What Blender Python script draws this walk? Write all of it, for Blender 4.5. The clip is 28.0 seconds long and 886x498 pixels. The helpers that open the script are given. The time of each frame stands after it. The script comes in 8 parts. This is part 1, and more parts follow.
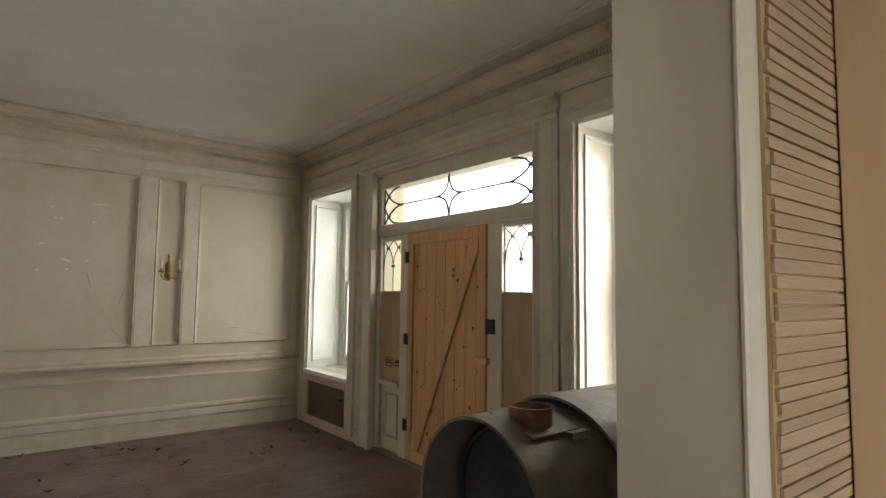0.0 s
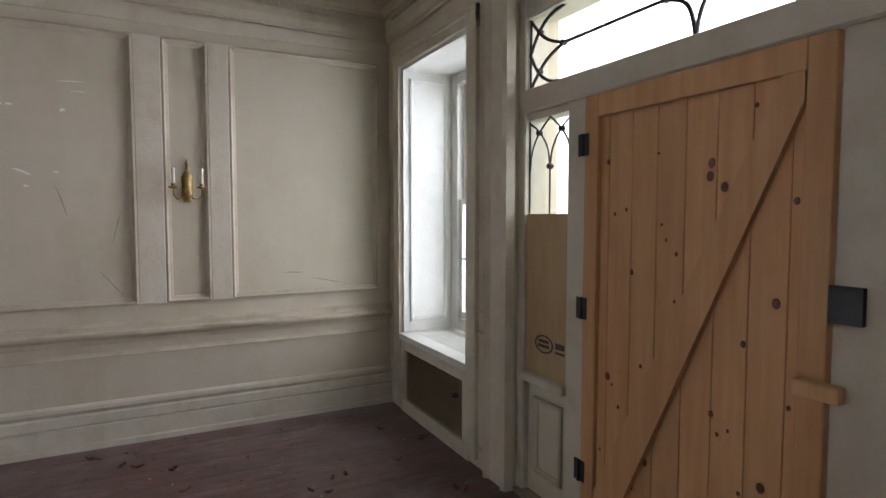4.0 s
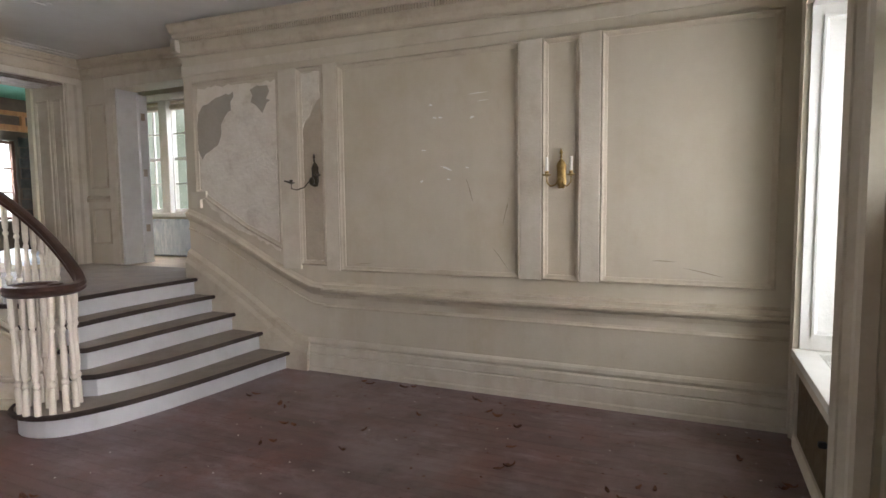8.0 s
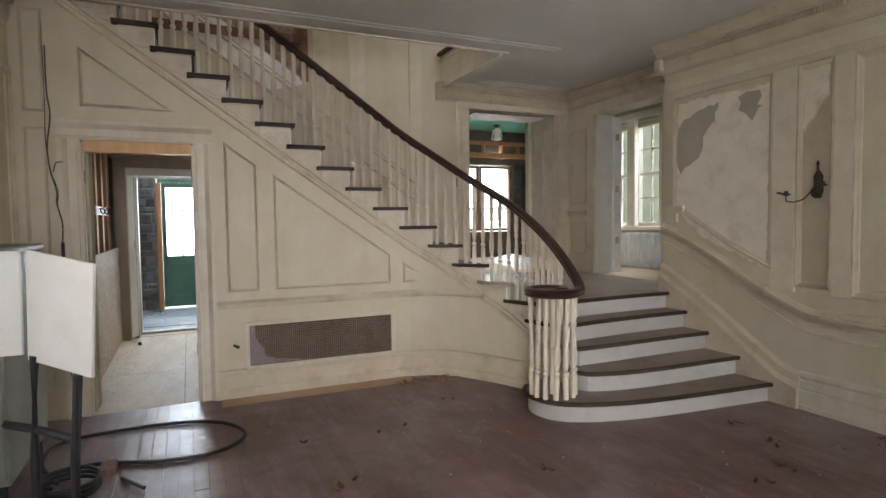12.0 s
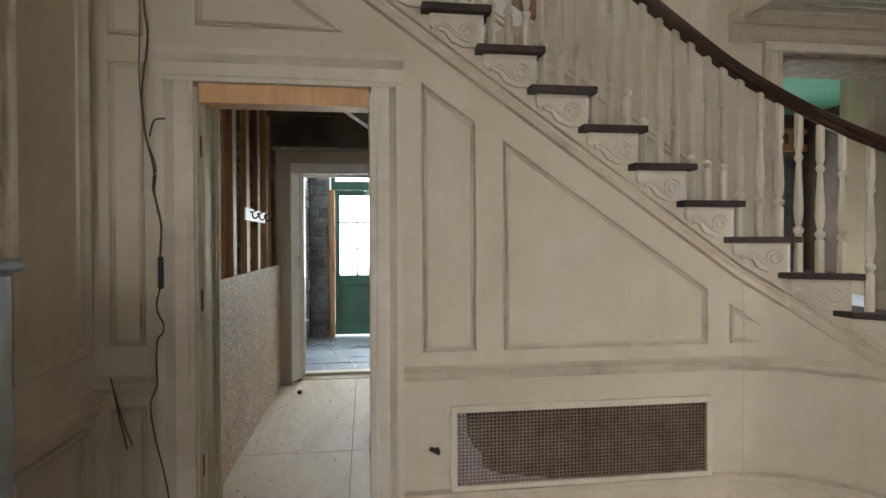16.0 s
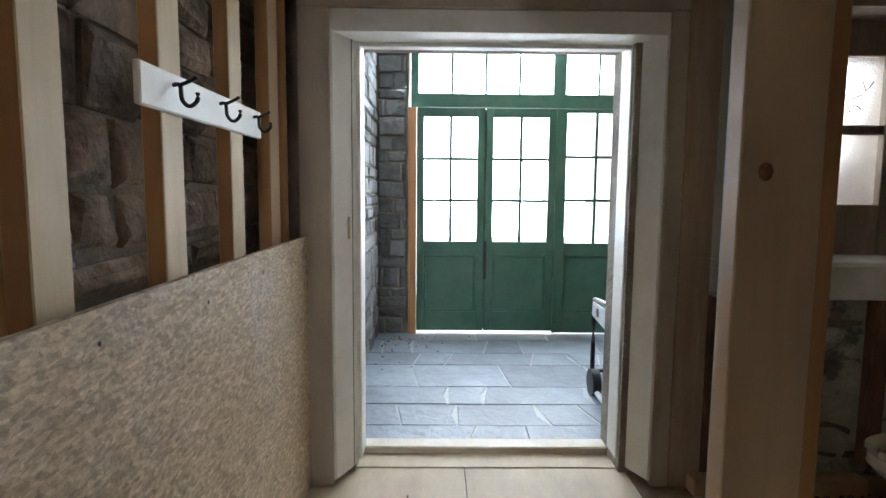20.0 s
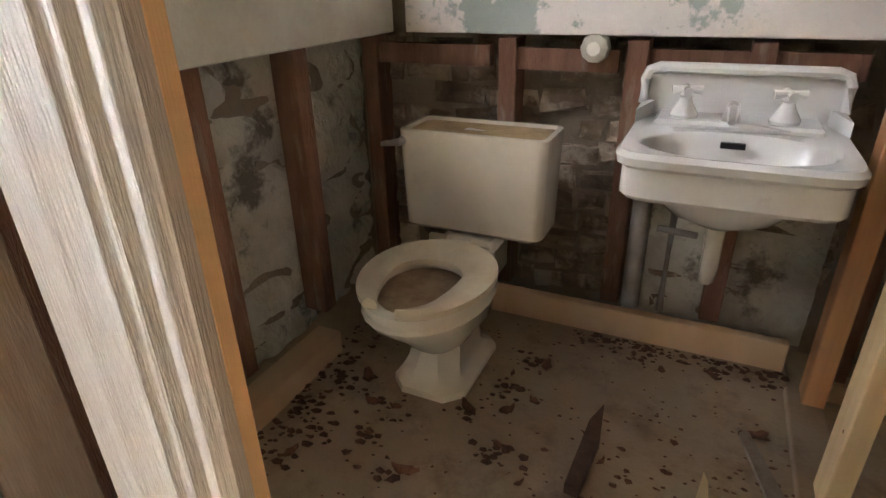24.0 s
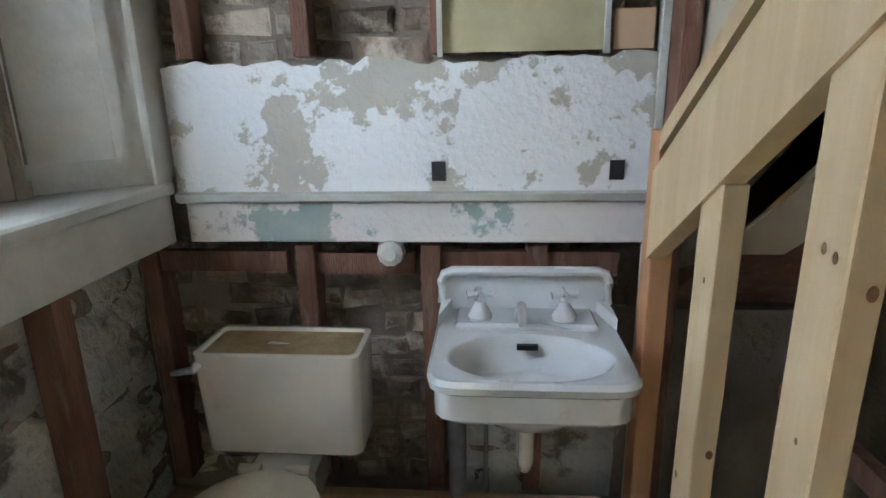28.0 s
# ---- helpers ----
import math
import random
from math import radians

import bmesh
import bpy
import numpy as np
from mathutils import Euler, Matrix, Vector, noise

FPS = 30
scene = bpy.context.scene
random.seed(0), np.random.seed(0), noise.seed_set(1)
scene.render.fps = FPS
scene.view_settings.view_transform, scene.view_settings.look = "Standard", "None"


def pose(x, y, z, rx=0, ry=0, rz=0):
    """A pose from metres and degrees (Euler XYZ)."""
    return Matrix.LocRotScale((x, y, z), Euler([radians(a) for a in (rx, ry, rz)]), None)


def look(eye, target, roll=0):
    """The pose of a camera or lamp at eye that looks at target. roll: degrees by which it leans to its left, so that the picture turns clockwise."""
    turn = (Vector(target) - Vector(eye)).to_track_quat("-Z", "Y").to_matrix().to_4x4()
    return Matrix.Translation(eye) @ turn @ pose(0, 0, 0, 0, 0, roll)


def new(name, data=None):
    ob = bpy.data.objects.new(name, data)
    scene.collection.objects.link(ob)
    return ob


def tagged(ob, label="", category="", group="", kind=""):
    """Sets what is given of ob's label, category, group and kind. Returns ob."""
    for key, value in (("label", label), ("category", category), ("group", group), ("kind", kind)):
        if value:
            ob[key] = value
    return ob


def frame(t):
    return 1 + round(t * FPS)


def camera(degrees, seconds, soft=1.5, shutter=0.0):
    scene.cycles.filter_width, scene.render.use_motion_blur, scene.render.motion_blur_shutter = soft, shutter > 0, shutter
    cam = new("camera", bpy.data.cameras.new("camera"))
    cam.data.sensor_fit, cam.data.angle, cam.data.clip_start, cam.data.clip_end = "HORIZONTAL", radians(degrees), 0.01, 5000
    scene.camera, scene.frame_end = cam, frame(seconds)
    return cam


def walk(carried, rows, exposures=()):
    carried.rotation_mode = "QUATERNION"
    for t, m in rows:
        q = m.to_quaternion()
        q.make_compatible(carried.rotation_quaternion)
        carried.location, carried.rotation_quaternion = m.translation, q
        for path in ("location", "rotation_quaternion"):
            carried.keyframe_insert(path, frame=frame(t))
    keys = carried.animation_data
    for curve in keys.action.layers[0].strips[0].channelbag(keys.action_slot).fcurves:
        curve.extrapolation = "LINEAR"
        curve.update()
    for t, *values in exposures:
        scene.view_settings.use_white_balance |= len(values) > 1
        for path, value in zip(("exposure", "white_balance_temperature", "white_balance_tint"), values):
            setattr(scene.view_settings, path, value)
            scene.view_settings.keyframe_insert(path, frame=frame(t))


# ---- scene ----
cam = camera(76.0, 28.0)
PATH = [
    (0, (0.089, 0.38, 1.518), (1.319, 1.949, 1.675), 0.7),
    (0.5, (0.177, 0.695, 1.459), (1.247, 2.382, 1.532), 0.8),
    (1, (0.354, 1.029, 1.519), (1.37, 2.751, 1.539), 0.3),
    (1.5, (0.398, 1.319, 1.49), (1.386, 3.058, 1.491), 0.4),
    (2, (0.492, 1.556, 1.514), (1.479, 3.295, 1.451), 0.3),
    (2.5, (0.701, 1.847, 1.519), (1.702, 3.576, 1.417), 0.1),
    (4.5, (1.402, 3.001, 1.54), (2.193, 4.833, 1.41), -0.2),
    (5, (1.483, 3.266, 1.55), (2.046, 5.181, 1.415), -0.2),
    (5.5, (1.731, 3.299, 1.518), (2.025, 5.274, 1.4), -0.5),
    (6, (1.946, 3.197, 1.524), (1.887, 5.193, 1.422), -0.7),
    (6.5, (2.129, 3.002, 1.506), (1.807, 4.974, 1.409), -0.7),
    (7, (2.252, 2.877, 1.502), (1.745, 4.81, 1.403), -0.5),
    (7.5, (2.425, 2.827, 1.514), (1.716, 4.693, 1.388), -0.8),
    (8, (2.439, 2.777, 1.518), (1.63, 4.598, 1.358), -0.6),
    (8.5, (2.371, 2.658, 1.548), (1.411, 4.405, 1.381), -0.6),
    (9, (2.332, 2.535, 1.539), (1.147, 4.138, 1.389), -0.6),
    (9.5, (2.326, 2.493, 1.534), (0.914, 3.903, 1.396), -0.6),
    (10, (2.306, 2.457, 1.529), (0.752, 3.71, 1.399), -0.7),
    (10.5, (2.334, 2.432, 1.552), (0.675, 3.541, 1.424), -0.6),
    (11, (2.335, 2.432, 1.549), (0.6, 3.419, 1.432), -0.7),
    (11.5, (2.282, 2.464, 1.543), (0.496, 3.357, 1.434), -0.7),
    (13.5, (1.504, 2.728, 1.551), (-0.386, 3.378, 1.462), -0.8),
    (14, (1.246, 2.742, 1.522), (-0.664, 3.329, 1.435), -0.7),
    (14.5, (0.929, 2.635, 1.594), (-1.011, 3.123, 1.559), -0.5),
    (15, (0.505, 2.692, 1.546), (-1.447, 3.129, 1.572), -0.5),
    (15.5, (0.048, 2.667, 1.502), (-1.916, 3.042, 1.521), -0.5),
    (16, (-0.378, 2.549, 1.474), (-2.359, 2.824, 1.448), -0.2),
    (16.5, (-0.832, 2.605, 1.461), (-2.82, 2.797, 1.352), -0.4),
    (17, (-1.283, 2.577, 1.482), (-3.276, 2.687, 1.351), -0.3),
    (17.5, (-1.709, 2.53, 1.502), (-3.701, 2.592, 1.34), -0.2),
    (18, (-2.16, 2.503, 1.498), (-4.153, 2.528, 1.34), -0.2),
    (18.5, (-2.581, 2.387, 1.508), (-4.575, 2.392, 1.348), 0.5),
    (19, (-2.981, 2.324, 1.487), (-4.974, 2.329, 1.319), 0.5),
    (19.5, (-3.387, 2.34, 1.485), (-5.379, 2.345, 1.299), 0.3),
    (20, (-3.69, 2.298, 1.461), (-5.679, 2.321, 1.257), 0.5),
    (20.5, (-4.007, 2.292, 1.465), (-5.993, 2.383, 1.248), 0.3),
    (22.5, (-5.023, 2.666, 1.271), (-6.596, 3.85, 0.918), -1.1),
    (23, (-5.172, 2.845, 1.232), (-6.458, 4.294, 0.733), -1.5),
    (23.5, (-5.271, 2.977, 1.2), (-6.263, 4.588, 0.553), -1.5),
    (24, (-5.295, 3.124, 1.126), (-6.07, 4.753, 0.262), -1.4),
    (24.5, (-5.326, 3.214, 1.062), (-5.958, 4.826, 0.06), -1.2),
    (25, (-5.354, 3.243, 1.046), (-5.853, 4.854, -0.027), -1.1),
    (25.5, (-5.347, 3.254, 1.039), (-5.735, 4.864, -0.082), -1.3),
    (26, (-5.352, 3.266, 1.092), (-5.665, 4.883, -0.043), -1.5),
    (26.5, (-5.337, 3.288, 1.166), (-5.611, 4.939, 0.071), -1.7),
    (27, (-5.337, 3.288, 1.241), (-5.58, 5.017, 0.266), -1.8),
    (27.5, (-5.344, 3.285, 1.333), (-5.553, 5.102, 0.524), -1.7),
    (28, (-5.335, 3.259, 1.402), (-5.494, 5.178, 0.863), -1.1),
]
walk(cam, [(t, look(eye, target, roll)) for t, eye, target, roll in PATH], [(0, 0.97, 6850, 12), (1, 1.0, 6350, 12), (2, 1.03, 6250, 12), (5, 0.98, 5800, 19), (7, 1.1, 6000, 19), (8, 1.2, 6250, 19), (11, 1.0, 6450, 17), (14, 0.98, 6800, 12), (17, 0.8, 6600, 12), (18.5, 0.85, 6550, 16), (20.5, 1.18, 6400, 16), (23, 1.95, 6300, 15), (24, 2.8, 6800, 20), (25, 3.3, 6450, 17), (26, 3.4, 5700, 13), (27, 3.25, 4950, 9), (28, 2.5, 5450, 10)])

# ---- world, sun, lights ----
world = bpy.data.worlds.new("sky_world")
scene.world = world
world.use_nodes = True
wn = world.node_tree.nodes
bgn = wn["Background"]
sky = wn.new("ShaderNodeTexSky")
sky.sky_type = 'NISHITA'
sky.sun_disc = False
sky.sun_elevation = radians(48)
sky.sun_rotation = radians(200)
world.node_tree.links.new(sky.outputs[0], bgn.inputs[0])
bgn.inputs[1].default_value = 0.15

sun = bpy.data.lights.new("sun", 'SUN')
sun.energy = 1.0
sun.angle = radians(12)
sun.color = (1.0, 0.96, 0.88)
sun_ob = new("sun", sun)
sun_ob.matrix_world = look((0, -20, 24), (0, 0, 0))


def window_light(name, at, to, w, h, power, color=(0.86, 0.93, 1.0), spread=180):
    d = bpy.data.lights.new(name, 'AREA')
    d.shape, d.size, d.size_y, d.energy, d.color = 'RECTANGLE', w, h, power, color
    d.spread = radians(spread)
    o = new(name, d)
    o.matrix_world = look(at, to)
    return o


WARM = (1.0, 0.965, 0.96)
DAY = (0.985, 0.965, 1.0)
window_light("sky_light_window_north", (4.2, 6.2, 1.9), (1.6, 7.1, 2.0), 1.5, 2.4, 18, DAY, 115)
window_light("sky_light_window_south", (4.2, 2.2, 2.0), (-2.4, 5.0, 0.8), 1.5, 2.4, 40, DAY, 85)
window_light("sky_light_transom", (3.60, 4.27, 2.45), (0, 4.27, 1.0), 2.0, 0.45, 5, WARM, 110)
window_light("sky_light_side_room", (-4.7, 10.4, 4.5), (-4.2, 7.8, 1.2), 2.0, 1.6, 230, (0.95, 0.97, 1.0))
window_light("sky_light_entry_room", (0.3, -1.75, 1.7), (0.6, 1.0, 1.4), 2.2, 1.7, 16, WARM)
window_light("sky_light_west_room", (-8.5, 7.95, 2.4), (-5.4, 6.8, 0.8), 1.4, 1.3, 60, (0.88, 0.96, 1.0))
window_light("sky_light_porch", (-9.85, 2.9, 1.9), (-5.7, 3.3, 0.6), 2.2, 2.0, 150, (0.76, 0.88, 1.0))
# Added fill lamp under the closed stairwell ceiling; its source is unseen.
window_light("fill_light_upper", (-3.8, 3.2, 6.1), (-3.9, 3.4, 2.0), 1.2, 3.0, 12, WARM)
window_light("sky_light_toilet", (-6.72, 4.24, 1.78), (-5.2, 4.9, 1.1), 0.5, 0.7, 5.2, (0.95, 0.97, 1.0))

# ---- materials ----


def mat(name, c1, c2, scale=6.0, rough=0.6, rough2=None, bump=0.15, bscale=60.0, metal=0.0, dirt=None, dscale=1.3,
        damt=0.5, stretch=(1, 1, 1), coat=0.0, rnd=0.0, spec=0.4, edges=(0.42, 0.66), world=False, streak=None):
    """Two colours mixed by noise, a second large stain layer, fine relief, per-object variation."""
    m = bpy.data.materials.new(name)
    m.use_nodes = True
    nt = m.node_tree
    n, l = nt.nodes, nt.links
    b = n["Principled BSDF"]
    tc = n.new("ShaderNodeTexCoord")
    mp = n.new("ShaderNodeMapping")
    mp.inputs["Scale"].default_value = stretch
    l.new(tc.outputs["Object"], mp.inputs[0])
    vec = mp.outputs[0]
    info = n.new("ShaderNodeObjectInfo")
    if rnd:
        add = n.new("ShaderNodeVectorMath")
        add.operation = 'MULTIPLY_ADD'
        add.inputs[1].default_value = (1, 1, 1)
        mul = n.new("ShaderNodeMath")
        mul.operation = 'MULTIPLY'
        mul.inputs[1].default_value = 37.0
        l.new(info.outputs["Random"], mul.inputs[0])
        l.new(vec, add.inputs[0])
        l.new(mul.outputs[0], add.inputs[2])
        vec = add.outputs[0]
    n1 = n.new("ShaderNodeTexNoise")
    n1.inputs["Scale"].default_value, n1.inputs["Detail"].default_value, n1.inputs["Roughness"].default_value = scale, 6, 0.62
    l.new(vec, n1.inputs["Vector"])
    r1 = n.new("ShaderNodeMapRange")
    r1.inputs[1].default_value, r1.inputs[2].default_value = 0.3, 0.7
    l.new(n1.outputs[0], r1.inputs[0])
    mx = n.new("ShaderNodeMixRGB")
    mx.inputs[1].default_value, mx.inputs[2].default_value = (*c1, 1), (*c2, 1)
    l.new(r1.outputs[0], mx.inputs[0])
    col = mx.outputs[0]
    if dirt:
        n2 = n.new("ShaderNodeTexNoise")
        n2.inputs["Scale"].default_value, n2.inputs["Detail"].default_value, n2.inputs["Roughness"].default_value = dscale, 9, 0.68
        if world:
            geo = n.new("ShaderNodeNewGeometry")
            l.new(geo.outputs["Position"], n2.inputs["Vector"])
        else:
            l.new(vec, n2.inputs["Vector"])
        r2 = n.new("ShaderNodeMapRange")
        r2.inputs[1].default_value, r2.inputs[2].default_value = edges
        r2.inputs[4].default_value = damt
        l.new(n2.outputs[0], r2.inputs[0])
        m2 = n.new("ShaderNodeMixRGB")
        m2.inputs[2].default_value = (*dirt, 1)
        l.new(r2.outputs[0], m2.inputs[0])
        l.new(col, m2.inputs[1])
        col = m2.outputs[0]
    if streak:
        ms = n.new("ShaderNodeMapping")
        ms.inputs["Scale"].default_value = (7, 7, 0.5)
        l.new(tc.outputs["Object"], ms.inputs[0])
        n4 = n.new("ShaderNodeTexNoise")
        n4.inputs["Scale"].default_value, n4.inputs["Detail"].default_value = 1.0, 8
        l.new(ms.outputs[0], n4.inputs["Vector"])
        r4 = n.new("ShaderNodeMapRange")
        r4.inputs[1].default_value, r4.inputs[2].default_value, r4.inputs[4].default_value = 0.5, 0.72, streak[1]
        l.new(n4.outputs[0], r4.inputs[0])
        m4 = n.new("ShaderNodeMixRGB")
        m4.inputs[2].default_value = (*streak[0], 1)
        l.new(r4.outputs[0], m4.inputs[0])
        l.new(col, m4.inputs[1])
        col = m4.outputs[0]
    if rnd:
        hs = n.new("ShaderNodeHueSaturation")
        mr = n.new("ShaderNodeMapRange")
        mr.inputs[3].default_value, mr.inputs[4].default_value = 1 - rnd, 1 + rnd
        l.new(info.outputs["Random"], mr.inputs[0])
        l.new(mr.outputs[0], hs.inputs["Value"])
        l.new(col, hs.inputs["Color"])
        col = hs.outputs[0]
    l.new(col, b.inputs["Base Color"])
    rr = n.new("ShaderNodeMapRange")
    rr.inputs[3].default_value, rr.inputs[4].default_value = rough, rough if rough2 is None else rough2
    l.new(n1.outputs[0], rr.inputs[0])
    l.new(rr.outputs[0], b.inputs["Roughness"])
    b.inputs["Metallic"].default_value = metal
    b.inputs["Specular IOR Level"].default_value = spec
    b.inputs["Coat Weight"].default_value = coat
    if bump:
        n3 = n.new("ShaderNodeTexNoise")
        n3.inputs["Scale"].default_value, n3.inputs["Detail"].default_value = bscale, 5
        l.new(vec, n3.inputs["Vector"])
        bp = n.new("ShaderNodeBump")
        bp.inputs["Strength"].default_value, bp.inputs["Distance"].default_value = bump, 0.02
        l.new(n3.outputs[0], bp.inputs["Height"])
        l.new(bp.outputs[0], b.inputs["Normal"])
    return m


def stain(m, color, scale, edges, amount, stretch=(1, 1, 1), w=0.0):
    """One more layer of blotches with a colour of their own, laid over a material in room coordinates."""
    n, l = m.node_tree.nodes, m.node_tree.links
    base = n["Principled BSDF"].inputs["Base Color"]
    geo = n.new("ShaderNodeNewGeometry")
    mp = n.new("ShaderNodeMapping")
    mp.inputs["Scale"].default_value = stretch
    mp.inputs["Location"].default_value = (w, w * 0.7, w * 1.3)
    l.new(geo.outputs["Position"], mp.inputs[0])
    no = n.new("ShaderNodeTexNoise")
    no.inputs["Scale"].default_value, no.inputs["Detail"].default_value, no.inputs["Roughness"].default_value = scale, 10, 0.7
    l.new(mp.outputs[0], no.inputs["Vector"])
    r = n.new("ShaderNodeMapRange")
    r.inputs[1].default_value, r.inputs[2].default_value, r.inputs[4].default_value = *edges, amount
    l.new(no.outputs[0], r.inputs[0])
    mx = n.new("ShaderNodeMixRGB")
    mx.inputs[2].default_value = (*color, 1)
    l.new(r.outputs[0], mx.inputs[0])
    l.new(base.links[0].from_socket, mx.inputs[1])
    l.new(mx.outputs[0], base)
    return m


PAINT = mat("cream_paint", (0.563, 0.499, 0.378), (0.615, 0.555, 0.439), 3, 0.5, 0.62, 0.06, 40, dirt=(0.47, 0.38, 0.23), dscale=1.1, damt=0.4, edges=(0.5, 0.74), streak=((0.48, 0.40, 0.26), 0.2))
PAINT_TRIM = mat("cream_trim_paint", (0.599, 0.54, 0.427), (0.661, 0.603, 0.495), 9, 0.45, 0.6, 0.1, 60, dirt=(0.40, 0.31, 0.19), dscale=2.2, damt=0.45, edges=(0.5, 0.72), streak=((0.44, 0.35, 0.21), 0.25))
MOULD = mat("grimy_moulding_paint", (0.52, 0.45, 0.335), (0.61, 0.54, 0.42), 8, 0.5, 0.65, 0.15, 60, dirt=(0.27, 0.19, 0.11), dscale=4.0, damt=0.6, edges=(0.5, 0.72))
PAINT_PANEL = mat("cream_canvas_panel", (0.525, 0.482, 0.37), (0.585, 0.542, 0.421), 2.5, 0.4, 0.55, 0.08, 25, dirt=(0.45, 0.40, 0.28), dscale=1.2, damt=0.35, edges=(0.48, 0.75))
CEIL = mat("ceiling_paint", (0.59, 0.565, 0.525), (0.65, 0.625, 0.585), 2, 0.8, 0.85, 0.05, 30, dirt=(0.5, 0.47, 0.38), dscale=0.7, damt=0.35)
WHITE = mat("white_paint", (0.74, 0.73, 0.68), (0.8, 0.79, 0.75), 8, 0.4, 0.55, 0.1, 60, dirt=(0.5, 0.45, 0.36), dscale=3, damt=0.3, edges=(0.5, 0.75))
RISERW = mat("fresh_white_riser", (0.80, 0.80, 0.77), (0.87, 0.87, 0.85), 6, 0.4, 0.55, 0.08, 60, dirt=(0.55, 0.5, 0.42), dscale=5, damt=0.3, edges=(0.58, 0.75))
FLOORW = mat("worn_oak_floor", (0.095, 0.053, 0.047), (0.158, 0.093, 0.084), 5, 0.24, 0.42, 0.1, 90, world=True, edges=(0.45, 0.62), dirt=(0.28, 0.225, 0.22), dscale=1.0, damt=0.6, stretch=(0.35, 3, 3), rnd=0.13, spec=0.35)
stain(FLOORW, (0.20, 0.085, 0.062), 1.5, (0.52, 0.66), 0.55, w=3.0)
stain(FLOORW, (0.30, 0.245, 0.245), 4.5, (0.54, 0.70), 0.55, (0.6, 1.3, 1), 9.0)
stain(FLOORW, (0.06, 0.032, 0.03), 2.6, (0.58, 0.72), 0.6, w=21.0)
stain(PAINT, (0.46, 0.36, 0.20), 1.6, (0.56, 0.76), 0.45, (1, 1, 0.6), 5.0)
stain(PAINT_PANEL, (0.50, 0.40, 0.25), 1.9, (0.55, 0.75), 0.4, (1, 1, 0.5), 13.0)
GAPDARK = mat("dark_gap", (0.03, 0.02, 0.015), (0.05, 0.035, 0.025), 8, 0.9)
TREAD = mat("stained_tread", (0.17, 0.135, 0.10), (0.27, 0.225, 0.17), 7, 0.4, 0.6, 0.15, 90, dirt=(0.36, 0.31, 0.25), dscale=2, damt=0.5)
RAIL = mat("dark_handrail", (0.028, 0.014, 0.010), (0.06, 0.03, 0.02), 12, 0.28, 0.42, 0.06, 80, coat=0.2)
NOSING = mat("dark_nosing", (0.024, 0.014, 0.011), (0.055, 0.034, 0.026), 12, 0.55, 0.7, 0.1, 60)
PINE = mat("new_pine", (0.62, 0.36, 0.16), (0.74, 0.47, 0.24), 5, 0.5, 0.6, 0.1, 120, dirt=(0.5, 0.25, 0.1), dscale=1.5, damt=0.3, stretch=(4, 4, 0.35), rnd=0.1)
PINE_P = mat("pale_pine", (0.60, 0.42, 0.26), (0.72, 0.53, 0.35), 5, 0.5, 0.6, 0.1, 120, dirt=(0.46, 0.28, 0.15), dscale=2.5, damt=0.4, stretch=(4, 4, 0.35), rnd=0.1)
PINE_Y = mat("new_stud_lumber", (0.61, 0.45, 0.245), (0.71, 0.555, 0.335), 5, 0.55, 0.65, 0.1, 120, dirt=(0.52, 0.33, 0.14), dscale=2, damt=0.3, stretch=(4, 4, 0.35), rnd=0.1)
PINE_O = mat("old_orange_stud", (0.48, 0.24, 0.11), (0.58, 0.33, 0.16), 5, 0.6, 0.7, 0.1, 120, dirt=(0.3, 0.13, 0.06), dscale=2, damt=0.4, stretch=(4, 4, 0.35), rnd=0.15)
PINE_R = mat("red_brown_stud", (0.30, 0.115, 0.06), (0.42, 0.19, 0.10), 5, 0.6, 0.7, 0.1, 120, dirt=(0.18, 0.07, 0.04), dscale=2, damt=0.4, stretch=(4, 4, 0.35), rnd=0.1)
OLDWOOD = mat("old_brown_stud", (0.15, 0.07, 0.045), (0.27, 0.145, 0.095), 7, 0.7, 0.85, 0.4, 70, dirt=(0.35, 0.29, 0.24), dscale=8, damt=0.5, stretch=(3, 3, 0.5), edges=(0.56, 0.66), rnd=0.2)
DIRTPLY = mat("dirty_plywood", (0.31, 0.225, 0.145), (0.43, 0.33, 0.22), 3, 0.65, 0.8, 0.15, 70, dirt=(0.13, 0.08, 0.05), dscale=5, damt=0.65, edges=(0.5, 0.68))
PLYF = mat("plywood_floor", (0.52, 0.42, 0.29), (0.60, 0.50, 0.36), 3, 0.6, 0.75, 0.1, 90, dirt=(0.34, 0.26, 0.18), dscale=2.0, damt=0.5, stretch=(0.6, 2, 2))
PLY = mat("stained_plywood", (0.42, 0.28, 0.14), (0.52, 0.37, 0.20), 4, 0.55, 0.7, 0.08, 90, dirt=(0.3, 0.19, 0.09), dscale=2.2, damt=0.4, stretch=(3, 3, 0.6))
STONE = mat("bluestone", (0.13, 0.135, 0.135), (0.25, 0.255, 0.25), 9, 0.75, 0.9, 0.9, 22, dirt=(0.07, 0.07, 0.07), dscale=4, damt=0.5, rnd=0.3)
RUBBLE = mat("rubble_masonry", (0.25, 0.18, 0.13), (0.42, 0.31, 0.23), 8, 0.85, 0.95, 1.0, 34, world=True, dirt=(0.05, 0.04, 0.035), dscale=3.5, damt=0.9, rnd=0.35)
MORTAR = mat("old_mortar", (0.24, 0.20, 0.155), (0.40, 0.35, 0.28), 10, 0.9, 0.95, 0.8, 40, dirt=(0.07, 0.055, 0.045), dscale=2.5, damt=0.7)
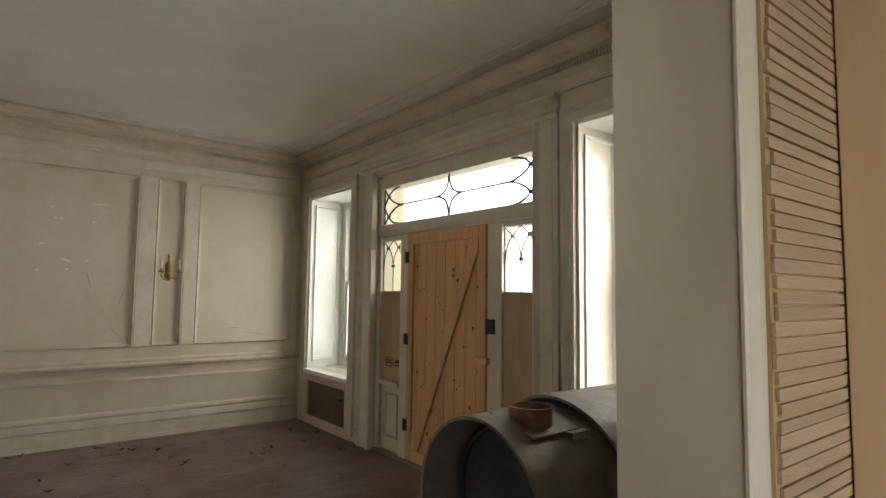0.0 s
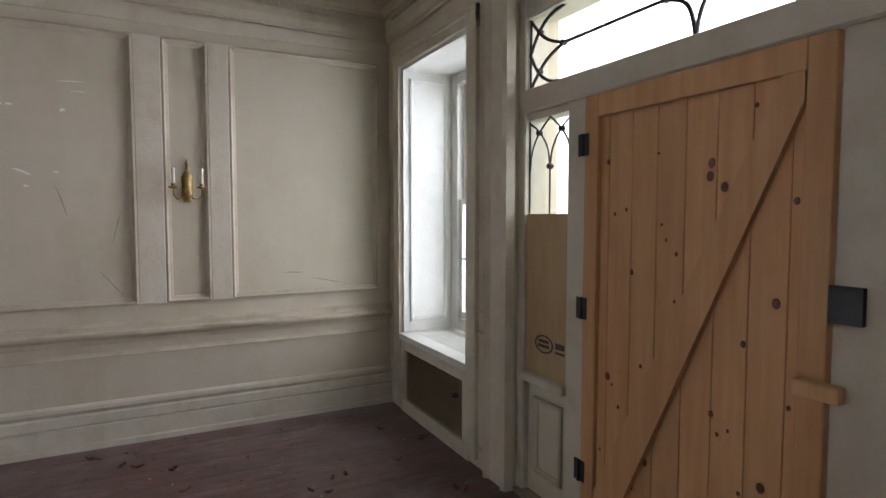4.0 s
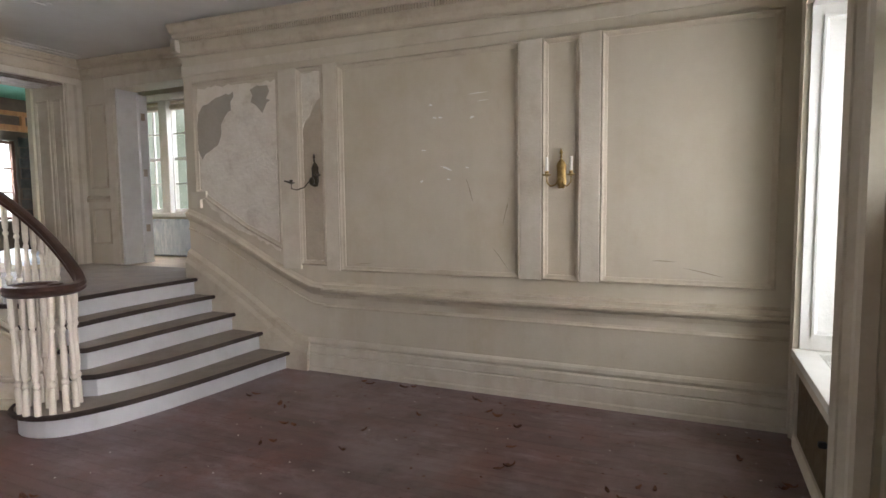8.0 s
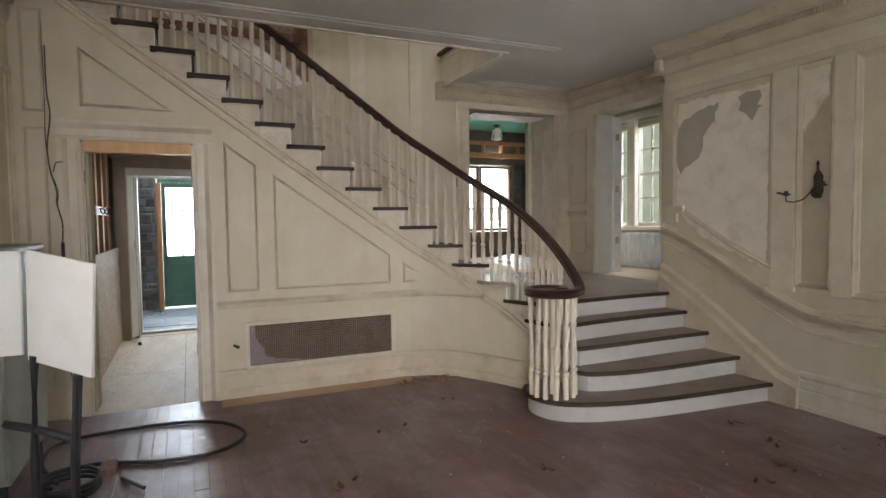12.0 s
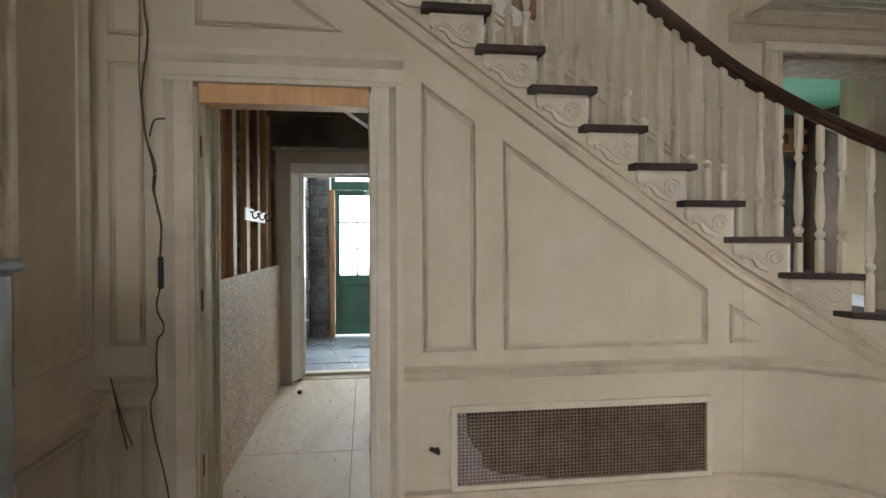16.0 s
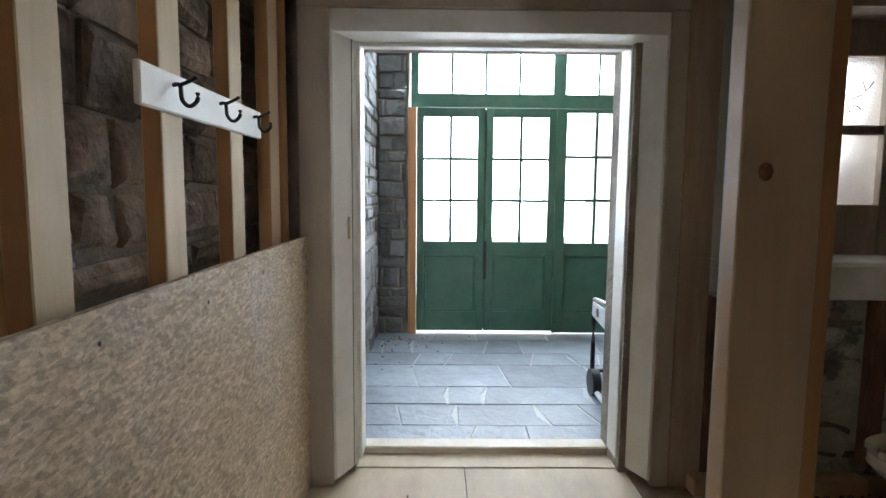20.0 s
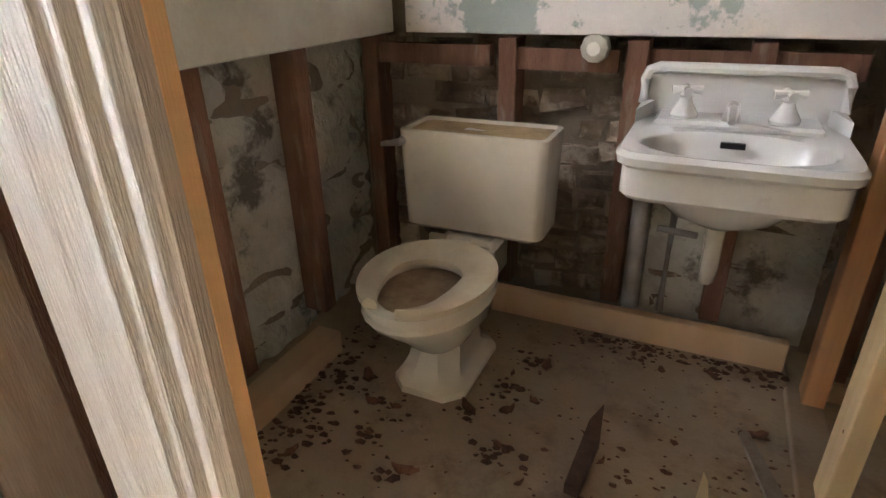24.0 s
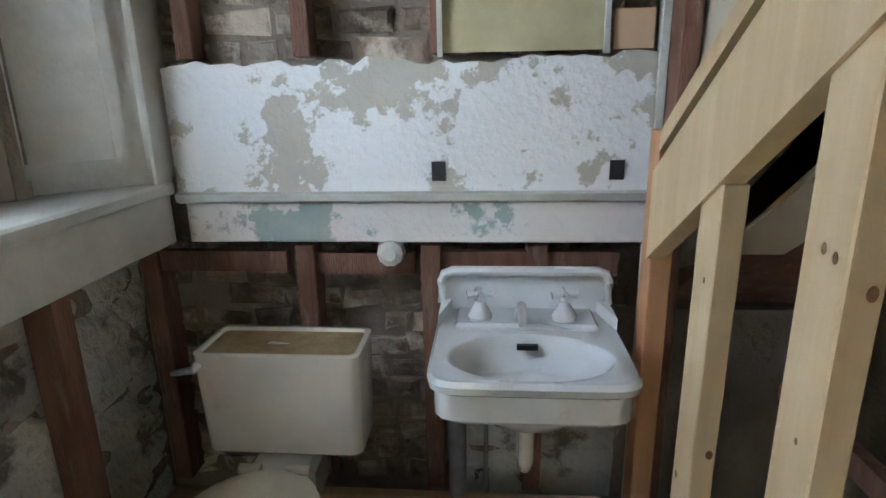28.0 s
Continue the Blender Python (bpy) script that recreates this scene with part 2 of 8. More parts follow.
GREEN = mat("green_door_paint", (0.045, 0.14, 0.095), (0.07, 0.19, 0.13), 5, 0.4, 0.55, 0.12, 50, dirt=(0.12, 0.2, 0.15), dscale=3, damt=0.5)
GREENWALL = mat("mint_wall", (0.10, 0.33, 0.24), (0.14, 0.40, 0.30), 3, 0.7, 0.8, 0.05, 30)
FLAG = mat("flagstone", (0.20, 0.24, 0.285), (0.28, 0.325, 0.37), 4, 0.35, 0.6, 0.4, 18, dirt=(0.13, 0.145, 0.16), dscale=2.4, damt=0.6, rnd=0.16)
GROUT = mat("flag_joint", (0.36, 0.38, 0.40), (0.46, 0.48, 0.49), 20, 0.9)
# One dark brown for ceilings, stripped masonry and the understair wall.
DARKROOM = mat("dark_brown_surface", (0.10, 0.08, 0.065), (0.17, 0.14, 0.11), 3, 0.9, None, 0.3, 20)
BLACK = mat("black_metal", (0.02, 0.02, 0.022), (0.04, 0.04, 0.042), 15, 0.4, 0.55, 0.05, 80)
GRASS = mat("lawn", (0.10, 0.16, 0.05), (0.16, 0.22, 0.08), 0.8, 0.9, None, 0.2, 10)


def glass_mat():
    m = bpy.data.materials.new("window_glass")
    m.use_nodes = True
    nt = m.node_tree
    b = nt.nodes["Principled BSDF"]
    b.inputs["Base Color"].default_value = (0.97, 0.99, 0.98, 1)
    b.inputs["Transmission Weight"].default_value = 1.0
    b.inputs["Roughness"].default_value = 0.02
    b.inputs["IOR"].default_value = 1.05
    return m


GLASS = glass_mat()


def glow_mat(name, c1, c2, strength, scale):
    """Glowing blotched colour for flat backdrops of the bright hazy distance outside the windows."""
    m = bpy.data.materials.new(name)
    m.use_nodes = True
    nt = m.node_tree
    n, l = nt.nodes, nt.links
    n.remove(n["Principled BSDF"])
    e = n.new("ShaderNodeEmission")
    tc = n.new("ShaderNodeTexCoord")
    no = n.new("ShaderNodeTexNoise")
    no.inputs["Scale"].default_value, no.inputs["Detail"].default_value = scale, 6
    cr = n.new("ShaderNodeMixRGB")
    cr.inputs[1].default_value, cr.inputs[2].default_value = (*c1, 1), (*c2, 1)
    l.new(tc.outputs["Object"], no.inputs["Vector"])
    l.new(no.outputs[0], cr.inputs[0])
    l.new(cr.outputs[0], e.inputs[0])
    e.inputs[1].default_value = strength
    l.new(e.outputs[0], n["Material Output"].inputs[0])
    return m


OUTSIDE = glow_mat("glowing_haze", (1.0, 1.0, 0.98), (0.86, 0.95, 0.82), 1.5, 0.5)
TREES = glow_mat("dim_glowing_trees", (0.10, 0.15, 0.07), (0.62, 0.66, 0.56), 0.55, 0.9)

# ---- mesh helpers ----


def add_box(bm, x0, x1, y0, y1, z0, z1):
    v = [bm.verts.new(p) for p in ((x0, y0, z0), (x1, y0, z0), (x1, y1, z0), (x0, y1, z0), (x0, y0, z1), (x1, y0, z1), (x1, y1, z1), (x0, y1, z1))]
    for f in ((0, 3, 2, 1), (4, 5, 6, 7), (0, 1, 5, 4), (1, 2, 6, 5), (2, 3, 7, 6), (3, 0, 4, 7)):
        bm.faces.new([v[i] for i in f])
    return v


def add_prism(bm, poly, vec):
    """Extrude a 3D polygon by vec."""
    a = [bm.verts.new(p) for p in poly]
    b = [bm.verts.new(Vector(p) + Vector(vec)) for p in poly]
    bm.faces.new(a[::-1])
    bm.faces.new(b)
    k = len(poly)
    for i in range(k):
        bm.faces.new((a[i], a[(i + 1) % k], b[(i + 1) % k], b[i]))


def add_loft(bm, rings, close=True, caps=True):
    """Skin closed rings of points."""
    vs = [[bm.verts.new(p) for p in r] for r in rings]
    k = len(vs[0])
    for a, b in zip(vs, vs[1:]):
        for i in range(k if close else k - 1):
            bm.faces.new((a[i], a[(i + 1) % k], b[(i + 1) % k], b[i]))
    if caps and close:
        bm.faces.new(vs[0][::-1])
        bm.faces.new(vs[-1])


def circle(c, r, k=12, axis='z', ry=None, rot=0.0):
    ry = r if ry is None else ry
    out = []
    for i in range(k):
        a = 2 * math.pi * i / k + rot
        u, w = r * math.cos(a), ry * math.sin(a)
        out.append({'z': (c[0] + u, c[1] + w, c[2]), 'x': (c[0], c[1] + u, c[2] + w), 'y': (c[0] + w, c[1], c[2] + u)}[axis])
    return out


def add_turned(bm, profile, k=10, at=(0, 0, 0)):
    """Lathe: profile of (radius, z)."""
    add_loft(bm, [circle((at[0], at[1], at[2] + z), r, k) for r, z in profile])


def add_tube(bm, pts, r, k=8):
    pts = [Vector(p) for p in pts]
    rings = []
    for i, p in enumerate(pts):
        d = (pts[min(i + 1, len(pts) - 1)] - pts[max(i - 1, 0)]).normalized()
        q = d.to_track_quat('Z', 'Y')
        rr = r[i] if isinstance(r, (list, tuple)) else r
        rings.append([p + q @ Vector((rr * math.cos(2 * math.pi * j / k), rr * math.sin(2 * math.pi * j / k), 0)) for j in range(k)])
    add_loft(bm, rings)


def mesh_of(bm, name, material, smooth=False, bevel=0.0):
    if bevel:
        bmesh.ops.bevel(bm, geom=[e for e in bm.edges], offset=bevel, segments=1, affect='EDGES', clamp_overlap=True)
    bmesh.ops.recalc_face_normals(bm, faces=bm.faces)
    me = bpy.data.meshes.new(name)
    bm.to_mesh(me)
    bm.free()
    me.materials.append(material)
    if smooth:
        for p in me.polygons:
            p.use_smooth = True
        me.set_sharp_from_angle(angle=radians(38))
    return me


def part(name, bm, material, parent=None, label="", smooth=False, bevel=0.0):
    ob = new(name, mesh_of(bm, name, material, smooth, bevel))
    if parent is not None:
        ob.parent = parent
    if label:
        ob["label"] = label
    return ob


def box(name, x0, x1, y0, y1, z0, z1, material, parent=None, label="", bevel=0.0):
    bm = bmesh.new()
    add_box(bm, x0, x1, y0, y1, z0, z1)
    return part(name, bm, material, parent, label, bevel=bevel)


def boxes(name, list_of, material, parent=None, label="", bevel=0.0):
    bm = bmesh.new()
    for b in list_of:
        add_box(bm, *b)
    return part(name, bm, material, parent, label, bevel=bevel)


def group(name, at=(0, 0, 0)):
    ob = new(name)
    ob.location = at
    return ob


def structure(ob, label, category="wall"):
    return tagged(ob, label, category, kind="structure")


def strip(bm, axis, c, a0, a1, prof):
    """A moulding along 'x' or 'y'. prof: (out, z) outline closed; c: wall plane; out is signed by c's sign rule given in prof."""
    if axis == 'x':
        add_prism(bm, [(a0, c + o, z) for o, z in prof], (a1 - a0, 0, 0))
    else:
        add_prism(bm, [(c + o, a0, z) for o, z in prof], (0, a1 - a0, 0))


def panel_frame(bm, axis, c, a0, a1, z0, z1, w, d):
    """Picture-frame moulding round a panel on a wall plane c; d signed outward. Mitred, with a rounded top."""
    def P(a, z, o):
        return (a, c + o, z) if axis == 'x' else (c + o, a, z)
    rings = []
    for (a, z, sa, sz) in ((a0, z0, 1, 1), (a1, z0, -1, 1), (a1, z1, -1, -1), (a0, z1, 1, -1)):
        rings.append([P(a, z, 0), P(a, z, d * 0.7), P(a + sa * w * 0.3, z + sz * w * 0.3, d), P(a + sa * w * 0.6, z + sz * w * 0.6, d * 0.55), P(a + sa * w, z + sz * w, d * 0.3), P(a + sa * w, z + sz * w, 0)])
    rings.append(rings[0])
    add_loft(bm, rings, caps=False)

# ---- hall: floor, walls, ceiling ----
CZ = 3.175
EX, NY, WX, SY = 3.03, 7.0, -3.15, 1.33
structure(box("floor", -3.2, 3.6, -1.2, 7.6, -0.30, -0.012, GAPDARK), "dark subfloor under worn hardwood boards", "floor")
structure(boxes("wall_north", [(-2.25, 3.9, NY, 7.62, -0.2, 3.6)], PAINT), "cream painted panelled hall wall, scuffed and stained")
structure(boxes("wall_east", [(EX, 3.62, 6.74, 7.62, -0.2, 3.6), (EX, 3.62, 5.69, 6.74, 2.65, 3.6), (EX, 3.25, 5.26, 5.69, -0.2, 3.6), (3.25, 3.62, 5.60, 5.69, -0.2, 3.6), (EX, 3.25, 3.08, 5.26, 2.71, 3.6), (3.25, 3.62, 2.83, 5.60, 2.75, 3.6),
          (EX, 3.25, 2.73, 3.08, -0.2, 3.6), (3.25, 3.62, 2.73, 2.83, -0.2, 3.6), (EX, 3.62, 1.68, 2.73, 2.66, 3.6), (EX, 3.62, -1.2, 1.68, -0.2, 3.6)], PAINT), "cream painted front wall with deep window recesses")
structure(boxes("wall_south", [(-3.15, -0.75, SY - 0.25, SY, -0.2, 3.6), (-0.75, 1.06, 0.82, 1.06, 2.45, 3.6), (1.06, EX, 0.82, 1.06, -0.2, 3.6)], PAINT), "cream panelled wall with a wide doorway")
structure(boxes("wall_stair", [(WX - 0.16, WX, 0.8, 1.77, -0.2, 3.45), (WX - 0.16, WX - 0.152, 1.77, 2.585, 2.24, 2.60)], PAINT), "cream panelled wall under the open staircase")
# ceiling with the open stairwell
def cz(x):
    """Height of the slightly sagging ceiling, which rises towards the stairs."""
    return CZ + (EX - x) * 0.0185


bm = bmesh.new()
add_prism(bm, [(3.7, SY - 0.3, cz(3.7)), (-3.03, SY - 0.3, cz(-3.03)), (-3.03, SY - 0.3, 3.7), (3.7, SY - 0.3, 3.7)], (0, 7.62 - SY + 0.3, 0))
add_prism(bm, [(-3.0301, 5.63, cz(-3.03)), (-4.9, 5.63, cz(-4.9)), (-4.9, 5.63, 3.7), (-3.0301, 5.63, 3.7)], (0, 2.4, 0))
structure(part("ceiling", bm, CEIL), "off-white plaster ceiling with moulded lines", "ceiling")


def tilted(bm, y, x0, x1, prof, sign):
    """A moulding along x that follows the ceiling."""
    add_loft(bm, [[(x, y + sign * o, z + cz(x) - CZ) for o, z in prof] for x in (x0, x1)])
structure(boxes("wall_entry_room", [(-3.0, -2.8, -1.4, 1.08, -0.2, 3.6), (-3.0, -0.9, -1.4, -1.2, -0.2, 3.6), (1.5, 3.62, -1.4, -1.2, -0.2, 3.6), (-0.9, 1.5, -1.4, -1.2, -0.2, 0.7), (-0.9, 1.5, -1.4, -1.2, 2.5, 3.6)], PAINT), "bare wall of the room before the hall")
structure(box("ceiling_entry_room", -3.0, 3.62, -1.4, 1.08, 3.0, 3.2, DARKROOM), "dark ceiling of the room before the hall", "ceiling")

# cornice of the hall: three stepped bands and dentils
cor = group("cornice")
structure(cor, "cream moulded cornice with a dentil course", "cornice")
PROF = ((0, 2.885), (0.022, 2.885), (0.022, 2.905), (0.034, 2.915), (0.05, 2.955), (0.05, 3.0), (0.05, 3.052), (0.085, 3.056), (0.088, 3.085), (0.118, 3.10), (0.14, 3.14), (0.152, 3.15), (0.152, 3.172), (0, 3.172))
bm = bmesh.new(); tilted(bm, NY, -2.28, EX, PROF, -1); part("cornice_band", bm, MOULD, cor)
bm = bmesh.new(); strip(bm, 'y', EX, SY, NY, [(-o, z) for o, z in PROF]); part("cornice_band", bm, MOULD, cor)
bm = bmesh.new(); tilted(bm, SY, -3.0, EX, PROF, 1); part("cornice_band", bm, MOULD, cor)
bm = bmesh.new()
x = -2.2
while x < EX - 0.2:
    add_box(bm, x, x + 0.016, NY - 0.074, NY - 0.049, 3.012 + cz(x) - CZ, 3.052 + cz(x) - CZ)
    x += 0.025
y = SY + 0.25
while y < NY - 0.2:
    add_box(bm, EX - 0.074, EX - 0.049, y, y + 0.016, 3.012, 3.052)
    y += 0.025
tagged(part("dentils", bm, MOULD, cor), kind="stuff")
# moulded lines on the ceiling
bm = bmesh.new()
for o, w in ((0.27, 0.014), (0.37, 0.014)):
    add_loft(bm, [[(x, NY - o - w, cz(x) - 0.008), (x, NY - o, cz(x) - 0.008), (x, NY - o, cz(x) + 0.01), (x, NY - o - w, cz(x) + 0.01)] for x in (0.6, EX - o)])
    add_box(bm, EX - o - w, EX - o, SY + o, NY - o - w, cz(EX - o) - 0.008, CZ + 0.03)
for x in (-2.80, -2.72):
    add_box(bm, x, x + 0.014, SY + 0.4, 6.05, cz(x) - 0.008, cz(x) + 0.02)
for x in (-4.40, -4.28):
    add_box(bm, x, x + 0.014, 5.95, 7.35, cz(x) - 0.008, cz(x) + 0.02)
structure(part("ceiling_moulding", bm, CEIL), "thin plaster lines on the ceiling", "trim")

# north wall panelling
pan = group("panelling_north")
structure(pan, "cream wall panelling with pilasters and a dado", "panelling")
def sloped_frame(bm, pts, w, d):
    """Moulding round a polygon on the north wall."""
    k = len(pts)
    cx, cz = sum(p[0] for p in pts) / k, sum(p[1] for p in pts) / k
    rings = []
    for i in range(k):
        p0, p1, p2 = Vector((pts[i - 1][0], pts[i - 1][1])), Vector((pts[i][0], pts[i][1])), Vector((pts[(i + 1) % k][0], pts[(i + 1) % k][1]))
        a, b = (p0 - p1).normalized(), (p2 - p1).normalized()
        m = (a + b)
        m = m.normalized() * (w / max(0.35, abs(m.normalized().x * b.y - m.normalized().y * b.x)))
        if m.dot(Vector((cx, cz)) - p1) < 0:
            m = -m
        def P(f, o):
            return (p1.x + m.x * f, NY - o, p1.y + m.y * f)
        rings.append([P(0, 0), P(0, d * 0.7), P(0.3, d), P(0.6, d * 0.55), P(1, d * 0.3), P(1, 0)])
    rings.append(rings[0])
    add_loft(bm, rings, caps=False)
for x0, x1, z1 in ((-1.05, -0.85, 2.74), (-0.56, -0.42, 2.74), (1.22, 1.385, 2.72), (1.675, 1.81, 2.72)):
    box("pilaster", x0, x1, NY - 0.028, NY, 0.93, z1, PAINT_TRIM, pan, bevel=0.004)
for x0, x1, z0, z1 in ((-0.85, -0.56, 0.97, 2.74), (-0.42, 1.22, 0.93, 2.72), (1.385, 1.675, 0.93, 2.72), (1.81, 2.93, 0.93, 2.72)):
    bm = bmesh.new()
    panel_frame(bm, 'x', NY, x0, x1, z0, z1, 0.045, -0.03)
    part("panel_moulding", bm, MOULD, pan)
bm = bmesh.new()
sloped_frame(bm, [(-2.12, 1.66), (-2.12, 2.73), (-1.05, 2.73), (-1.05, 1.10), (-1.5, 1.30)], 0.045, 0.03)
part("panel_moulding", bm, MOULD, pan)
# head rail above the panels
box("frieze_rail", -2.25, EX, NY - 0.016, NY, 2.80, 2.886, PAINT_TRIM, pan)
# dado: level part
bm = bmesh.new(); strip(bm, 'x', NY, -0.62, EX, [(0, 0.68), (-0.02, 0.68), (-0.024, 0.715), (-0.05, 0.728), (-0.064, 0.745), (-0.064, 0.762), (-0.03, 0.772), (-0.026, 0.80), (-0.012, 0.805), (0, 0.82)]); part("chair_rail", bm, MOULD, pan)
bm = bmesh.new(); strip(bm, 'x', NY, -0.62, EX, [(0, 0.59), (-0.022, 0.59), (-0.022, 0.602), (-0.008, 0.612), (0, 0.625)]); part("dado_line", bm, MOULD, pan)
bm = bmesh.new(); strip(bm, 'x', NY, -0.8, EX, [(0, 0.0), (-0.05, 0.0), (-0.05, 0.035), (-0.038, 0.045), (-0.038, 0.15), (-0.022, 0.158), (-0.034, 0.17), (-0.030, 0.225), (-0.012, 0.236), (-0.030, 0.262), (-0.026, 0.285), (-0.01, 0.30), (0, 0.30)]); part("baseboard", bm, PAINT_TRIM, pan)
# dado sweeping up beside the steps
def sweep(pts, prof, name):
    rings = [[(x, NY - o, z + dz) for o, dz in prof] for x, z in pts]
    bm = bmesh.new()
    add_loft(bm, rings)
    part(name, bm, MOULD, pan)
up = []
for i in range(13):
    t = i / 12
    x = -0.60 - 1.65 * t
    s = t * t * (3 - 2 * t) * 0.35 + t * 0.65
    up.append((x, 0.70 + 0.72 * max(0, s - 0.05)))
sweep(up, [(0, 0), (0.02, 0), (0.045, 0.045), (0.05, 0.07), (0.02, 0.085), (0, 0.11)], "chair_rail")
sweep([(x, z - 0.10) for x, z in up], [(0, 0), (0.012, 0), (0.012, 0.015), (0, 0.02)], "dado_line")
sk = [(-0.78, 0.0), (-0.95, 0.05), (-1.2, 0.2), (-1.55, 0.42), (-1.9, 0.62), (-2.25, 0.80)]
sweep(sk, [(0, -0.3), (0.075, -0.3), (0.075, 0.16), (0.05, 0.2), (0.04, 0.26), (0, 0.29)], "stair_skirt")

# bare plaster patches where the panel canvas has come off
PLASTER = mat("bare_plaster", (0.70, 0.64, 0.53), (0.80, 0.75, 0.65), 5, 0.8, 0.9, 0.4, 24, dirt=(0.50, 0.42, 0.32), dscale=4, damt=0.5, edges=(0.52, 0.68))
GREYPL = mat("grey_plaster_patch", (0.36, 0.32, 0.25), (0.43, 0.385, 0.31), 5, 0.85, 0.9, 0.2, 30)
BROWNPL = mat("browned_plaster", (0.44, 0.37, 0.27), (0.52, 0.45, 0.34), 5, 0.8, 0.9, 0.2, 30)
def patch(name, pts, material, o, jag=0.02, parent=pan):
    bm = bmesh.new()
    out = []
    for i in range(len(pts)):
        a, b = Vector((pts[i][0], 0, pts[i][1])), Vector((pts[(i + 1) % len(pts)][0], 0, pts[(i + 1) % len(pts)][1]))
        k = max(1, int((b - a).length / 0.05))
        for j in range(k):
            p = a.lerp(b, j / k)
            out.append((p.x + random.uniform(-jag, jag), NY - o, p.z + random.uniform(-jag, jag)))
    add_prism(bm, out, (0, o - 0.001, 0))
    return part(name, bm, material, parent)
patch("plaster_patch", [(-2.07, 1.68), (-2.07, 2.66), (-1.10, 2.66), (-1.09, 1.10), (-1.3, 1.17), (-1.55, 1.27), (-1.80, 1.38), (-1.86, 1.46), (-1.97, 1.52)], PLASTER, 0.006, 0.02)
patch("grey_patch", [(-2.08, 2.06), (-2.08, 2.38), (-2.0, 2.50), (-1.86, 2.55), (-1.60, 2.585), (-1.64, 2.44), (-1.76, 2.31), (-1.80, 2.12), (-1.92, 2.03), (-2.02, 1.99)], GREYPL, 0.009, 0.02)
patch("brown_patch", [(-1.38, 2.60), (-1.20, 2.63), (-1.17, 2.48), (-1.28, 2.40), (-1.40, 2.47)], GREYPL, 0.009, 0.03)
patch("brown_patch", [(-0.81, 1.02), (-0.81, 2.20), (-0.72, 2.30), (-0.66, 2.42), (-0.60, 2.46), (-0.60, 1.02)], BROWNPL, 0.005, 0.012)
patch("plaster_patch", [(-0.81, 2.21), (-0.81, 2.69), (-0.60, 2.69), (-0.61, 2.47), (-0.67, 2.43), (-0.73, 2.31)], PLASTER, 0.007, 0.012)
for pts in ([(-2.18, 1.50), (-2.18, 1.66), (-1.98, 1.66), (-1.98, 1.60), (-2.06, 1.58), (-2.06, 1.50)],):
    bm = bmesh.new()
    add_prism(bm, [(a, NY - 0.03, b) for a, b in pts], (0, 0.03, 0))
    part("dado_block", bm, PAINT_TRIM, pan)

# ---- the front door unit ----
fd = group("door_unit_front")
structure(fd, "cream painted front entrance frame with leaded transom and sidelights", "door frame")
DX = 3.115
boxes("frame_post", [(DX - 0.03, DX + 0.12, 5.20, 5.33, 0, 2.66)], PAINT_TRIM, fd, bevel=0.006)
boxes("frame_post", [(DX - 0.03, DX + 0.12, 4.718, 4.85, 0, 2.07)], PAINT_TRIM, fd, bevel=0.006)
boxes("frame_post", [(DX - 0.03, DX + 0.12, 3.48, 3.64, 0, 2.07)], PAINT_TRIM, fd, bevel=0.006)
boxes("frame_post", [(DX - 0.03, DX + 0.12, 3.0, 3.135, 0, 2.66)], PAINT_TRIM, fd, bevel=0.006)
box("transom_bar", DX - 0.04, DX + 0.12, 3.135, 5.20, 2.07, 2.19, PAINT_TRIM, fd, bevel=0.008)
box("frame_head", DX - 0.03, DX + 0.12, 3.135, 5.20, 2.555, 2.72, PAINT_TRIM, fd, bevel=0.006)
box("threshold", EX + 0.02, DX + 0.12, 3.09, 5.25, -0.02, 0.02, TREAD, fd)
SIDES = ((4.85, 5.20), (3.135, 3.48))
for y0, y1 in SIDES:
    box("lower_panel", DX + 0.01, DX + 0.08, y0, y1, 0.0, 0.64, PAINT, fd)
    box("panel_sill", DX - 0.05, DX + 0.08, y0, y1, 0.64, 0.685, PAINT_TRIM, fd, bevel=0.006)
    box("sidelight_head", DX - 0.01, DX + 0.08, y0, y1, 2.03, 2.0695, PAINT_TRIM, fd, bevel=0.004)
    bm = bmesh.new(); panel_frame(bm, 'y', DX + 0.01, y0 + 0.06, y1 - 0.06, 0.14, 0.56, 0.03, -0.02); part("panel_moulding", bm, MOULD, fd)
    box("plywood_panel", DX - 0.012, DX + 0.003, y0, y1, 0.686, 1.537, PLY, fd, "stained plywood board over the sidelight")
    g = box("pane", DX + 0.008, DX + 0.014, y0, y1, 1.537, 2.03, GLASS, fd); g.visible_shadow = False
g = box("pane", DX + 0.008, DX + 0.014, 3.135, 5.20, 2.19, 2.555, GLASS, fd); g.visible_shadow = False
# leaded came patterns
LEAD = mat("lead_came", (0.03, 0.03, 0.03), (0.06, 0.06, 0.06), 20, 0.5, None, 0.05, 60, metal=0.3)
def came(pts, r=0.009):
    bm = bmesh.new()
    add_tube(bm, [(DX + 0.002, y, z) for y, z in pts], r, 6)
    part("came", bm, LEAD, fd)
def soft(pts):
    """Round a short run of points into a flowing curve."""
    for _ in range(2):
        q = [pts[0]]
        for a, b in zip(pts, pts[1:]):
            q += [(a[0] * 0.75 + b[0] * 0.25, a[1] * 0.75 + b[1] * 0.25), (a[0] * 0.25 + b[0] * 0.75, a[1] * 0.25 + b[1] * 0.75)]
        pts = q + [pts[-1]]
    return pts
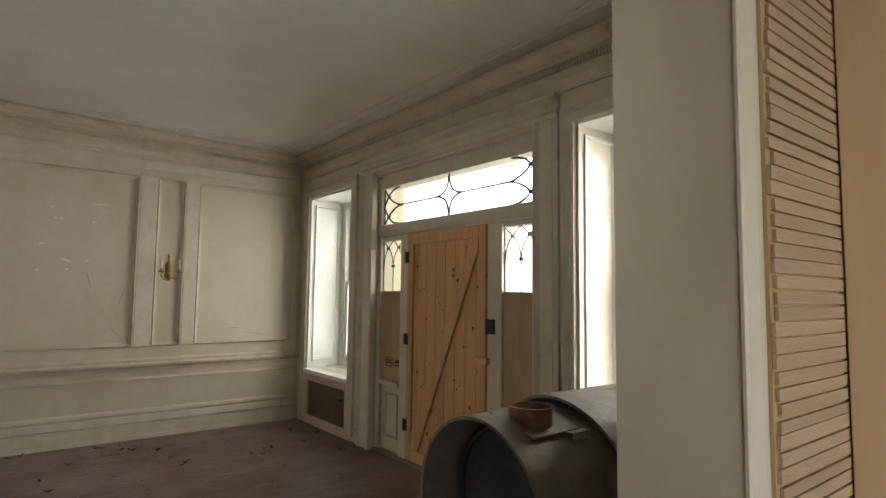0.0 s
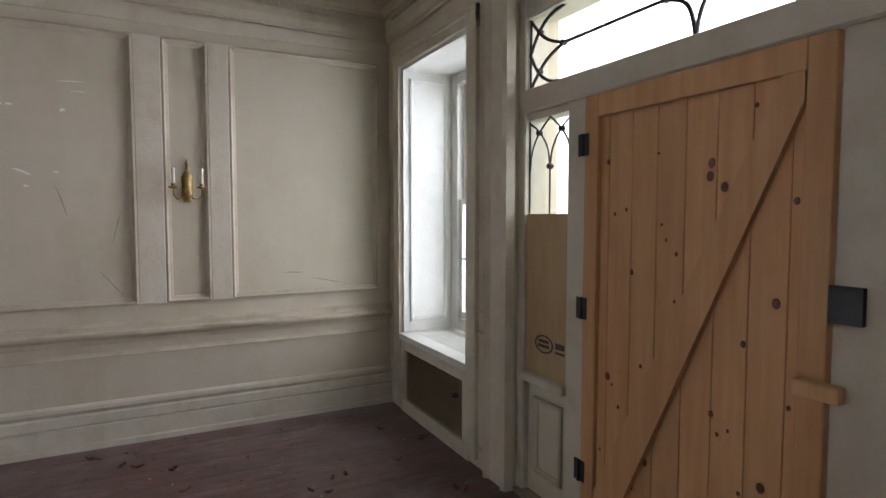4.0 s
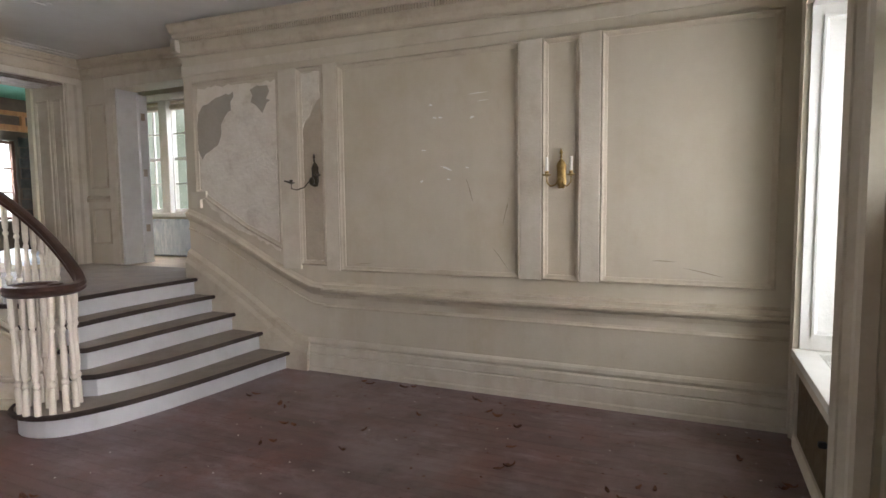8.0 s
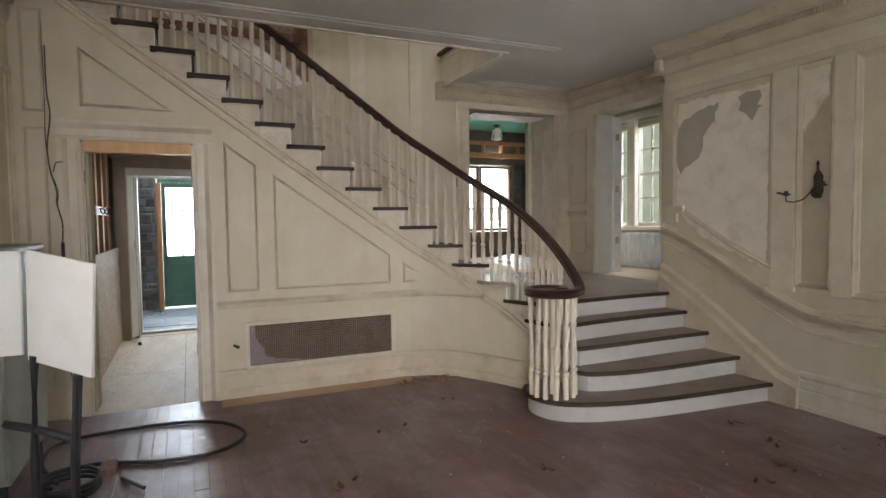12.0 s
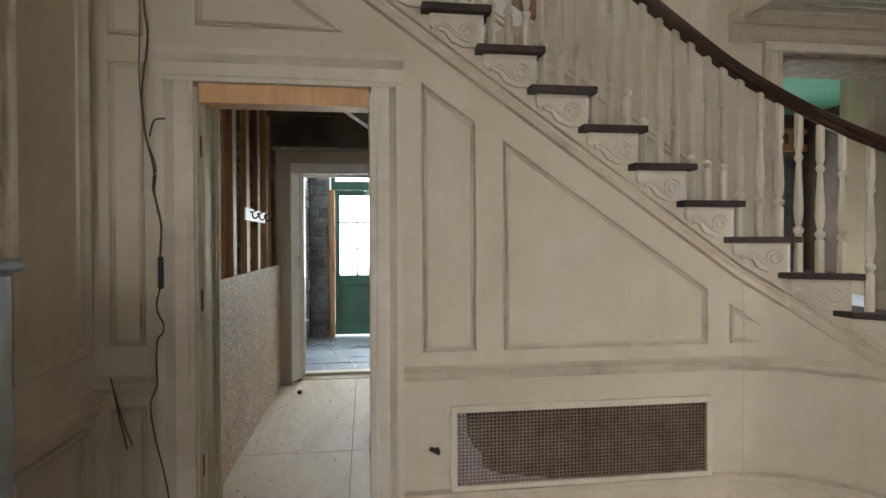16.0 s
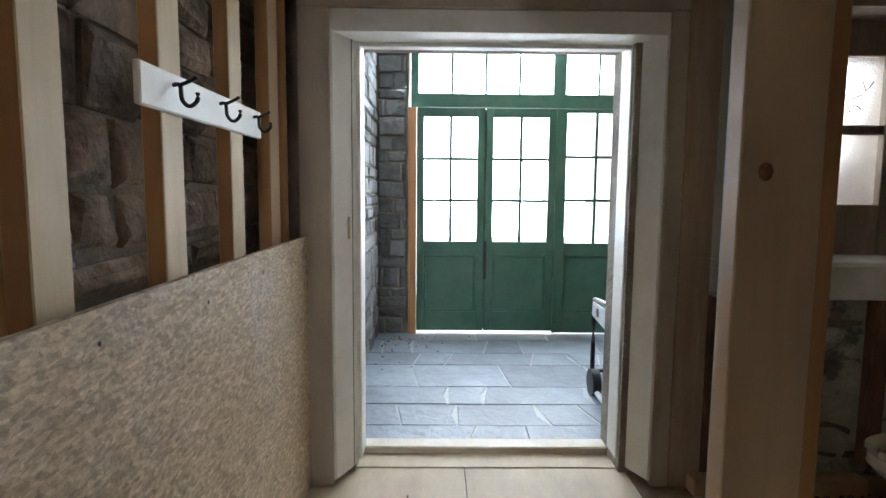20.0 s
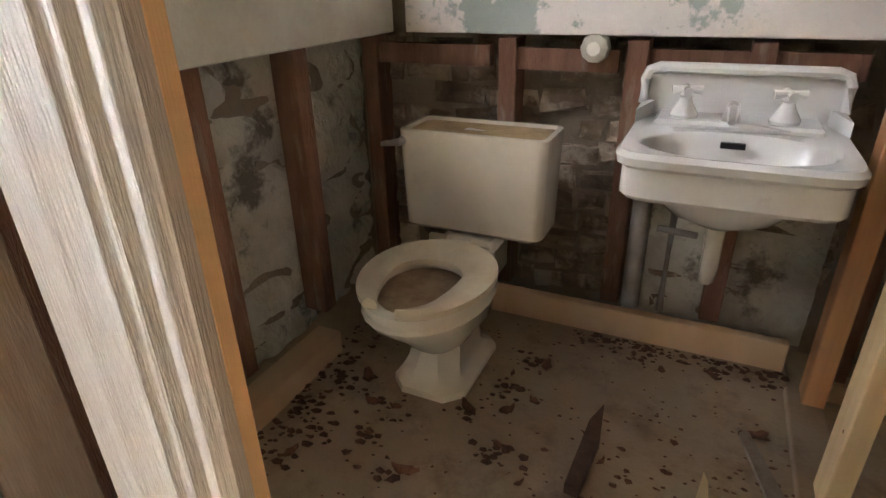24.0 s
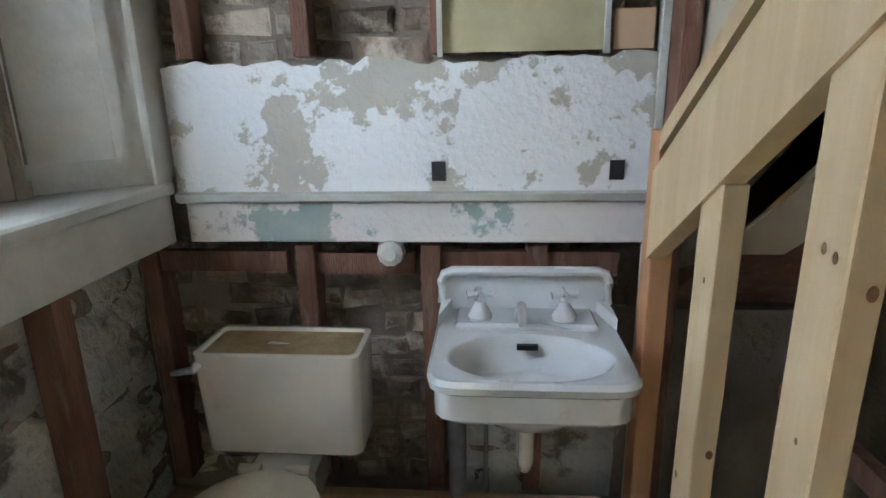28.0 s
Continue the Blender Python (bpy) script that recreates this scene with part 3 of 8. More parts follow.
def knot(y, z):
    bm = bmesh.new()
    add_loft(bm, [circle((DX - 0.011, y, z), 0.014, 8, 'x'), circle((DX + 0.015, y, z), 0.014, 8, 'x')])
    part("came_knot", bm, LEAD, fd)
for y0, y1 in SIDES:
    w = y1 - y0
    c = (y0 + y1) / 2
    came([(c, 1.537), (c, 1.78)], 0.005)
    knot(c, 1.78)
    for s in (-1, 1):
        came(soft([(c, 1.78), (c + s * w * 0.05, 1.88), (c + s * w * 0.25, 1.965), (c + s * w * 0.5, 2.02)]), 0.005)
        came(soft([(c + s * w * 0.49, 1.75), (c + s * w * 0.44, 1.88), (c + s * w * 0.25, 1.965), (c, 2.03)]), 0.005)
        came([(c + s * w * 0.49, 1.54), (c + s * w * 0.49, 2.03)], 0.004)
        knot(c + s * w * 0.26, 1.957)
yc, zc, hh, hw = 4.1675, 2.3725, 0.1825, 1.0325
for s in (-1, 1):
    came([(yc + s * 0.145, zc), (yc + s * 0.76, zc)], 0.008)
    came([(yc + s * (hw - 0.006), zc - hh), (yc + s * (hw - 0.006), zc + hh)], 0.006)
    for y in (0.145, 0.76):
        knot(yc + s * y, zc)
    for q in (-1, 1):
        came(soft([(yc, zc + q * hh), (yc + s * 0.02, zc + q * 0.08), (yc + s * 0.06, zc + q * 0.03), (yc + s * 0.145, zc)]), 0.009)
        came(soft([(yc + s * 0.76, zc), (yc + s * 0.88, zc + q * 0.04), (yc + s * 0.96, zc + q * 0.10), (yc + s * hw, zc + q * hh)]), 0.009)
        came(soft([(yc + s * 0.76, zc + q * hh), (yc + s * 0.88, zc + q * 0.165), (yc + s * 0.97, zc + q * 0.10), (yc + s * hw, zc)]), 0.009)
        knot(yc + s * 0.95, zc + q * 0.10)
# splayed, fluted casing each side of the entrance and its head
cas = group("casing_front")
structure(cas, "cream moulded casing round the front entrance", "casing")
for y0, s in ((5.26, 1), (3.08, -1)):
    bm = bmesh.new()
    prof = [(EX, y0 + s * 0.22), (EX - 0.03, y0 + s * 0.22), (EX - 0.045, y0 + s * 0.19), (EX - 0.02, y0 + s * 0.16), (EX - 0.02, y0 + s * 0.05), (EX - 0.04, y0 + s * 0.02), (EX - 0.03, y0 - s * 0.01),
            (EX + 0.02, y0 - s * 0.02), (EX + 0.035, y0 + s * 0.005), (EX + 0.06, y0 + s * 0.005), (EX + 0.065, y0 + s * 0.03), (DX - 0.031, y0 + s * 0.04), (DX - 0.031, y0 + s * 0.22)]
    add_prism(bm, [(x, y, 0.0) for x, y in prof], (0, 0, 2.72))
    part("casing_side", bm, PAINT_TRIM, cas)
bm = bmesh.new()
strip(bm, 'y', EX, 2.86, 5.48, [(0, 2.72), (-0.03, 2.72), (-0.045, 2.75), (-0.02, 2.78), (-0.02, 2.83), (-0.06, 2.86), (-0.06, 2.885), (0, 2.89)])
part("casing_head", bm, PAINT_TRIM, cas)
box("casing_soffit", EX + 0.005, DX + 0.02, 3.08, 5.26, 2.69, 2.72, PAINT_TRIM, cas)
for y0, y1 in ((5.50, 5.66), (2.76, 2.84)):
    bm = bmesh.new(); panel_frame(bm, 'y', EX, y0, y1, 0.95, 2.62, 0.02, -0.014); part("pilaster_panel", bm, MOULD, cas)
    bm = bmesh.new(); panel_frame(bm, 'y', EX, y0, y1, 0.12, 0.84, 0.02, -0.014); part("pilaster_panel", bm, MOULD, cas)

# the plank door
dr = group("door_front")
structure(dr, "new knotty pine plank door with a diagonal brace, closed", "door")
PB = mat("pine_planks", (0.60, 0.31, 0.13), (0.72, 0.42, 0.20), 4, 0.5, 0.6, 0.06, 120, dirt=(0.46, 0.21, 0.08), dscale=1.6, damt=0.35, stretch=(5, 5, 0.4), rnd=0.08)
KNOT = mat("pine_knot", (0.10, 0.035, 0.015), (0.2, 0.08, 0.035), 30, 0.5)
D0, D1 = 3.645, 4.713
w = (D1 - D0) / 8
for i in range(8):
    box("plank", DX - 0.02, DX + 0.02, D0 + i * w + 0.0015, D0 + (i + 1) * w - 0.0015, 0.03, 2.066, PB, dr, bevel=0.002)
for y0, y1, z0, z1 in ((D0, D0 + 0.085, 0.03, 2.066), (D1 - 0.085, D1, 0.03, 2.066), (D0 + 0.085, D1 - 0.085, 0.03, 0.13), (D0 + 0.085, D1 - 0.085, 1.966, 2.066)):
    box("ledge", DX - 0.045, DX - 0.02, y0, y1, z0, z1, PB, dr, bevel=0.003)
bm = bmesh.new()
add_prism(bm, [(DX - 0.045, D1 - 0.09, 0.13), (DX - 0.045, D1 - 0.19, 0.13), (DX - 0.045, D0 + 0.09, 1.876), (DX - 0.045, D0 + 0.09, 1.966), (DX - 0.045, D0 + 0.16, 1.966), (DX - 0.045, D1 - 0.09, 0.27)], (0.024, 0, 0))
part("brace", bm, PB, dr)
rk = random.Random(5)
for i in range(34):
    y, z, r = rk.uniform(D0 + 0.1, D1 - 0.1), rk.uniform(0.18, 1.95), rk.choice((0.006, 0.008, 0.011, 0.016))
    bm = bmesh.new()
    add_loft(bm, [circle((DX - 0.0195, y, z), r * f, 9, 'x', r * 1.2 * f) for f in (1.0,)] + [circle((DX - 0.0225, y, z), r * 0.8, 9, 'x', r)])
    part("knot", bm, KNOT, dr)
for z in (0.28, 1.05, 1.80):
    bm = bmesh.new(); add_turned(bm, [(0.009, 0), (0.009, 0.10)], 8, (DX - 0.05, D1 + 0.005, z)); add_box(bm, DX - 0.048, DX - 0.044, D1 - 0.03, D1 + 0.04, z, z + 0.1)
    part("hinge", bm, BLACK, dr)
box("lock_box", DX - 0.05, DX - 0.0305, 3.55, 3.642, 1.215, 1.325, BLACK, dr, "black lock keypad")
box("latch_block", DX - 0.09, DX - 0.0455, 3.585, 3.72, 0.985, 1.035, PINE, dr, "small wooden turn latch", bevel=0.004)

# ---- window recesses in the east wall ----
def east_window(name, y0, y1, z0, z1, label, lining):
    g = group(name)
    structure(g, label, "window")
    X = 3.45
    # panelled reveals
    for y, s in ((y1, -1), (y0, 1)):
        box("reveal", EX + 0.004, X + 0.02, min(y, y + s * 0.02), max(y, y + s * 0.02), z0, z1, lining, g)
        bm = bmesh.new()
        for a0, a1 in ((EX + 0.06, X - 0.04),):
            rings = []
            for (xx, zz, sx, sz) in ((a0, z0 + 0.08, 1, 1), (a1, z0 + 0.08, -1, 1), (a1, z1 - 0.08, -1, -1), (a0, z1 - 0.08, 1, -1)):
                q = y + s * 0.02
                rings.append([(xx, q, zz), (xx, q + s * 0.012, zz), (xx + sx * 0.015, q + s * 0.014, zz + sz * 0.015), (xx + sx * 0.03, q, zz + sz * 0.03)])
            rings.append(rings[0])
            add_loft(bm, rings, caps=False)
        part("reveal_moulding", bm, WHITE, g)
    box("reveal_head", EX + 0.004, X + 0.02, y0, y1, z1 - 0.02, z1, WHITE, g)
    # casing on the room side
    for a0, a1 in ((y1, y1 + 0.11), (y0 - 0.11, y0)):
        bm = bmesh.new()
        add_prism(bm, [(EX, a0, 0.05), (EX - 0.028, a0, 0.05), (EX - 0.034, a0 * 0.8 + a1 * 0.2, 0.05), (EX - 0.018, a0 * 0.6 + a1 * 0.4, 0.05), (EX - 0.034, a0 * 0.2 + a1 * 0.8, 0.05), (EX - 0.03, a1, 0.05), (EX, a1, 0.05)], (0, 0, z1 + 0.05))
        part("casing", bm, PAINT_TRIM, g)
    bm = bmesh.new(); strip(bm, 'y', EX, y0 - 0.11, y1 + 0.11, [(0, z1), (-0.03, z1), (-0.034, z1 + 0.06), (-0.02, z1 + 0.08), (-0.034, z1 + 0.10), (0, z1 + 0.11)]); part("casing", bm, PAINT_TRIM, g)
    # box frame and two sashes of 2 x 2 panes
    f0, f1 = y0 + 0.02, y1 - 0.02
    boxes("window_frame", [(X, X + 0.10, f0, f0 + 0.10, z0, z1 - 0.02), (X, X + 0.10, f1 - 0.10, f1, z0, z1 - 0.02), (X, X + 0.10, f0 + 0.10, f1 - 0.10, z1 - 0.10, z1 - 0.02), (X, X + 0.10, f0 + 0.10, f1 - 0.10, z0, z0 + 0.10)], WHITE, g, bevel=0.005)
    s0, s1 = f0 + 0.10, f1 - 0.10
    zm = (z0 + 0.10 + z1 - 0.10) / 2
    for k, (a, b) in enumerate(((z0 + 0.10, zm + 0.02), (zm - 0.02, z1 - 0.10))):
        xo = X + 0.02 + 0.035 * k
        sash = boxes("sash", [(xo, xo + 0.03, s0, s0 + 0.045, a, b), (xo, xo + 0.03, s1 - 0.045, s1, a, b), (xo, xo + 0.03, s0 + 0.045, s1 - 0.045, a, a + 0.05), (xo, xo + 0.03, s0 + 0.045, s1 - 0.045, b - 0.04, b)], WHITE, g, bevel=0.003)
        ym = (s0 + s1) / 2
        zq = (a + b) / 2
        boxes("muntin", [(xo + 0.004, xo + 0.026, ym - 0.009, ym + 0.009, a + 0.05, b - 0.04)], WHITE, sash)
        boxes("muntin", [(xo + 0.005, xo + 0.025, s0 + 0.045, s1 - 0.045, zq - 0.009, zq + 0.009)], WHITE, sash)
        gl = box("pane", xo + 0.013, xo + 0.016, s0 + 0.04, s1 - 0.04, a + 0.04, b - 0.03, GLASS, sash)
        gl.visible_shadow = False
    box("sash_lock", X + 0.005, X + 0.05, (s0 + s1) / 2 - 0.03, (s0 + s1) / 2 + 0.03, zm + 0.02, zm + 0.045, BLACK, g, bevel=0.004)
    # radiator cover used as sill
    rc = group("radiator_cover")
    tagged(rc, "cream radiator cabinet with metal grilles in the window recess", "radiator cover")
    boxes("cabinet_body", [(EX - 0.015, EX + 0.02, y0, y1, 0.0, 0.10), (EX - 0.015, EX + 0.02, y0, y0 + 0.07, 0.10, z0 - 0.05), (EX - 0.015, EX + 0.02, y1 - 0.07, y1, 0.10, z0 - 0.05), (EX - 0.015, EX + 0.02, y0 + 0.07, y1 - 0.07, z0 - 0.13, z0 - 0.05)], PAINT_TRIM, rc, bevel=0.003)
    boxes("sill_board", [(EX - 0.035, EX + 0.09, y0, y1, z0 - 0.05, z0 - 0.004), (X - 0.08, X, y0, y1, z0 - 0.05, z0 - 0.004), (EX + 0.09, X - 0.08, y0, y0 + 0.1, z0 - 0.05, z0 - 0.004), (EX + 0.09, X - 0.08, y1 - 0.1, y1, z0 - 0.05, z0 - 0.004)], WHITE, rc, bevel=0.003)
    bm = bmesh.new()
    yy = y0 + 0.105
    while yy < y1 - 0.105:
        add_box(bm, EX + 0.09, X - 0.08, yy, yy + 0.009, z0 - 0.02, z0 - 0.008)
        yy += 0.022
    part("top_grille", bm, WHITE, rc)
    bm = bmesh.new()
    zz = 0.115
    while zz < z0 - 0.14:
        add_box(bm, EX + 0.001, EX + 0.006, y0 + 0.07, y1 - 0.07, zz, zz + 0.007)
        zz += 0.019
    yy = y0 + 0.075
    while yy < y1 - 0.075:
        add_box(bm, EX - 0.002, EX + 0.001, yy, yy + 0.006, 0.10, z0 - 0.13)
        yy += 0.021
    part("front_grille", bm, mat("brass_grille", (0.22, 0.16, 0.10), (0.32, 0.25, 0.16), 20, 0.45, 0.6, 0.1, 60, metal=0.4), rc)
    # near-black sheet stands in for the shade inside the cabinet
    box("grille_dark_sheet", EX + 0.03, EX + 0.036, y0 + 0.05, y1 - 0.05, 0.05, z0 - 0.08, GAPDARK, rc)
    box("grille_knob", EX - 0.04, EX - 0.003, y0 + 0.13, y0 + 0.16, 0.36, 0.39, BLACK, rc, bevel=0.006)
    return g


east_window("window_1", 5.69, 6.74, 0.62, 2.65, "white sash window in a deep panelled recess", WHITE)
east_window("window_2", 1.69, 2.73, 0.62, 2.66, "white sash window in a deep panelled recess", PAINT_TRIM)

# ---- staircase ----
LX, LY = -4.66, 7.60          # landing's far walls
LZ = 0.80
st = group("staircase")
structure(st, "sweeping cream staircase with dark handrail and turned balusters", "staircase")
LEVEL = [0.0, 0.16, 0.32, 0.48, 0.64, 0.80, 0.96, 1.12]
while len(LEVEL) < 22:
    LEVEL.append(LEVEL[-1] + 0.187)
# nosing ends along the open string, step 1 to 20
STR = {2: (-1.62, 5.30), 3: (-1.80, 5.36), 4: (-1.98, 5.38), 5: (-2.18, 5.34), 6: (-2.41, 5.25), 7: (-2.66, 5.12), 8: (-2.90, 4.96), 9: (-3.07, 4.76)}
for k in range(10, 22):
    STR[k] = (-3.12, 4.475 - 0.268 * (k - 10))
def bez(p0, p1, p2, p3, n=12):
    out = []
    for i in range(n + 1):
        t = i / n
        out.append(tuple((1 - t) ** 3 * a + 3 * (1 - t) ** 2 * t * b + 3 * (1 - t) * t * t * c + t ** 3 * d for a, b, c, d in zip(p0, p1, p2, p3)))
    return out
NOSE = {}
NOSE[1] = bez((-0.99, 6.93), (-1.06, 6.3), (-1.06, 5.5), (-1.31, 5.11)) + bez((-1.31, 5.11), (-1.43, 4.93), (-1.70, 4.90), (-1.86, 5.08), 8)[1:]
for k, xr in ((2, -1.30), (3, -1.63), (4, -1.885), (5, -2.11)):
    e = STR[k]
    NOSE[k] = bez((xr, 6.93), (xr - 0.03, 6.3), (xr + 0.02, 5.75), (e[0] + 0.16, e[1] + 0.10)) + [e]
for k in (1, 2, 3, 4, 5):
    z = LEVEL[k]
    line = NOSE[k]
    far = [(line[-1][0] - 0.1, line[-1][1] + 0.25), (-2.4 if k < 5 else LX, 5.6 if k < 5 else 5.55), (-2.4 if k < 5 else LX, 6.93 if k < 5 else LY)]
    if k == 5:
        far = [(STR[6][0], STR[6][1] + 0.02), (STR[7][0] - 0.05, 5.25), (LX, 5.25), (LX, LY), (-2.25, LY), (-2.25, 6.93)]
    bm = bmesh.new()
    add_prism(bm, [(x, y, z - 0.03) for x, y in line + far], (0, 0, 0.026))
    part("tread", bm, TREAD, st)
    # dark bull nose along the edge
    bm = bmesh.new()
    add_tube(bm, [(x, y, z - 0.017) for x, y in line], 0.019, 8)
    part("nosing", bm, NOSING, st)
    # white riser, set back
    ins = []
    for i, (x, y) in enumerate(line):
        a, b = Vector(line[max(i - 1, 0)]), Vector(line[min(i + 1, len(line) - 1)])
        d = (b - a).normalized()
        nrm = Vector((d.y, -d.x))
        ins.append((x + nrm.x * 0.03, y + nrm.y * 0.03))
    bm = bmesh.new()
    z0 = LEVEL[k - 1] - 0.004
    outer = [(x, y) for x, y in ins]
    vs0 = [bm.verts.new((x, y, z0)) for x, y in outer]
    vs1 = [bm.verts.new((x, y, z - 0.03)) for x, y in outer]
    for i in range(len(outer) - 1):
        bm.faces.new((vs0[i], vs0[i + 1], vs1[i + 1], vs1[i]))
    bmesh.ops.solidify(bm, geom=bm.faces[:], thickness=0.02)
    part("riser", bm, RISERW, st)
# flight treads, risers, brackets
for k in range(6, 21):
    (x, y), (xn, yn) = STR[k], STR[k + 1]
    z = LEVEL[k]
    bm = bmesh.new()
    add_prism(bm, [(x + 0.05, y + 0.03, z - 0.032), (xn + 0.05, yn - 0.04, z - 0.032), (LX, min(yn, 4.99 if k < 9 else yn) - 0.04, z - 0.032), (LX, y + 0.03 if k > 8 else min(5.25, y + 0.2), z - 0.032)], (0, 0, 0.032))
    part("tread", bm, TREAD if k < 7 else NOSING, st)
    d = Vector((xn - x, yn - y, 0)).normalized()
    nrm = Vector((-d.y, d.x, 0)) * -1
    if nrm.x < 0:
        nrm = -nrm
    bm = bmesh.new()
    add_prism(bm, [(x, y, LEVEL[k - 1]), (x - 0.02, y - 0.02, LEVEL[k - 1]), (LX, y - 0.02, LEVEL[k - 1]), (LX, y, LEVEL[k - 1])], (0, 0, z - 0.032 - LEVEL[k - 1]))
    part("riser", bm, RISERW, st)
for k in range(4, 21):
    (x, y), (xn, yn) = STR[k], STR[k + 1]
    z = LEVEL[k]
    a, b = Vector((x, y, 0)), Vector((xn, yn, 0))
    d = (b - a).normalized()
    nrm = Vector((-d.y, d.x, 0))
    if nrm.x < 0 and k > 5:
        nrm = -nrm
    if k <= 5 and nrm.y > 0:
        nrm = -nrm
    L = (b - a).length
    # tread return
    if k < 6:
        bm = bmesh.new()
        add_tube(bm, [a + nrm * 0.03 + Vector((0, 0, z - 0.016)) - d * 0.03, b + nrm * 0.03 + Vector((0, 0, z - 0.016)) + d * 0.04], 0.017, 8)
        part("nosing", bm, NOSING, st)
    # bracket board under the tread with a scroll
    bm = bmesh.new()
    zt = z - 0.033
    shape = [(0.0, -0.155), (0.10, -0.155), (0.16, -0.13), (0.19, -0.085), (0.24, -0.07), (L - 0.005, -0.06), (L, 0.0), (0.0, 0.0)]
    add_prism(bm, [a + d * u + nrm * (-0.028 if k > 8 else -0.016) + Vector((0, 0, zt + v)) for u, v in shape], nrm * 0.02)
    br = part("bracket", bm, PAINT_TRIM, st)
    bm = bmesh.new()
    big = [(0.072 + (0.052 - 0.0021 * i) * math.sin(i * 0.6), -0.078 - (0.052 - 0.0021 * i) * math.cos(i * 0.6)) for i in range(21)]
    e = L - 0.025
    small = [(e - (0.025 - 0.0018 * i) * math.sin(i * 0.7), -0.082 + (0.025 - 0.0018 * i) * math.cos(i * 0.7)) for i in range(10)]
    wave = [(0.105, -0.122), (0.14, -0.10), (0.17, -0.072), (0.205, -0.055)]
    off = -0.006 if k > 8 else 0.006
    sp = big[::-1] + wave + small
    add_tube(bm, [a + d * u + nrm * off + Vector((0, 0, zt + v)) for u, v in sp], 0.0065, 6)
    add_tube(bm, [a + d * u + nrm * off + Vector((0, 0, zt + v + 0.017)) for u, v in [(0.11, -0.118)] + wave], 0.004, 5)
    add_tube(bm, [a + d * u + nrm * off + Vector((0, 0, zt - 0.006)) for u in (0.0, L - 0.004)], 0.009, 6)
    part("scroll", bm, PAINT_TRIM, br)
# wall under the string: curved part and sloped part, with string moulding
def string_pt(k, o=0.0):
    a, b = Vector(STR[max(2, k - 1)]), Vector(STR[min(21, k + 1)])
    d = (b - a).normalized()
    n2 = Vector((d.y, -d.x))
    if (n2.x < 0 and k > 5) or (k <= 5 and n2.y > 0):
        n2 = -n2
    return Vector((STR[k][0] + n2.x * o, STR[k][1] + n2.y * o))
bm = bmesh.new()
ctrl = [Vector((-1.55, 5.20))] + [string_pt(k, -0.02) for k in range(2, 10)] + [Vector((WX + 0.005, 4.55)), Vector((WX + 0.005, 4.40))]
htop = [0.12] + [LEVEL[k - 1] - 0.035 for k in range(2, 10)] + [LEVEL[9] - 0.035]
rings = []
for i in range(len(ctrl) - 2):
    a, b, c, d = ctrl[max(i - 1, 0)], ctrl[i], ctrl[i + 1], ctrl[i + 2]
    for q in range(6):
        t = q / 6
        p = 0.5 * (2 * b + (c - a) * t + (2 * a - 5 * b + 4 * c - d) * t * t + (3 * b - a - 3 * c + d) * t ** 3)
        tg = (0.5 * ((c - a) + 2 * t * (2 * a - 5 * b + 4 * c - d) + 3 * t * t * (3 * b - a - 3 * c + d))).normalized()
        inn = p + Vector((tg.y, -tg.x)) * 0.06 * (1 if tg.x < 0 else 1)
        if (inn - Vector((-2.2, 4.0))).length < (p - Vector((-2.2, 4.0))).length:
            inn = p - Vector((tg.y, -tg.x)) * 0.06
        h = htop[i] * (1 - t) + htop[i + 1] * t
        rings.append([(p.x, p.y, -0.02), (p.x, p.y, h), (inn.x, inn.y, h), (inn.x, inn.y, -0.02)])
rings.append([(WX + 0.005, 4.55, -0.02), (WX + 0.005, 4.55, htop[-1] - 0.02), (WX - 0.05, 4.55, htop[-1] - 0.02), (WX - 0.05, 4.55, -0.02)])
add_loft(bm, rings)
part("string_wall", bm, PAINT, st, smooth=True)
for off, w2 in ((0.36, 0.035), (0.30, 0.012)):
    bm = bmesh.new()
    rings = []
    for k in range(4, 22):
        p = string_pt(k, -0.035)
        q = string_pt(k, -0.005)
        z = LEVEL[k] - off
        rings.append([(p.x, p.y, z - w2), (q.x, q.y, z - w2 * 0.6), (q.x, q.y, z + w2 * 0.3), (p.x, p.y, z + w2)])
    add_loft(bm, rings)
    part("string_moulding", bm, MOULD, st)
# stair wall fill, stepped under the treads
def stepped(y_hi, y_lo, z_base):
    pts = [(WX, y_lo, z_base), (WX, y_hi, z_base)]
    for k in range(9, 21):
        y0, y1 = STR[k][1], STR[k + 1][1]
        y0, y1 = min(y0, y_hi), max(y1, y_lo)
        if y0 > y1:
            pts += [(WX, y0, LEVEL[k] - 0.034), (WX, y1, LEVEL[k] - 0.034)]
    return pts
bm = bmesh.new()
add_prism(bm, stepped(4.57, 2.585, -0.05), (-0.15, 0, 0))
part("wall_infill", bm, PAINT, st)
bm = bmesh.new()
add_prism(bm, stepped(2.585, 1.77, 2.22), (-0.15, 0, 0))
part("wall_infill", bm, PAINT, st)
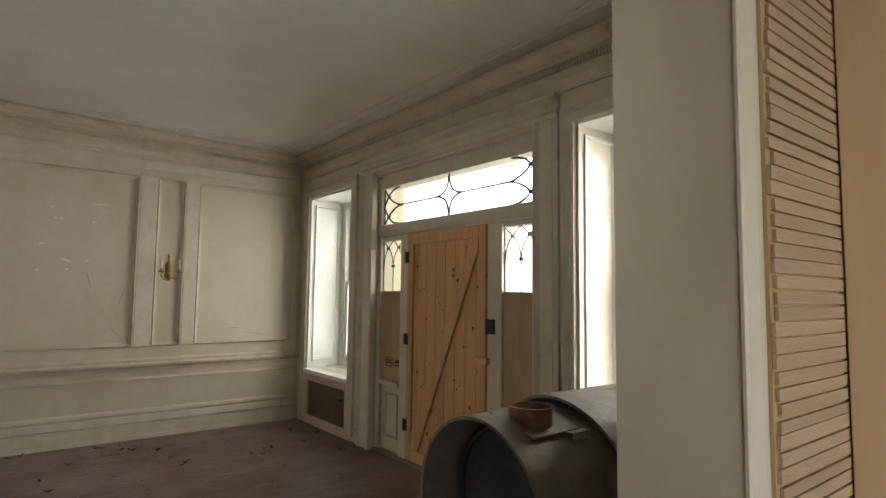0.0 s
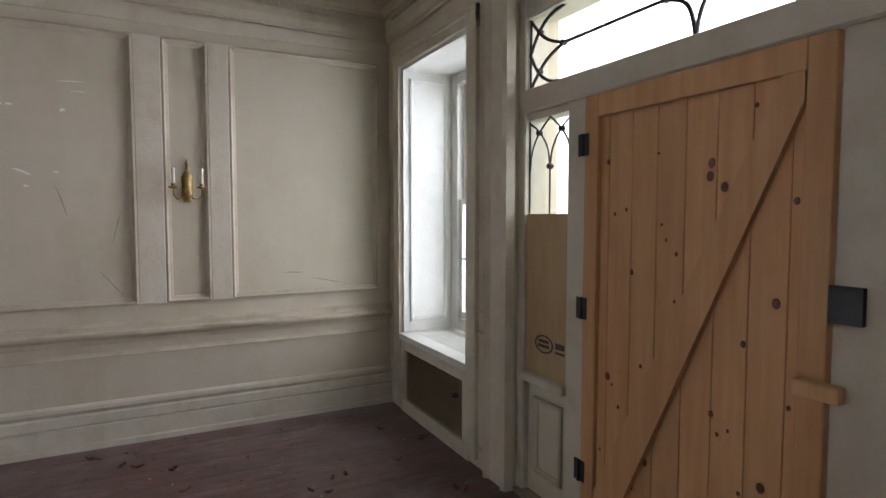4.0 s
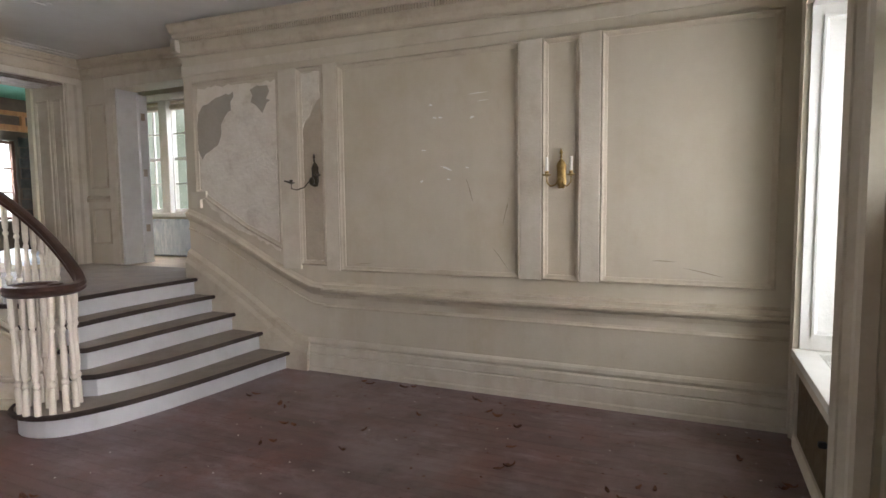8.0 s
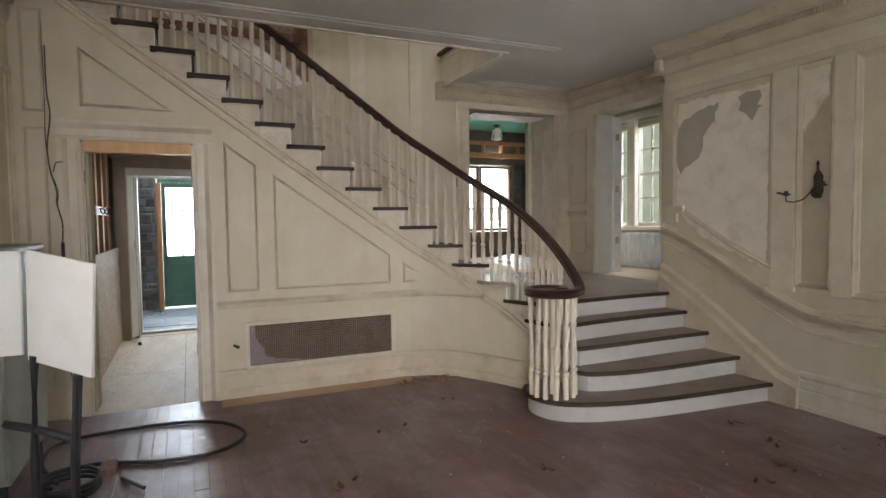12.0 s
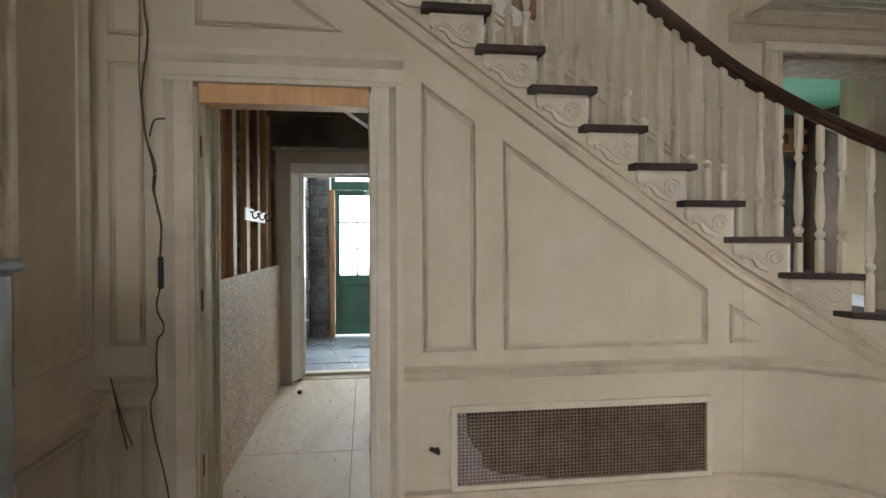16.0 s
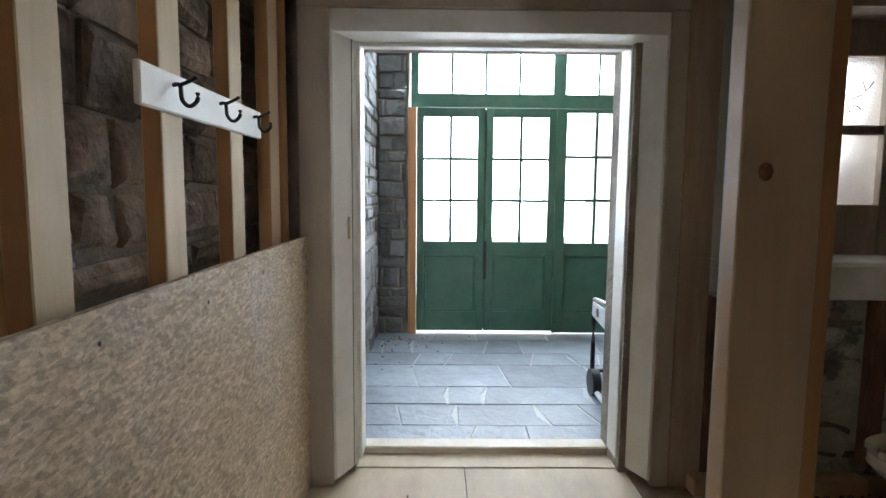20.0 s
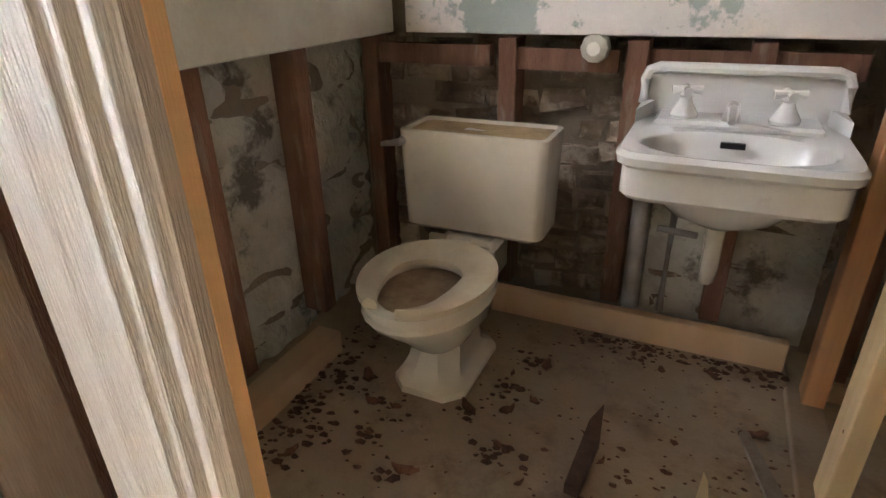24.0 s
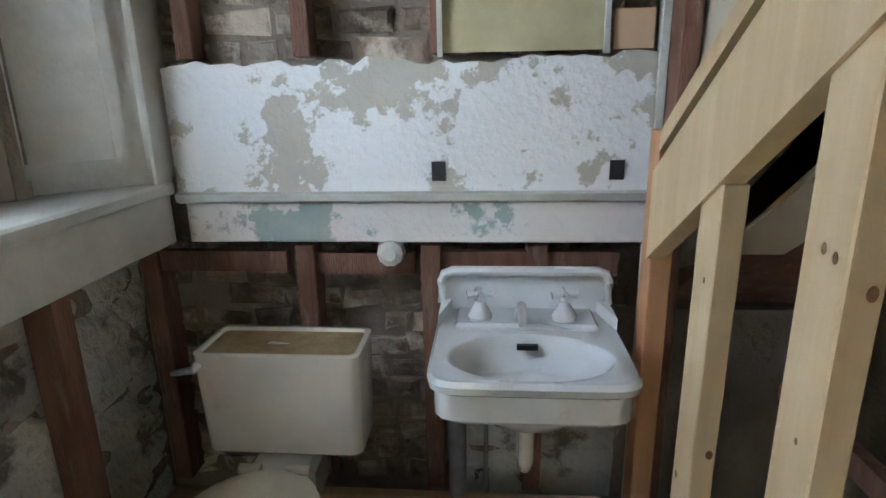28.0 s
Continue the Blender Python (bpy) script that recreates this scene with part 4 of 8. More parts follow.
# balusters and handrail
RAILH = 0.705
def baluster_profile(h):
    s = h / 0.75
    return [(0.022, 0), (0.022, 0.16 * s), (0.013, 0.172 * s), (0.025, 0.19 * s), (0.025, 0.20 * s), (0.012, 0.215 * s), (0.018, 0.24 * s), (0.024, 0.29 * s), (0.021, 0.36 * s), (0.015, 0.47 * s), (0.012, 0.51 * s), (0.021, 0.525 * s), (0.021, 0.535 * s), (0.013, 0.55 * s), (0.019, 0.57 * s), (0.021, 0.58 * s), (0.021, h)]
bal_mesh = {}
def baluster(x, y, z, h, lean=(0, 0)):
    key = round(h, 2)
    if key not in bal_mesh:
        bm = bmesh.new()
        add_turned(bm, baluster_profile(key), 8)
        bal_mesh[key] = mesh_of(bm, "baluster", PAINT_TRIM, True)
    ob = new("baluster", bal_mesh[key])
    ob.parent = st
    ob.matrix_basis = pose(x, y, z, lean[0], lean[1], 0)
rail_pts = []
VC = (-1.55, 5.135)
for i in range(17):
    a = radians(45 - 400 + 400 * i / 16)
    r = 0.05 + 0.145 * min(1, i / 9)
    rail_pts.append((VC[0] + r * math.cos(a), VC[1] + r * math.sin(a), 0.975))
rail_pts += [(-1.45, 5.335, 0.99), (-1.56, 5.375, 1.05), (-1.72, 5.385, 1.185), (-1.92, 5.38, 1.34), (-2.15, 5.345, 1.505)]
RZ = {6: 1.682, 7: 1.84, 8: 2.012, 9: 2.203}
for k in range(6, 22):
    p = string_pt(k, -0.035)
    rail_pts.append((p.x, p.y, RZ[k] if k in RZ else LEVEL[k] + RAILH))
# smooth the rail by midpoints
def smooth_line(p, n):
    for _ in range(n):
        q = [p[0]]
        for a, b in zip(p, p[1:]):
            q.append(tuple(0.75 * u + 0.25 * v for u, v in zip(a, b)))
            q.append(tuple(0.25 * u + 0.75 * v for u, v in zip(a, b)))
        p = q + [p[-1]]
    return p
rail_line = smooth_line(rail_pts, 2)
bm = bmesh.new()
rings = []
for i, p in enumerate(rail_line):
    a, b = Vector(rail_line[max(i - 1, 0)]), Vector(rail_line[min(i + 1, len(rail_line) - 1)])
    d = (b - a)
    side = Vector((d.y, -d.x, 0)).normalized()
    upv = side.cross(d.normalized())
    if upv.z < 0:
        upv = -upv
    P = Vector(p)
    rings.append([P + side * u + upv * v for u, v in ((-0.034, -0.022), (-0.02, -0.034), (0.02, -0.034), (0.034, -0.022), (0.028, -0.008), (0.037, 0.008), (0.026, 0.032), (0, 0.038), (-0.026, 0.032), (-0.037, 0.008), (-0.028, -0.008))])
add_loft(bm, rings)
part("handrail", bm, RAIL, st, "dark polished handrail ending in a volute", smooth=True)
bm = bmesh.new()
add_turned(bm, [(0.17, 0.935), (0.205, 0.942), (0.212, 0.96), (0.205, 0.982), (0.17, 0.99)], 24, (VC[0], VC[1], 0))
part("volute_cap", bm, RAIL, st)
for i in range(13):
    a = 2 * math.pi * i / 13
    baluster(VC[0] + 0.168 * math.cos(a), VC[1] + 0.168 * math.sin(a), LEVEL[1], 0.78, (random.uniform(-2, 2), random.uniform(-2, 2)))
bm = bmesh.new(); add_turned(bm, [(0.03, 0.16), (0.03, 0.5), (0.04, 0.52), (0.03, 0.54), (0.028, 0.94)], 10, (VC[0], VC[1], 0)); part("newel", bm, PAINT_TRIM, st)
def rail_z(x, y):
    best = min(rail_line, key=lambda p: (p[0] - x) ** 2 + (p[1] - y) ** 2)
    return best[2]
for k in range(3, 21):
    a, b = string_pt(k, -0.035), string_pt(k + 1, -0.035)
    for f in ((0.16, 0.5, 0.84) if k > 7 else (0.1, 0.43, 0.76)):
        p = a.lerp(b, f)
        h = rail_z(p.x, p.y) - LEVEL[k] - 0.02
        if h > 0.3:
            baluster(p.x, p.y, LEVEL[k], round(h, 2))

# stair wall panels, dado and grille
sp = group("panelling_stair")
structure(sp, "cream panelling below the stairs with sloped panels", "panelling")
def poly_frame_x(name, pts, w=0.028, d=0.022):
    """Moulding round a polygon (y, z) on the stair wall."""
    k = len(pts)
    cy, cz = sum(p[0] for p in pts) / k, sum(p[1] for p in pts) / k
    rings = []
    for i in range(k):
        p0, p1, p2 = Vector(pts[i - 1]), Vector(pts[i]), Vector(pts[(i + 1) % k])
        a, b = (p0 - p1).normalized(), (p2 - p1).normalized()
        m = (a + b).normalized()
        m = m * (w / max(0.35, abs(m.x * b.y - m.y * b.x)))
        if m.dot(Vector((cy, cz)) - p1) < 0:
            m = -m
        rings.append([(WX + o, p1.x + m.x * f, p1.y + m.y * f) for f, o in ((0, 0), (0, d * 0.7), (0.3, d), (0.6, d * 0.5), (1, d * 0.25), (1, 0))])
    rings.append(rings[0])
    bm = bmesh.new()
    add_loft(bm, rings, caps=False)
    part(name, bm, MOULD, sp)
poly_frame_x("panel_moulding", [(2.83, 0.93), (3.10, 0.93), (3.10, 2.06), (2.83, 2.25)])
poly_frame_x("panel_moulding", [(3.24, 0.93), (4.34, 0.93), (4.34, 1.22), (3.24, 1.98)])
poly_frame_x("panel_moulding", [(4.47, 0.93), (4.80, 0.93), (4.47, 1.14)])
poly_frame_x("panel_moulding", [(1.78, 2.48), (2.45, 2.48), (1.78, 2.95)])
def curve_strip(name, prof, k0=9):
    rings = []
    ys = [2.71 + (4.45 - 2.71) * i / 8 for i in range(9)]
    for y in ys:
        rings.append([(WX + o, y, z) for o, z in prof])
    for k in (9, 8, 7, 6, 5, 4, 3, 2):
        rr = []
        for o, z in prof:
            p = string_pt(k, o + 0.0)
            rr.append((p.x, p.y, z))
        if LEVEL[k] > prof[-1][1] + 0.25:
            rings.append(rr)
    bm = bmesh.new()
    add_loft(bm, rings)
    part(name, bm, MOULD, sp)
curve_strip("chair_rail", [(0, 0.79), (0.02, 0.79), (0.035, 0.815), (0.03, 0.835), (0.012, 0.845), (0, 0.86)])
curve_strip("baseboard", [(0, 0.0), (0.025, 0.0), (0.025, 0.20), (0.04, 0.21), (0.035, 0.235), (0, 0.245)])
curve_strip("base_shoe", [(0.02, 0.0), (0.06, 0.0), (0.06, 0.04), (0.045, 0.07), (0.02, 0.075)])
rg = group("return_grille")
tagged(rg, "rusty brown metal floor-level grille in the panelling", "grille")
rg.parent = None
GR = mat("rusty_grille", (0.15, 0.105, 0.07), (0.26, 0.20, 0.145), 14, 0.6, 0.75, 0.2, 60, metal=0.3, dirt=(0.3, 0.26, 0.2), dscale=2.5, damt=0.5)
boxes("grille_frame", [(WX, WX + 0.022, 2.97, 4.36, 0.625, 0.66), (WX, WX + 0.022, 2.97, 4.36, 0.235, 0.262), (WX, WX + 0.022, 2.965, 3.0, 0.262, 0.625), (WX, WX + 0.022, 4.33, 4.365, 0.262, 0.625)], PAINT_TRIM, rg, bevel=0.003)
# near-black sheet paints the shaded hollow behind the mesh
box("grille_dark_sheet", WX + 0.001, WX + 0.005, 3.0, 4.33, 0.262, 0.625, GAPDARK, rg)
bm = bmesh.new()
y = 3.008
while y < 4.33:
    add_box(bm, WX + 0.012, WX + 0.016, y, y + 0.006, 0.262, 0.625)
    y += 0.019
tagged(part("grille_mesh", bm, GR, rg), kind="stuff")
bm = bmesh.new()
z = 0.27
while z < 0.62:
    add_box(bm, WX + 0.011, WX + 0.017, 3.0, 4.33, z, z + 0.0055)
    z += 0.0175
tagged(part("grille_mesh", bm, GR, rg), kind="stuff")
bm = bmesh.new(); add_prism(bm, [(WX + 0.0065, y, z) for y, z in ((3.002, 0.62), (3.045, 0.62), (3.05, 0.52), (3.085, 0.45), (3.12, 0.42), (3.135, 0.34), (3.22, 0.31), (3.40, 0.285), (3.55, 0.265), (3.002, 0.265))], (0.003, 0, 0))
part("torn_filter", bm, mat("dusty_filter", (0.30, 0.28, 0.31), (0.42, 0.40, 0.44), 20, 0.9, None, 0.3, 60), rg, "torn grey-lavender filter cloth behind the mesh")
bm = bmesh.new(); add_tube(bm, [(WX + 0.01, 2.90, 0.45), (WX + 0.06, 2.90, 0.45), (WX + 0.065, 2.86, 0.475)], 0.012, 8); part("grille_handle", bm, BLACK, rg)

# doorway to the passage
pd = group("casing_passage")
structure(pd, "cream moulded casing of the passage doorway", "casing")
for y0, y1 in ((1.615, 1.77), (2.585, 2.735)):
    inner, outer = (y1, y0) if y0 < 2 else (y0, y1)
    s = 1 if outer > inner else -1
    bm = bmesh.new()
    add_prism(bm, [(WX, inner, 0), (WX + 0.02, inner, 0), (WX + 0.025, inner + s * 0.02, 0), (WX + 0.018, inner + s * 0.03, 0), (WX + 0.018, inner + s * 0.085, 0), (WX + 0.03, inner + s * 0.10, 0), (WX + 0.045, inner + s * 0.12, 0), (WX + 0.045, outer, 0), (WX, outer, 0)], (0, 0, 2.219))
    part("casing_side", bm, PAINT_TRIM, pd)
bm = bmesh.new()
strip(bm, 'y', WX, 1.615, 2.735, [(0, 2.22), (0.02, 2.22), (0.025, 2.24), (0.018, 2.25), (0.018, 2.305), (0.03, 2.32), (0.045, 2.34), (0.045, 2.37), (0, 2.37)])
part("casing_head", bm, PAINT_TRIM, pd)
JAMBW = mat("greenish_weathered_paint", (0.39, 0.345, 0.21), (0.51, 0.46, 0.32), 6, 0.6, 0.75, 0.2, 70, dirt=(0.25, 0.18, 0.10), dscale=3, damt=0.55, stretch=(5, 5, 0.25))
box("rabbet", WX - 0.072, WX - 0.001, 1.77, 1.783, 0, 2.2, MOULD, pd, "brown bare rabbet of the jamb", bevel=0.002)
box("jamb", WX - 0.37, WX - 0.0725, 1.77, 1.797, 0, 2.2, JAMBW, pd, "greenish weathered jamb board", bevel=0.003)
for x, r in ((-3.335, 0.006), (-3.385, 0.009), (-3.455, 0.007)):
    bm = bmesh.new(); add_tube(bm, [(x, 1.796, 0.0), (x, 1.796, 2.2)], r, 8); part("bead", bm, JAMBW, pd, smooth=True)
bm = bmesh.new()
add_prism(bm, [(-3.37, 1.7985, 0.25), (-3.40, 1.7985, 0.62), (-3.375, 1.7985, 0.98), (-3.395, 1.7985, 1.36), (-3.405, 1.7985, 1.36), (-3.385, 1.7985, 0.98), (-3.413, 1.7985, 0.62), (-3.378, 1.7985, 0.25)], (0, 0.002, 0)); part("peeling_strip", bm, PAINT_TRIM, pd, "curling strip of pale paint")
box("jamb", WX - 0.34, WX - 0.001, 2.575, 2.605, 0, 2.2, PAINT_TRIM, pd, bevel=0.003)
for y0, xs, zz in ((1.7825, (-3.218, -3.188), (0.36, 1.15, 1.88)), (2.571, (-3.40, -3.36), (0.36, 1.25, 1.92))):
    for z0 in zz:
        box("hinge_mortise", xs[0], xs[1], y0, y0 + 0.0035, z0, z0 + 0.10, OLDWOOD, pd)
box("header_beam", WX - 0.15, WX - 0.02, 1.785, 2.575, 2.13, 2.22, PINE, pd, "bare new header beam")
# pilaster panel between the corner and the doorway
bm = bmesh.new(); panel_frame(bm, 'y', WX, 1.40, 1.55, 1.0, 2.30, 0.025, 0.016); part("panel_moulding", bm, MOULD, sp)
bm = bmesh.new(); panel_frame(bm, 'y', WX, 1.40, 1.55, 0.28, 0.72, 0.025, 0.016); part("panel_moulding", bm, MOULD, sp)
bm = bmesh.new(); panel_frame(bm, 'y', WX, 1.40, 1.55, 2.42, 3.2, 0.025, 0.016); part("panel_moulding", bm, MOULD, sp)
bm = bmesh.new(); strip(bm, 'y', WX, 1.33, 1.615, [(0, 0.79), (0.02, 0.79), (0.035, 0.815), (0.03, 0.835), (0.012, 0.845), (0, 0.86)]); part("chair_rail", bm, MOULD, sp)
# south wall panels
sn = group("panelling_south")
structure(sn, "cream panelling on the wall beside the doorway", "panelling")
for x0, x1 in ((-3.05, -2.50), (-2.38, -1.70), (-1.58, -0.95)):
    bm = bmesh.new(); panel_frame(bm, 'x', SY, x0, x1, 0.98, 2.72, 0.05, 0.04); part("panel_moulding", bm, MOULD, sn)
    bm = bmesh.new(); panel_frame(bm, 'x', SY, x0, x1, 0.30, 0.66, 0.04, 0.025); part("panel_moulding", bm, MOULD, sn)
bm = bmesh.new(); strip(bm, 'x', SY, -3.15, -0.9, [(0, 0.69), (0.02, 0.69), (0.025, 0.72), (0.045, 0.735), (0.05, 0.76), (0.02, 0.775), (0, 0.81)]); part("chair_rail", bm, MOULD, sn)
bm = bmesh.new(); strip(bm, 'x', SY, -3.15, -0.9, [(0, 0), (0.06, 0), (0.06, 0.14), (0.04, 0.2), (0, 0.27)]); part("baseboard", bm, PAINT_TRIM, sn)

# ---- landing, upper stairwell ----
structure(boxes("wall_landing_north", [(LX - 0.2, -4.06, LY, LY + 0.25, 0.0, 3.4), (-2.9, -2.0, LY + 0.02, LY + 0.25, 0.0, 3.4), (-4.06, -2.9, LY, LY + 0.25, 2.95, 3.4)], PAINT), "cream wall of the landing with a tall doorway")
structure(boxes("wall_landing_west", [(LX - 0.6, LX, 5.3, 5.97, 0.0, 6.2), (LX - 0.6, LX, 5.97, 7.38, 3.03, 6.2), (LX - 0.6, LX, 7.38, LY, 0.0, 6.2)], PAINT), "cream panelled wall beside the upper stairs")
bm = bmesh.new()
add_prism(bm, [(LX, 5.3, 0.7), (LX, 5.3, 6.2), (LX, 4.6, 6.2), (LX, 4.6, 1.0)], (-0.15, 0, 0))
add_prism(bm, [(LX, 4.6, 1.0), (LX, 4.6, 6.2), (LX, 1.0, 6.2), (LX, 1.0, 3.4)], (-0.15, 0, 0))
structure(part("wall_stair_inner", bm, PAINT), "cream panelled wall beside the climbing stairs")
structure(boxes("wall_upper", [(LX - 0.2, -2.9, 0.9, 1.05, 2.9, 6.2), (-3.02, -2.9, 1.0, 5.62, 3.6, 6.2), (LX, -2.9, 6.4, 6.6, 3.6, 6.2)], PAINT), "cream upper stairwell walls")
structure(box("ceiling_upper", LX - 0.2, -2.9, 0.9, 6.6, 6.2, 6.4, CEIL), "upper stairwell ceiling", "ceiling")
structure(boxes("stairwell_fascia", [(LX, -3.03, 5.575, 5.629, 3.275, 3.66), (-3.07, -3.031, 1.3, 5.575, cz(-3.03) - 0.012, 3.60), (LX, -3.071, 5.555, 5.5749, 3.255, 3.30), (LX, -3.071, 5.56, 5.5749, 3.58, 3.61)], PAINT_TRIM), "cream boxed edge of the upper floor", "trim")
structure(boxes("upper_floor_edge", [(LX, -3.071, 5.53, 5.60, 3.661, 3.70)], NOSING), "dark upper floor edge", "trim")
OLDPAINT = mat("worn_brown_casing", (0.16, 0.115, 0.08), (0.27, 0.21, 0.155), 9, 0.55, 0.7, 0.2, 60, dirt=(0.40, 0.36, 0.29), dscale=3.5, damt=0.55, stretch=(2, 2, 0.4))
# casings on the landing
LPROF = [(o, cz(LX) - (3.172 - z) * 0.76) for o, z in PROF]
lc = group("casing_landing")
structure(lc, "cream moulded casings of the landing doorways", "casing")
for y0, y1, q in ((5.80, 5.97, 1), (7.38, 7.55, -1)):
    e0, e1 = (y1, y0) if q > 0 else (y0, y1)
    bm = bmesh.new()
    add_prism(bm, [(LX, e0, LZ), (LX + 0.02, e0, LZ), (LX + 0.026, e0 - q * 0.02, LZ), (LX + 0.016, e0 - q * 0.035, LZ), (LX + 0.016, e0 - q * 0.10, LZ), (LX + 0.04, e0 - q * 0.125, LZ), (LX + 0.045, e1, LZ), (LX, e1, LZ)], (0, 0, 3.03 - LZ))
    part("casing_side", bm, PAINT_TRIM, lc)
box("casing_head", LX, LX + 0.04, 5.80, 7.55, 3.03, 3.105, PAINT_TRIM, lc, bevel=0.006)
for z in (2.99,):
    box("soffit_moulding", LX - 0.5, LX - 0.04, 6.1, 7.25, z, z + 0.02, OLDPAINT, lc)
for x0, x1 in ((LX - 0.24, LX - 0.05), (LX - 0.55, LX - 0.30)):
    bm = bmesh.new()
    panel_frame(bm, 'x', 7.36, x0, x1, 1.0, 2.85, 0.03, -0.015)
    part("reveal_panel", bm, PAINT_TRIM, lc)
box("soffit_board", LX - 0.598, LX - 0.002, 5.992, 7.358, 3.012, 3.0285, OLDPAINT, lc, "bare weathered boards under the opening's head")
box("casing_side", -4.2, -4.06, LY - 0.04, LY, LZ, 2.95, PAINT_TRIM, lc, bevel=0.006)
box("casing_head", -4.2, -2.25, LY - 0.04, LY, 2.95, 3.09, PAINT_TRIM, lc, bevel=0.006)
boxes("jamb", [(-4.058, -4.03, LY, LY + 0.3, LZ, 2.95)], WHITE, lc)
boxes("jamb", [(LX - 0.6, LX - 0.001, 7.36, 7.38, LZ, 3.03), (LX - 0.6, LX - 0.001, 5.97, 5.99, LZ, 3.03)], PAINT_TRIM, lc)
bm = bmesh.new(); panel_frame(bm, 'x', LY, -4.58, -4.25, 1.75, 2.8, 0.03, -0.02); part("panel_moulding", bm, MOULD, lc)
bm = bmesh.new(); panel_frame(bm, 'x', LY, -4.58, -4.25, 1.05, 1.5, 0.03, -0.02); part("panel_moulding", bm, MOULD, lc)
bm = bmesh.new(); strip(bm, 'x', LY, LX, -4.2, [(0, 1.58), (-0.03, 1.58), (-0.045, 1.62), (0, 1.66)]); part("chair_rail", bm, MOULD, lc)
bm = bmesh.new(); strip(bm, 'y', LX, 5.5, LY, [(o, z) for o, z in LPROF]); part("cornice_band", bm, MOULD, lc)
bm = bmesh.new(); add_loft(bm, [[(x, LY - o, z + cz(x) - cz(LX)) for o, z in LPROF] for x in (LX, -2.25)]); part("cornice_band", bm, MOULD, lc)
# wall end beside the landing with its cap
box("wall_end_cap", -2.30, -2.22, NY - 0.10, NY + 0.1, 3.02, 3.14, PAINT_TRIM, lc, bevel=0.01)
# sloped panels on the stair's inner wall
uw = group("panelling_upper")
structure(uw, "cream panels climbing beside the upper stairs", "panelling")
for y0, y1, z0, z1 in ((5.20, 5.24, 1.0, 5.5), (4.42, 4.50, 2.2, 5.5), (3.99, 4.07, 2.8, 5.5)):
    box("stile", LX, LX + 0.02, y0 - 0.06, y1 + 0.06, z0, z1, PAINT_TRIM, uw)
def sloped_rail(c, w, d, y0=5.2, y1=1.2):
    """A moulding climbing the inner stair wall; c is its height at y 4.29."""
    z0, z1 = c + 0.695 * (4.29 - y0), c + 0.695 * (4.29 - y1)
    bm = bmesh.new()
    add_loft(bm, [[(LX, y, z - w / 2), (LX + d * 0.6, y, z - w / 2), (LX + d, y, z - w * 0.15), (LX + d, y, z + w * 0.2), (LX + d * 0.4, y, z + w / 2), (LX, y, z + w / 2)] for y, z in ((y0, z0), (y1, z1))])
    part("sloped_rail", bm, MOULD, uw)


for c, w, d in ((2.66, 0.035, 0.03), (2.715, 0.025, 0.02), (2.44, 0.035, 0.028), (2.02, 0.10, 0.02)):
    sloped_rail(c, w, d)
# white sloping band on the wall and the dark brick opening over it
bm = bmesh.new()
add_prism(bm, [(LX, 3.86, 3.17), (LX, 1.2, 4.93), (LX, 1.2, 4.55), (LX, 3.45, 3.06)], (0.012, 0, 0))
part("white_sloped_band", bm, WHITE, uw)
bm = bmesh.new()
add_prism(bm, [(LX, 3.87, 3.18), (LX, 3.87, 5.6), (LX, 1.2, 5.6), (LX, 1.2, 4.94)], (0.008, 0, 0))
part("brick_opening", bm, RUBBLE, uw, "bare dark brick")
for y0, y1, z in ((2.2, 3.86, 3.62), (2.0, 3.6, 3.98)):
    box("opening_board", LX + 0.008, LX + 0.05, y0, y1, z, z + 0.09, PINE_O if z > 3.7 else OLDWOOD, uw)
box("opening_jamb", LX + 0.008, LX + 0.04, 3.78, 3.87, 3.2, 5.5, OLDWOOD, uw)

# ---- room behind the landing, mint green, and the side room ----
structure(boxes("floor_upper_rooms", [(-8.3, LX - 0.2, 5.25, 9.3, 0.5, 0.78), (-5.85, -1.2, LY, 9.1, 0.5, 0.785)], PLYF), "pale dusty subfloor of the rooms off the landing", "floor")
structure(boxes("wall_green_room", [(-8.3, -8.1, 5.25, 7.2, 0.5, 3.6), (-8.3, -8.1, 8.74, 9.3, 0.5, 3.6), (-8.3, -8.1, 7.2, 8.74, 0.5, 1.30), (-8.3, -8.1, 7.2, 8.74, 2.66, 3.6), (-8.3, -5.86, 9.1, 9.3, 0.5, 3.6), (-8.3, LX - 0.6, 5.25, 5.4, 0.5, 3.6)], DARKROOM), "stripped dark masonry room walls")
structure(box("ceiling_green_room", -8.3, LX - 0.2, 5.25, 9.3, 3.35, 3.6, GREENWALL), "mint green ceiling", "ceiling")
structure(boxes("lintel_boards", [(-8.08, -8.0, 5.5, 9.08, 2.80, 2.90), (-8.08, -8.0, 5.5, 9.08, 3.06, 3.13)] + [(-8.08, -8.02, 5.6 + 0.4 * i, 5.66 + 0.4 * i, 2.90, 3.06) for i in range(9)], PINE_O), "exposed orange lintel boards", "beam")
structure(boxes("wall_side_room", [(-5.85, -5.75, LY + 0.02, 9.1, 0.5, 3.6), (-1.4, -1.2, LY, 9.1, 0.5, 3.6), (-5.75, -5.40, 8.93, 9.1, 0.5, 3.6), (-4.10, -1.4, 8.93, 9.1, 0.5, 3.6), (-5.40, -4.10, 8.93, 9.1, 0.5, 1.40), (-5.40, -4.10, 8.93, 9.1, 3.04, 3.6)], PAINT), "pale walls of the side room")
structure(box("ceiling_side_room", -5.85, -1.2, LY + 0.25, 9.1, 3.4, 3.6, OLDWOOD), "bare boards of the side room ceiling", "ceiling")
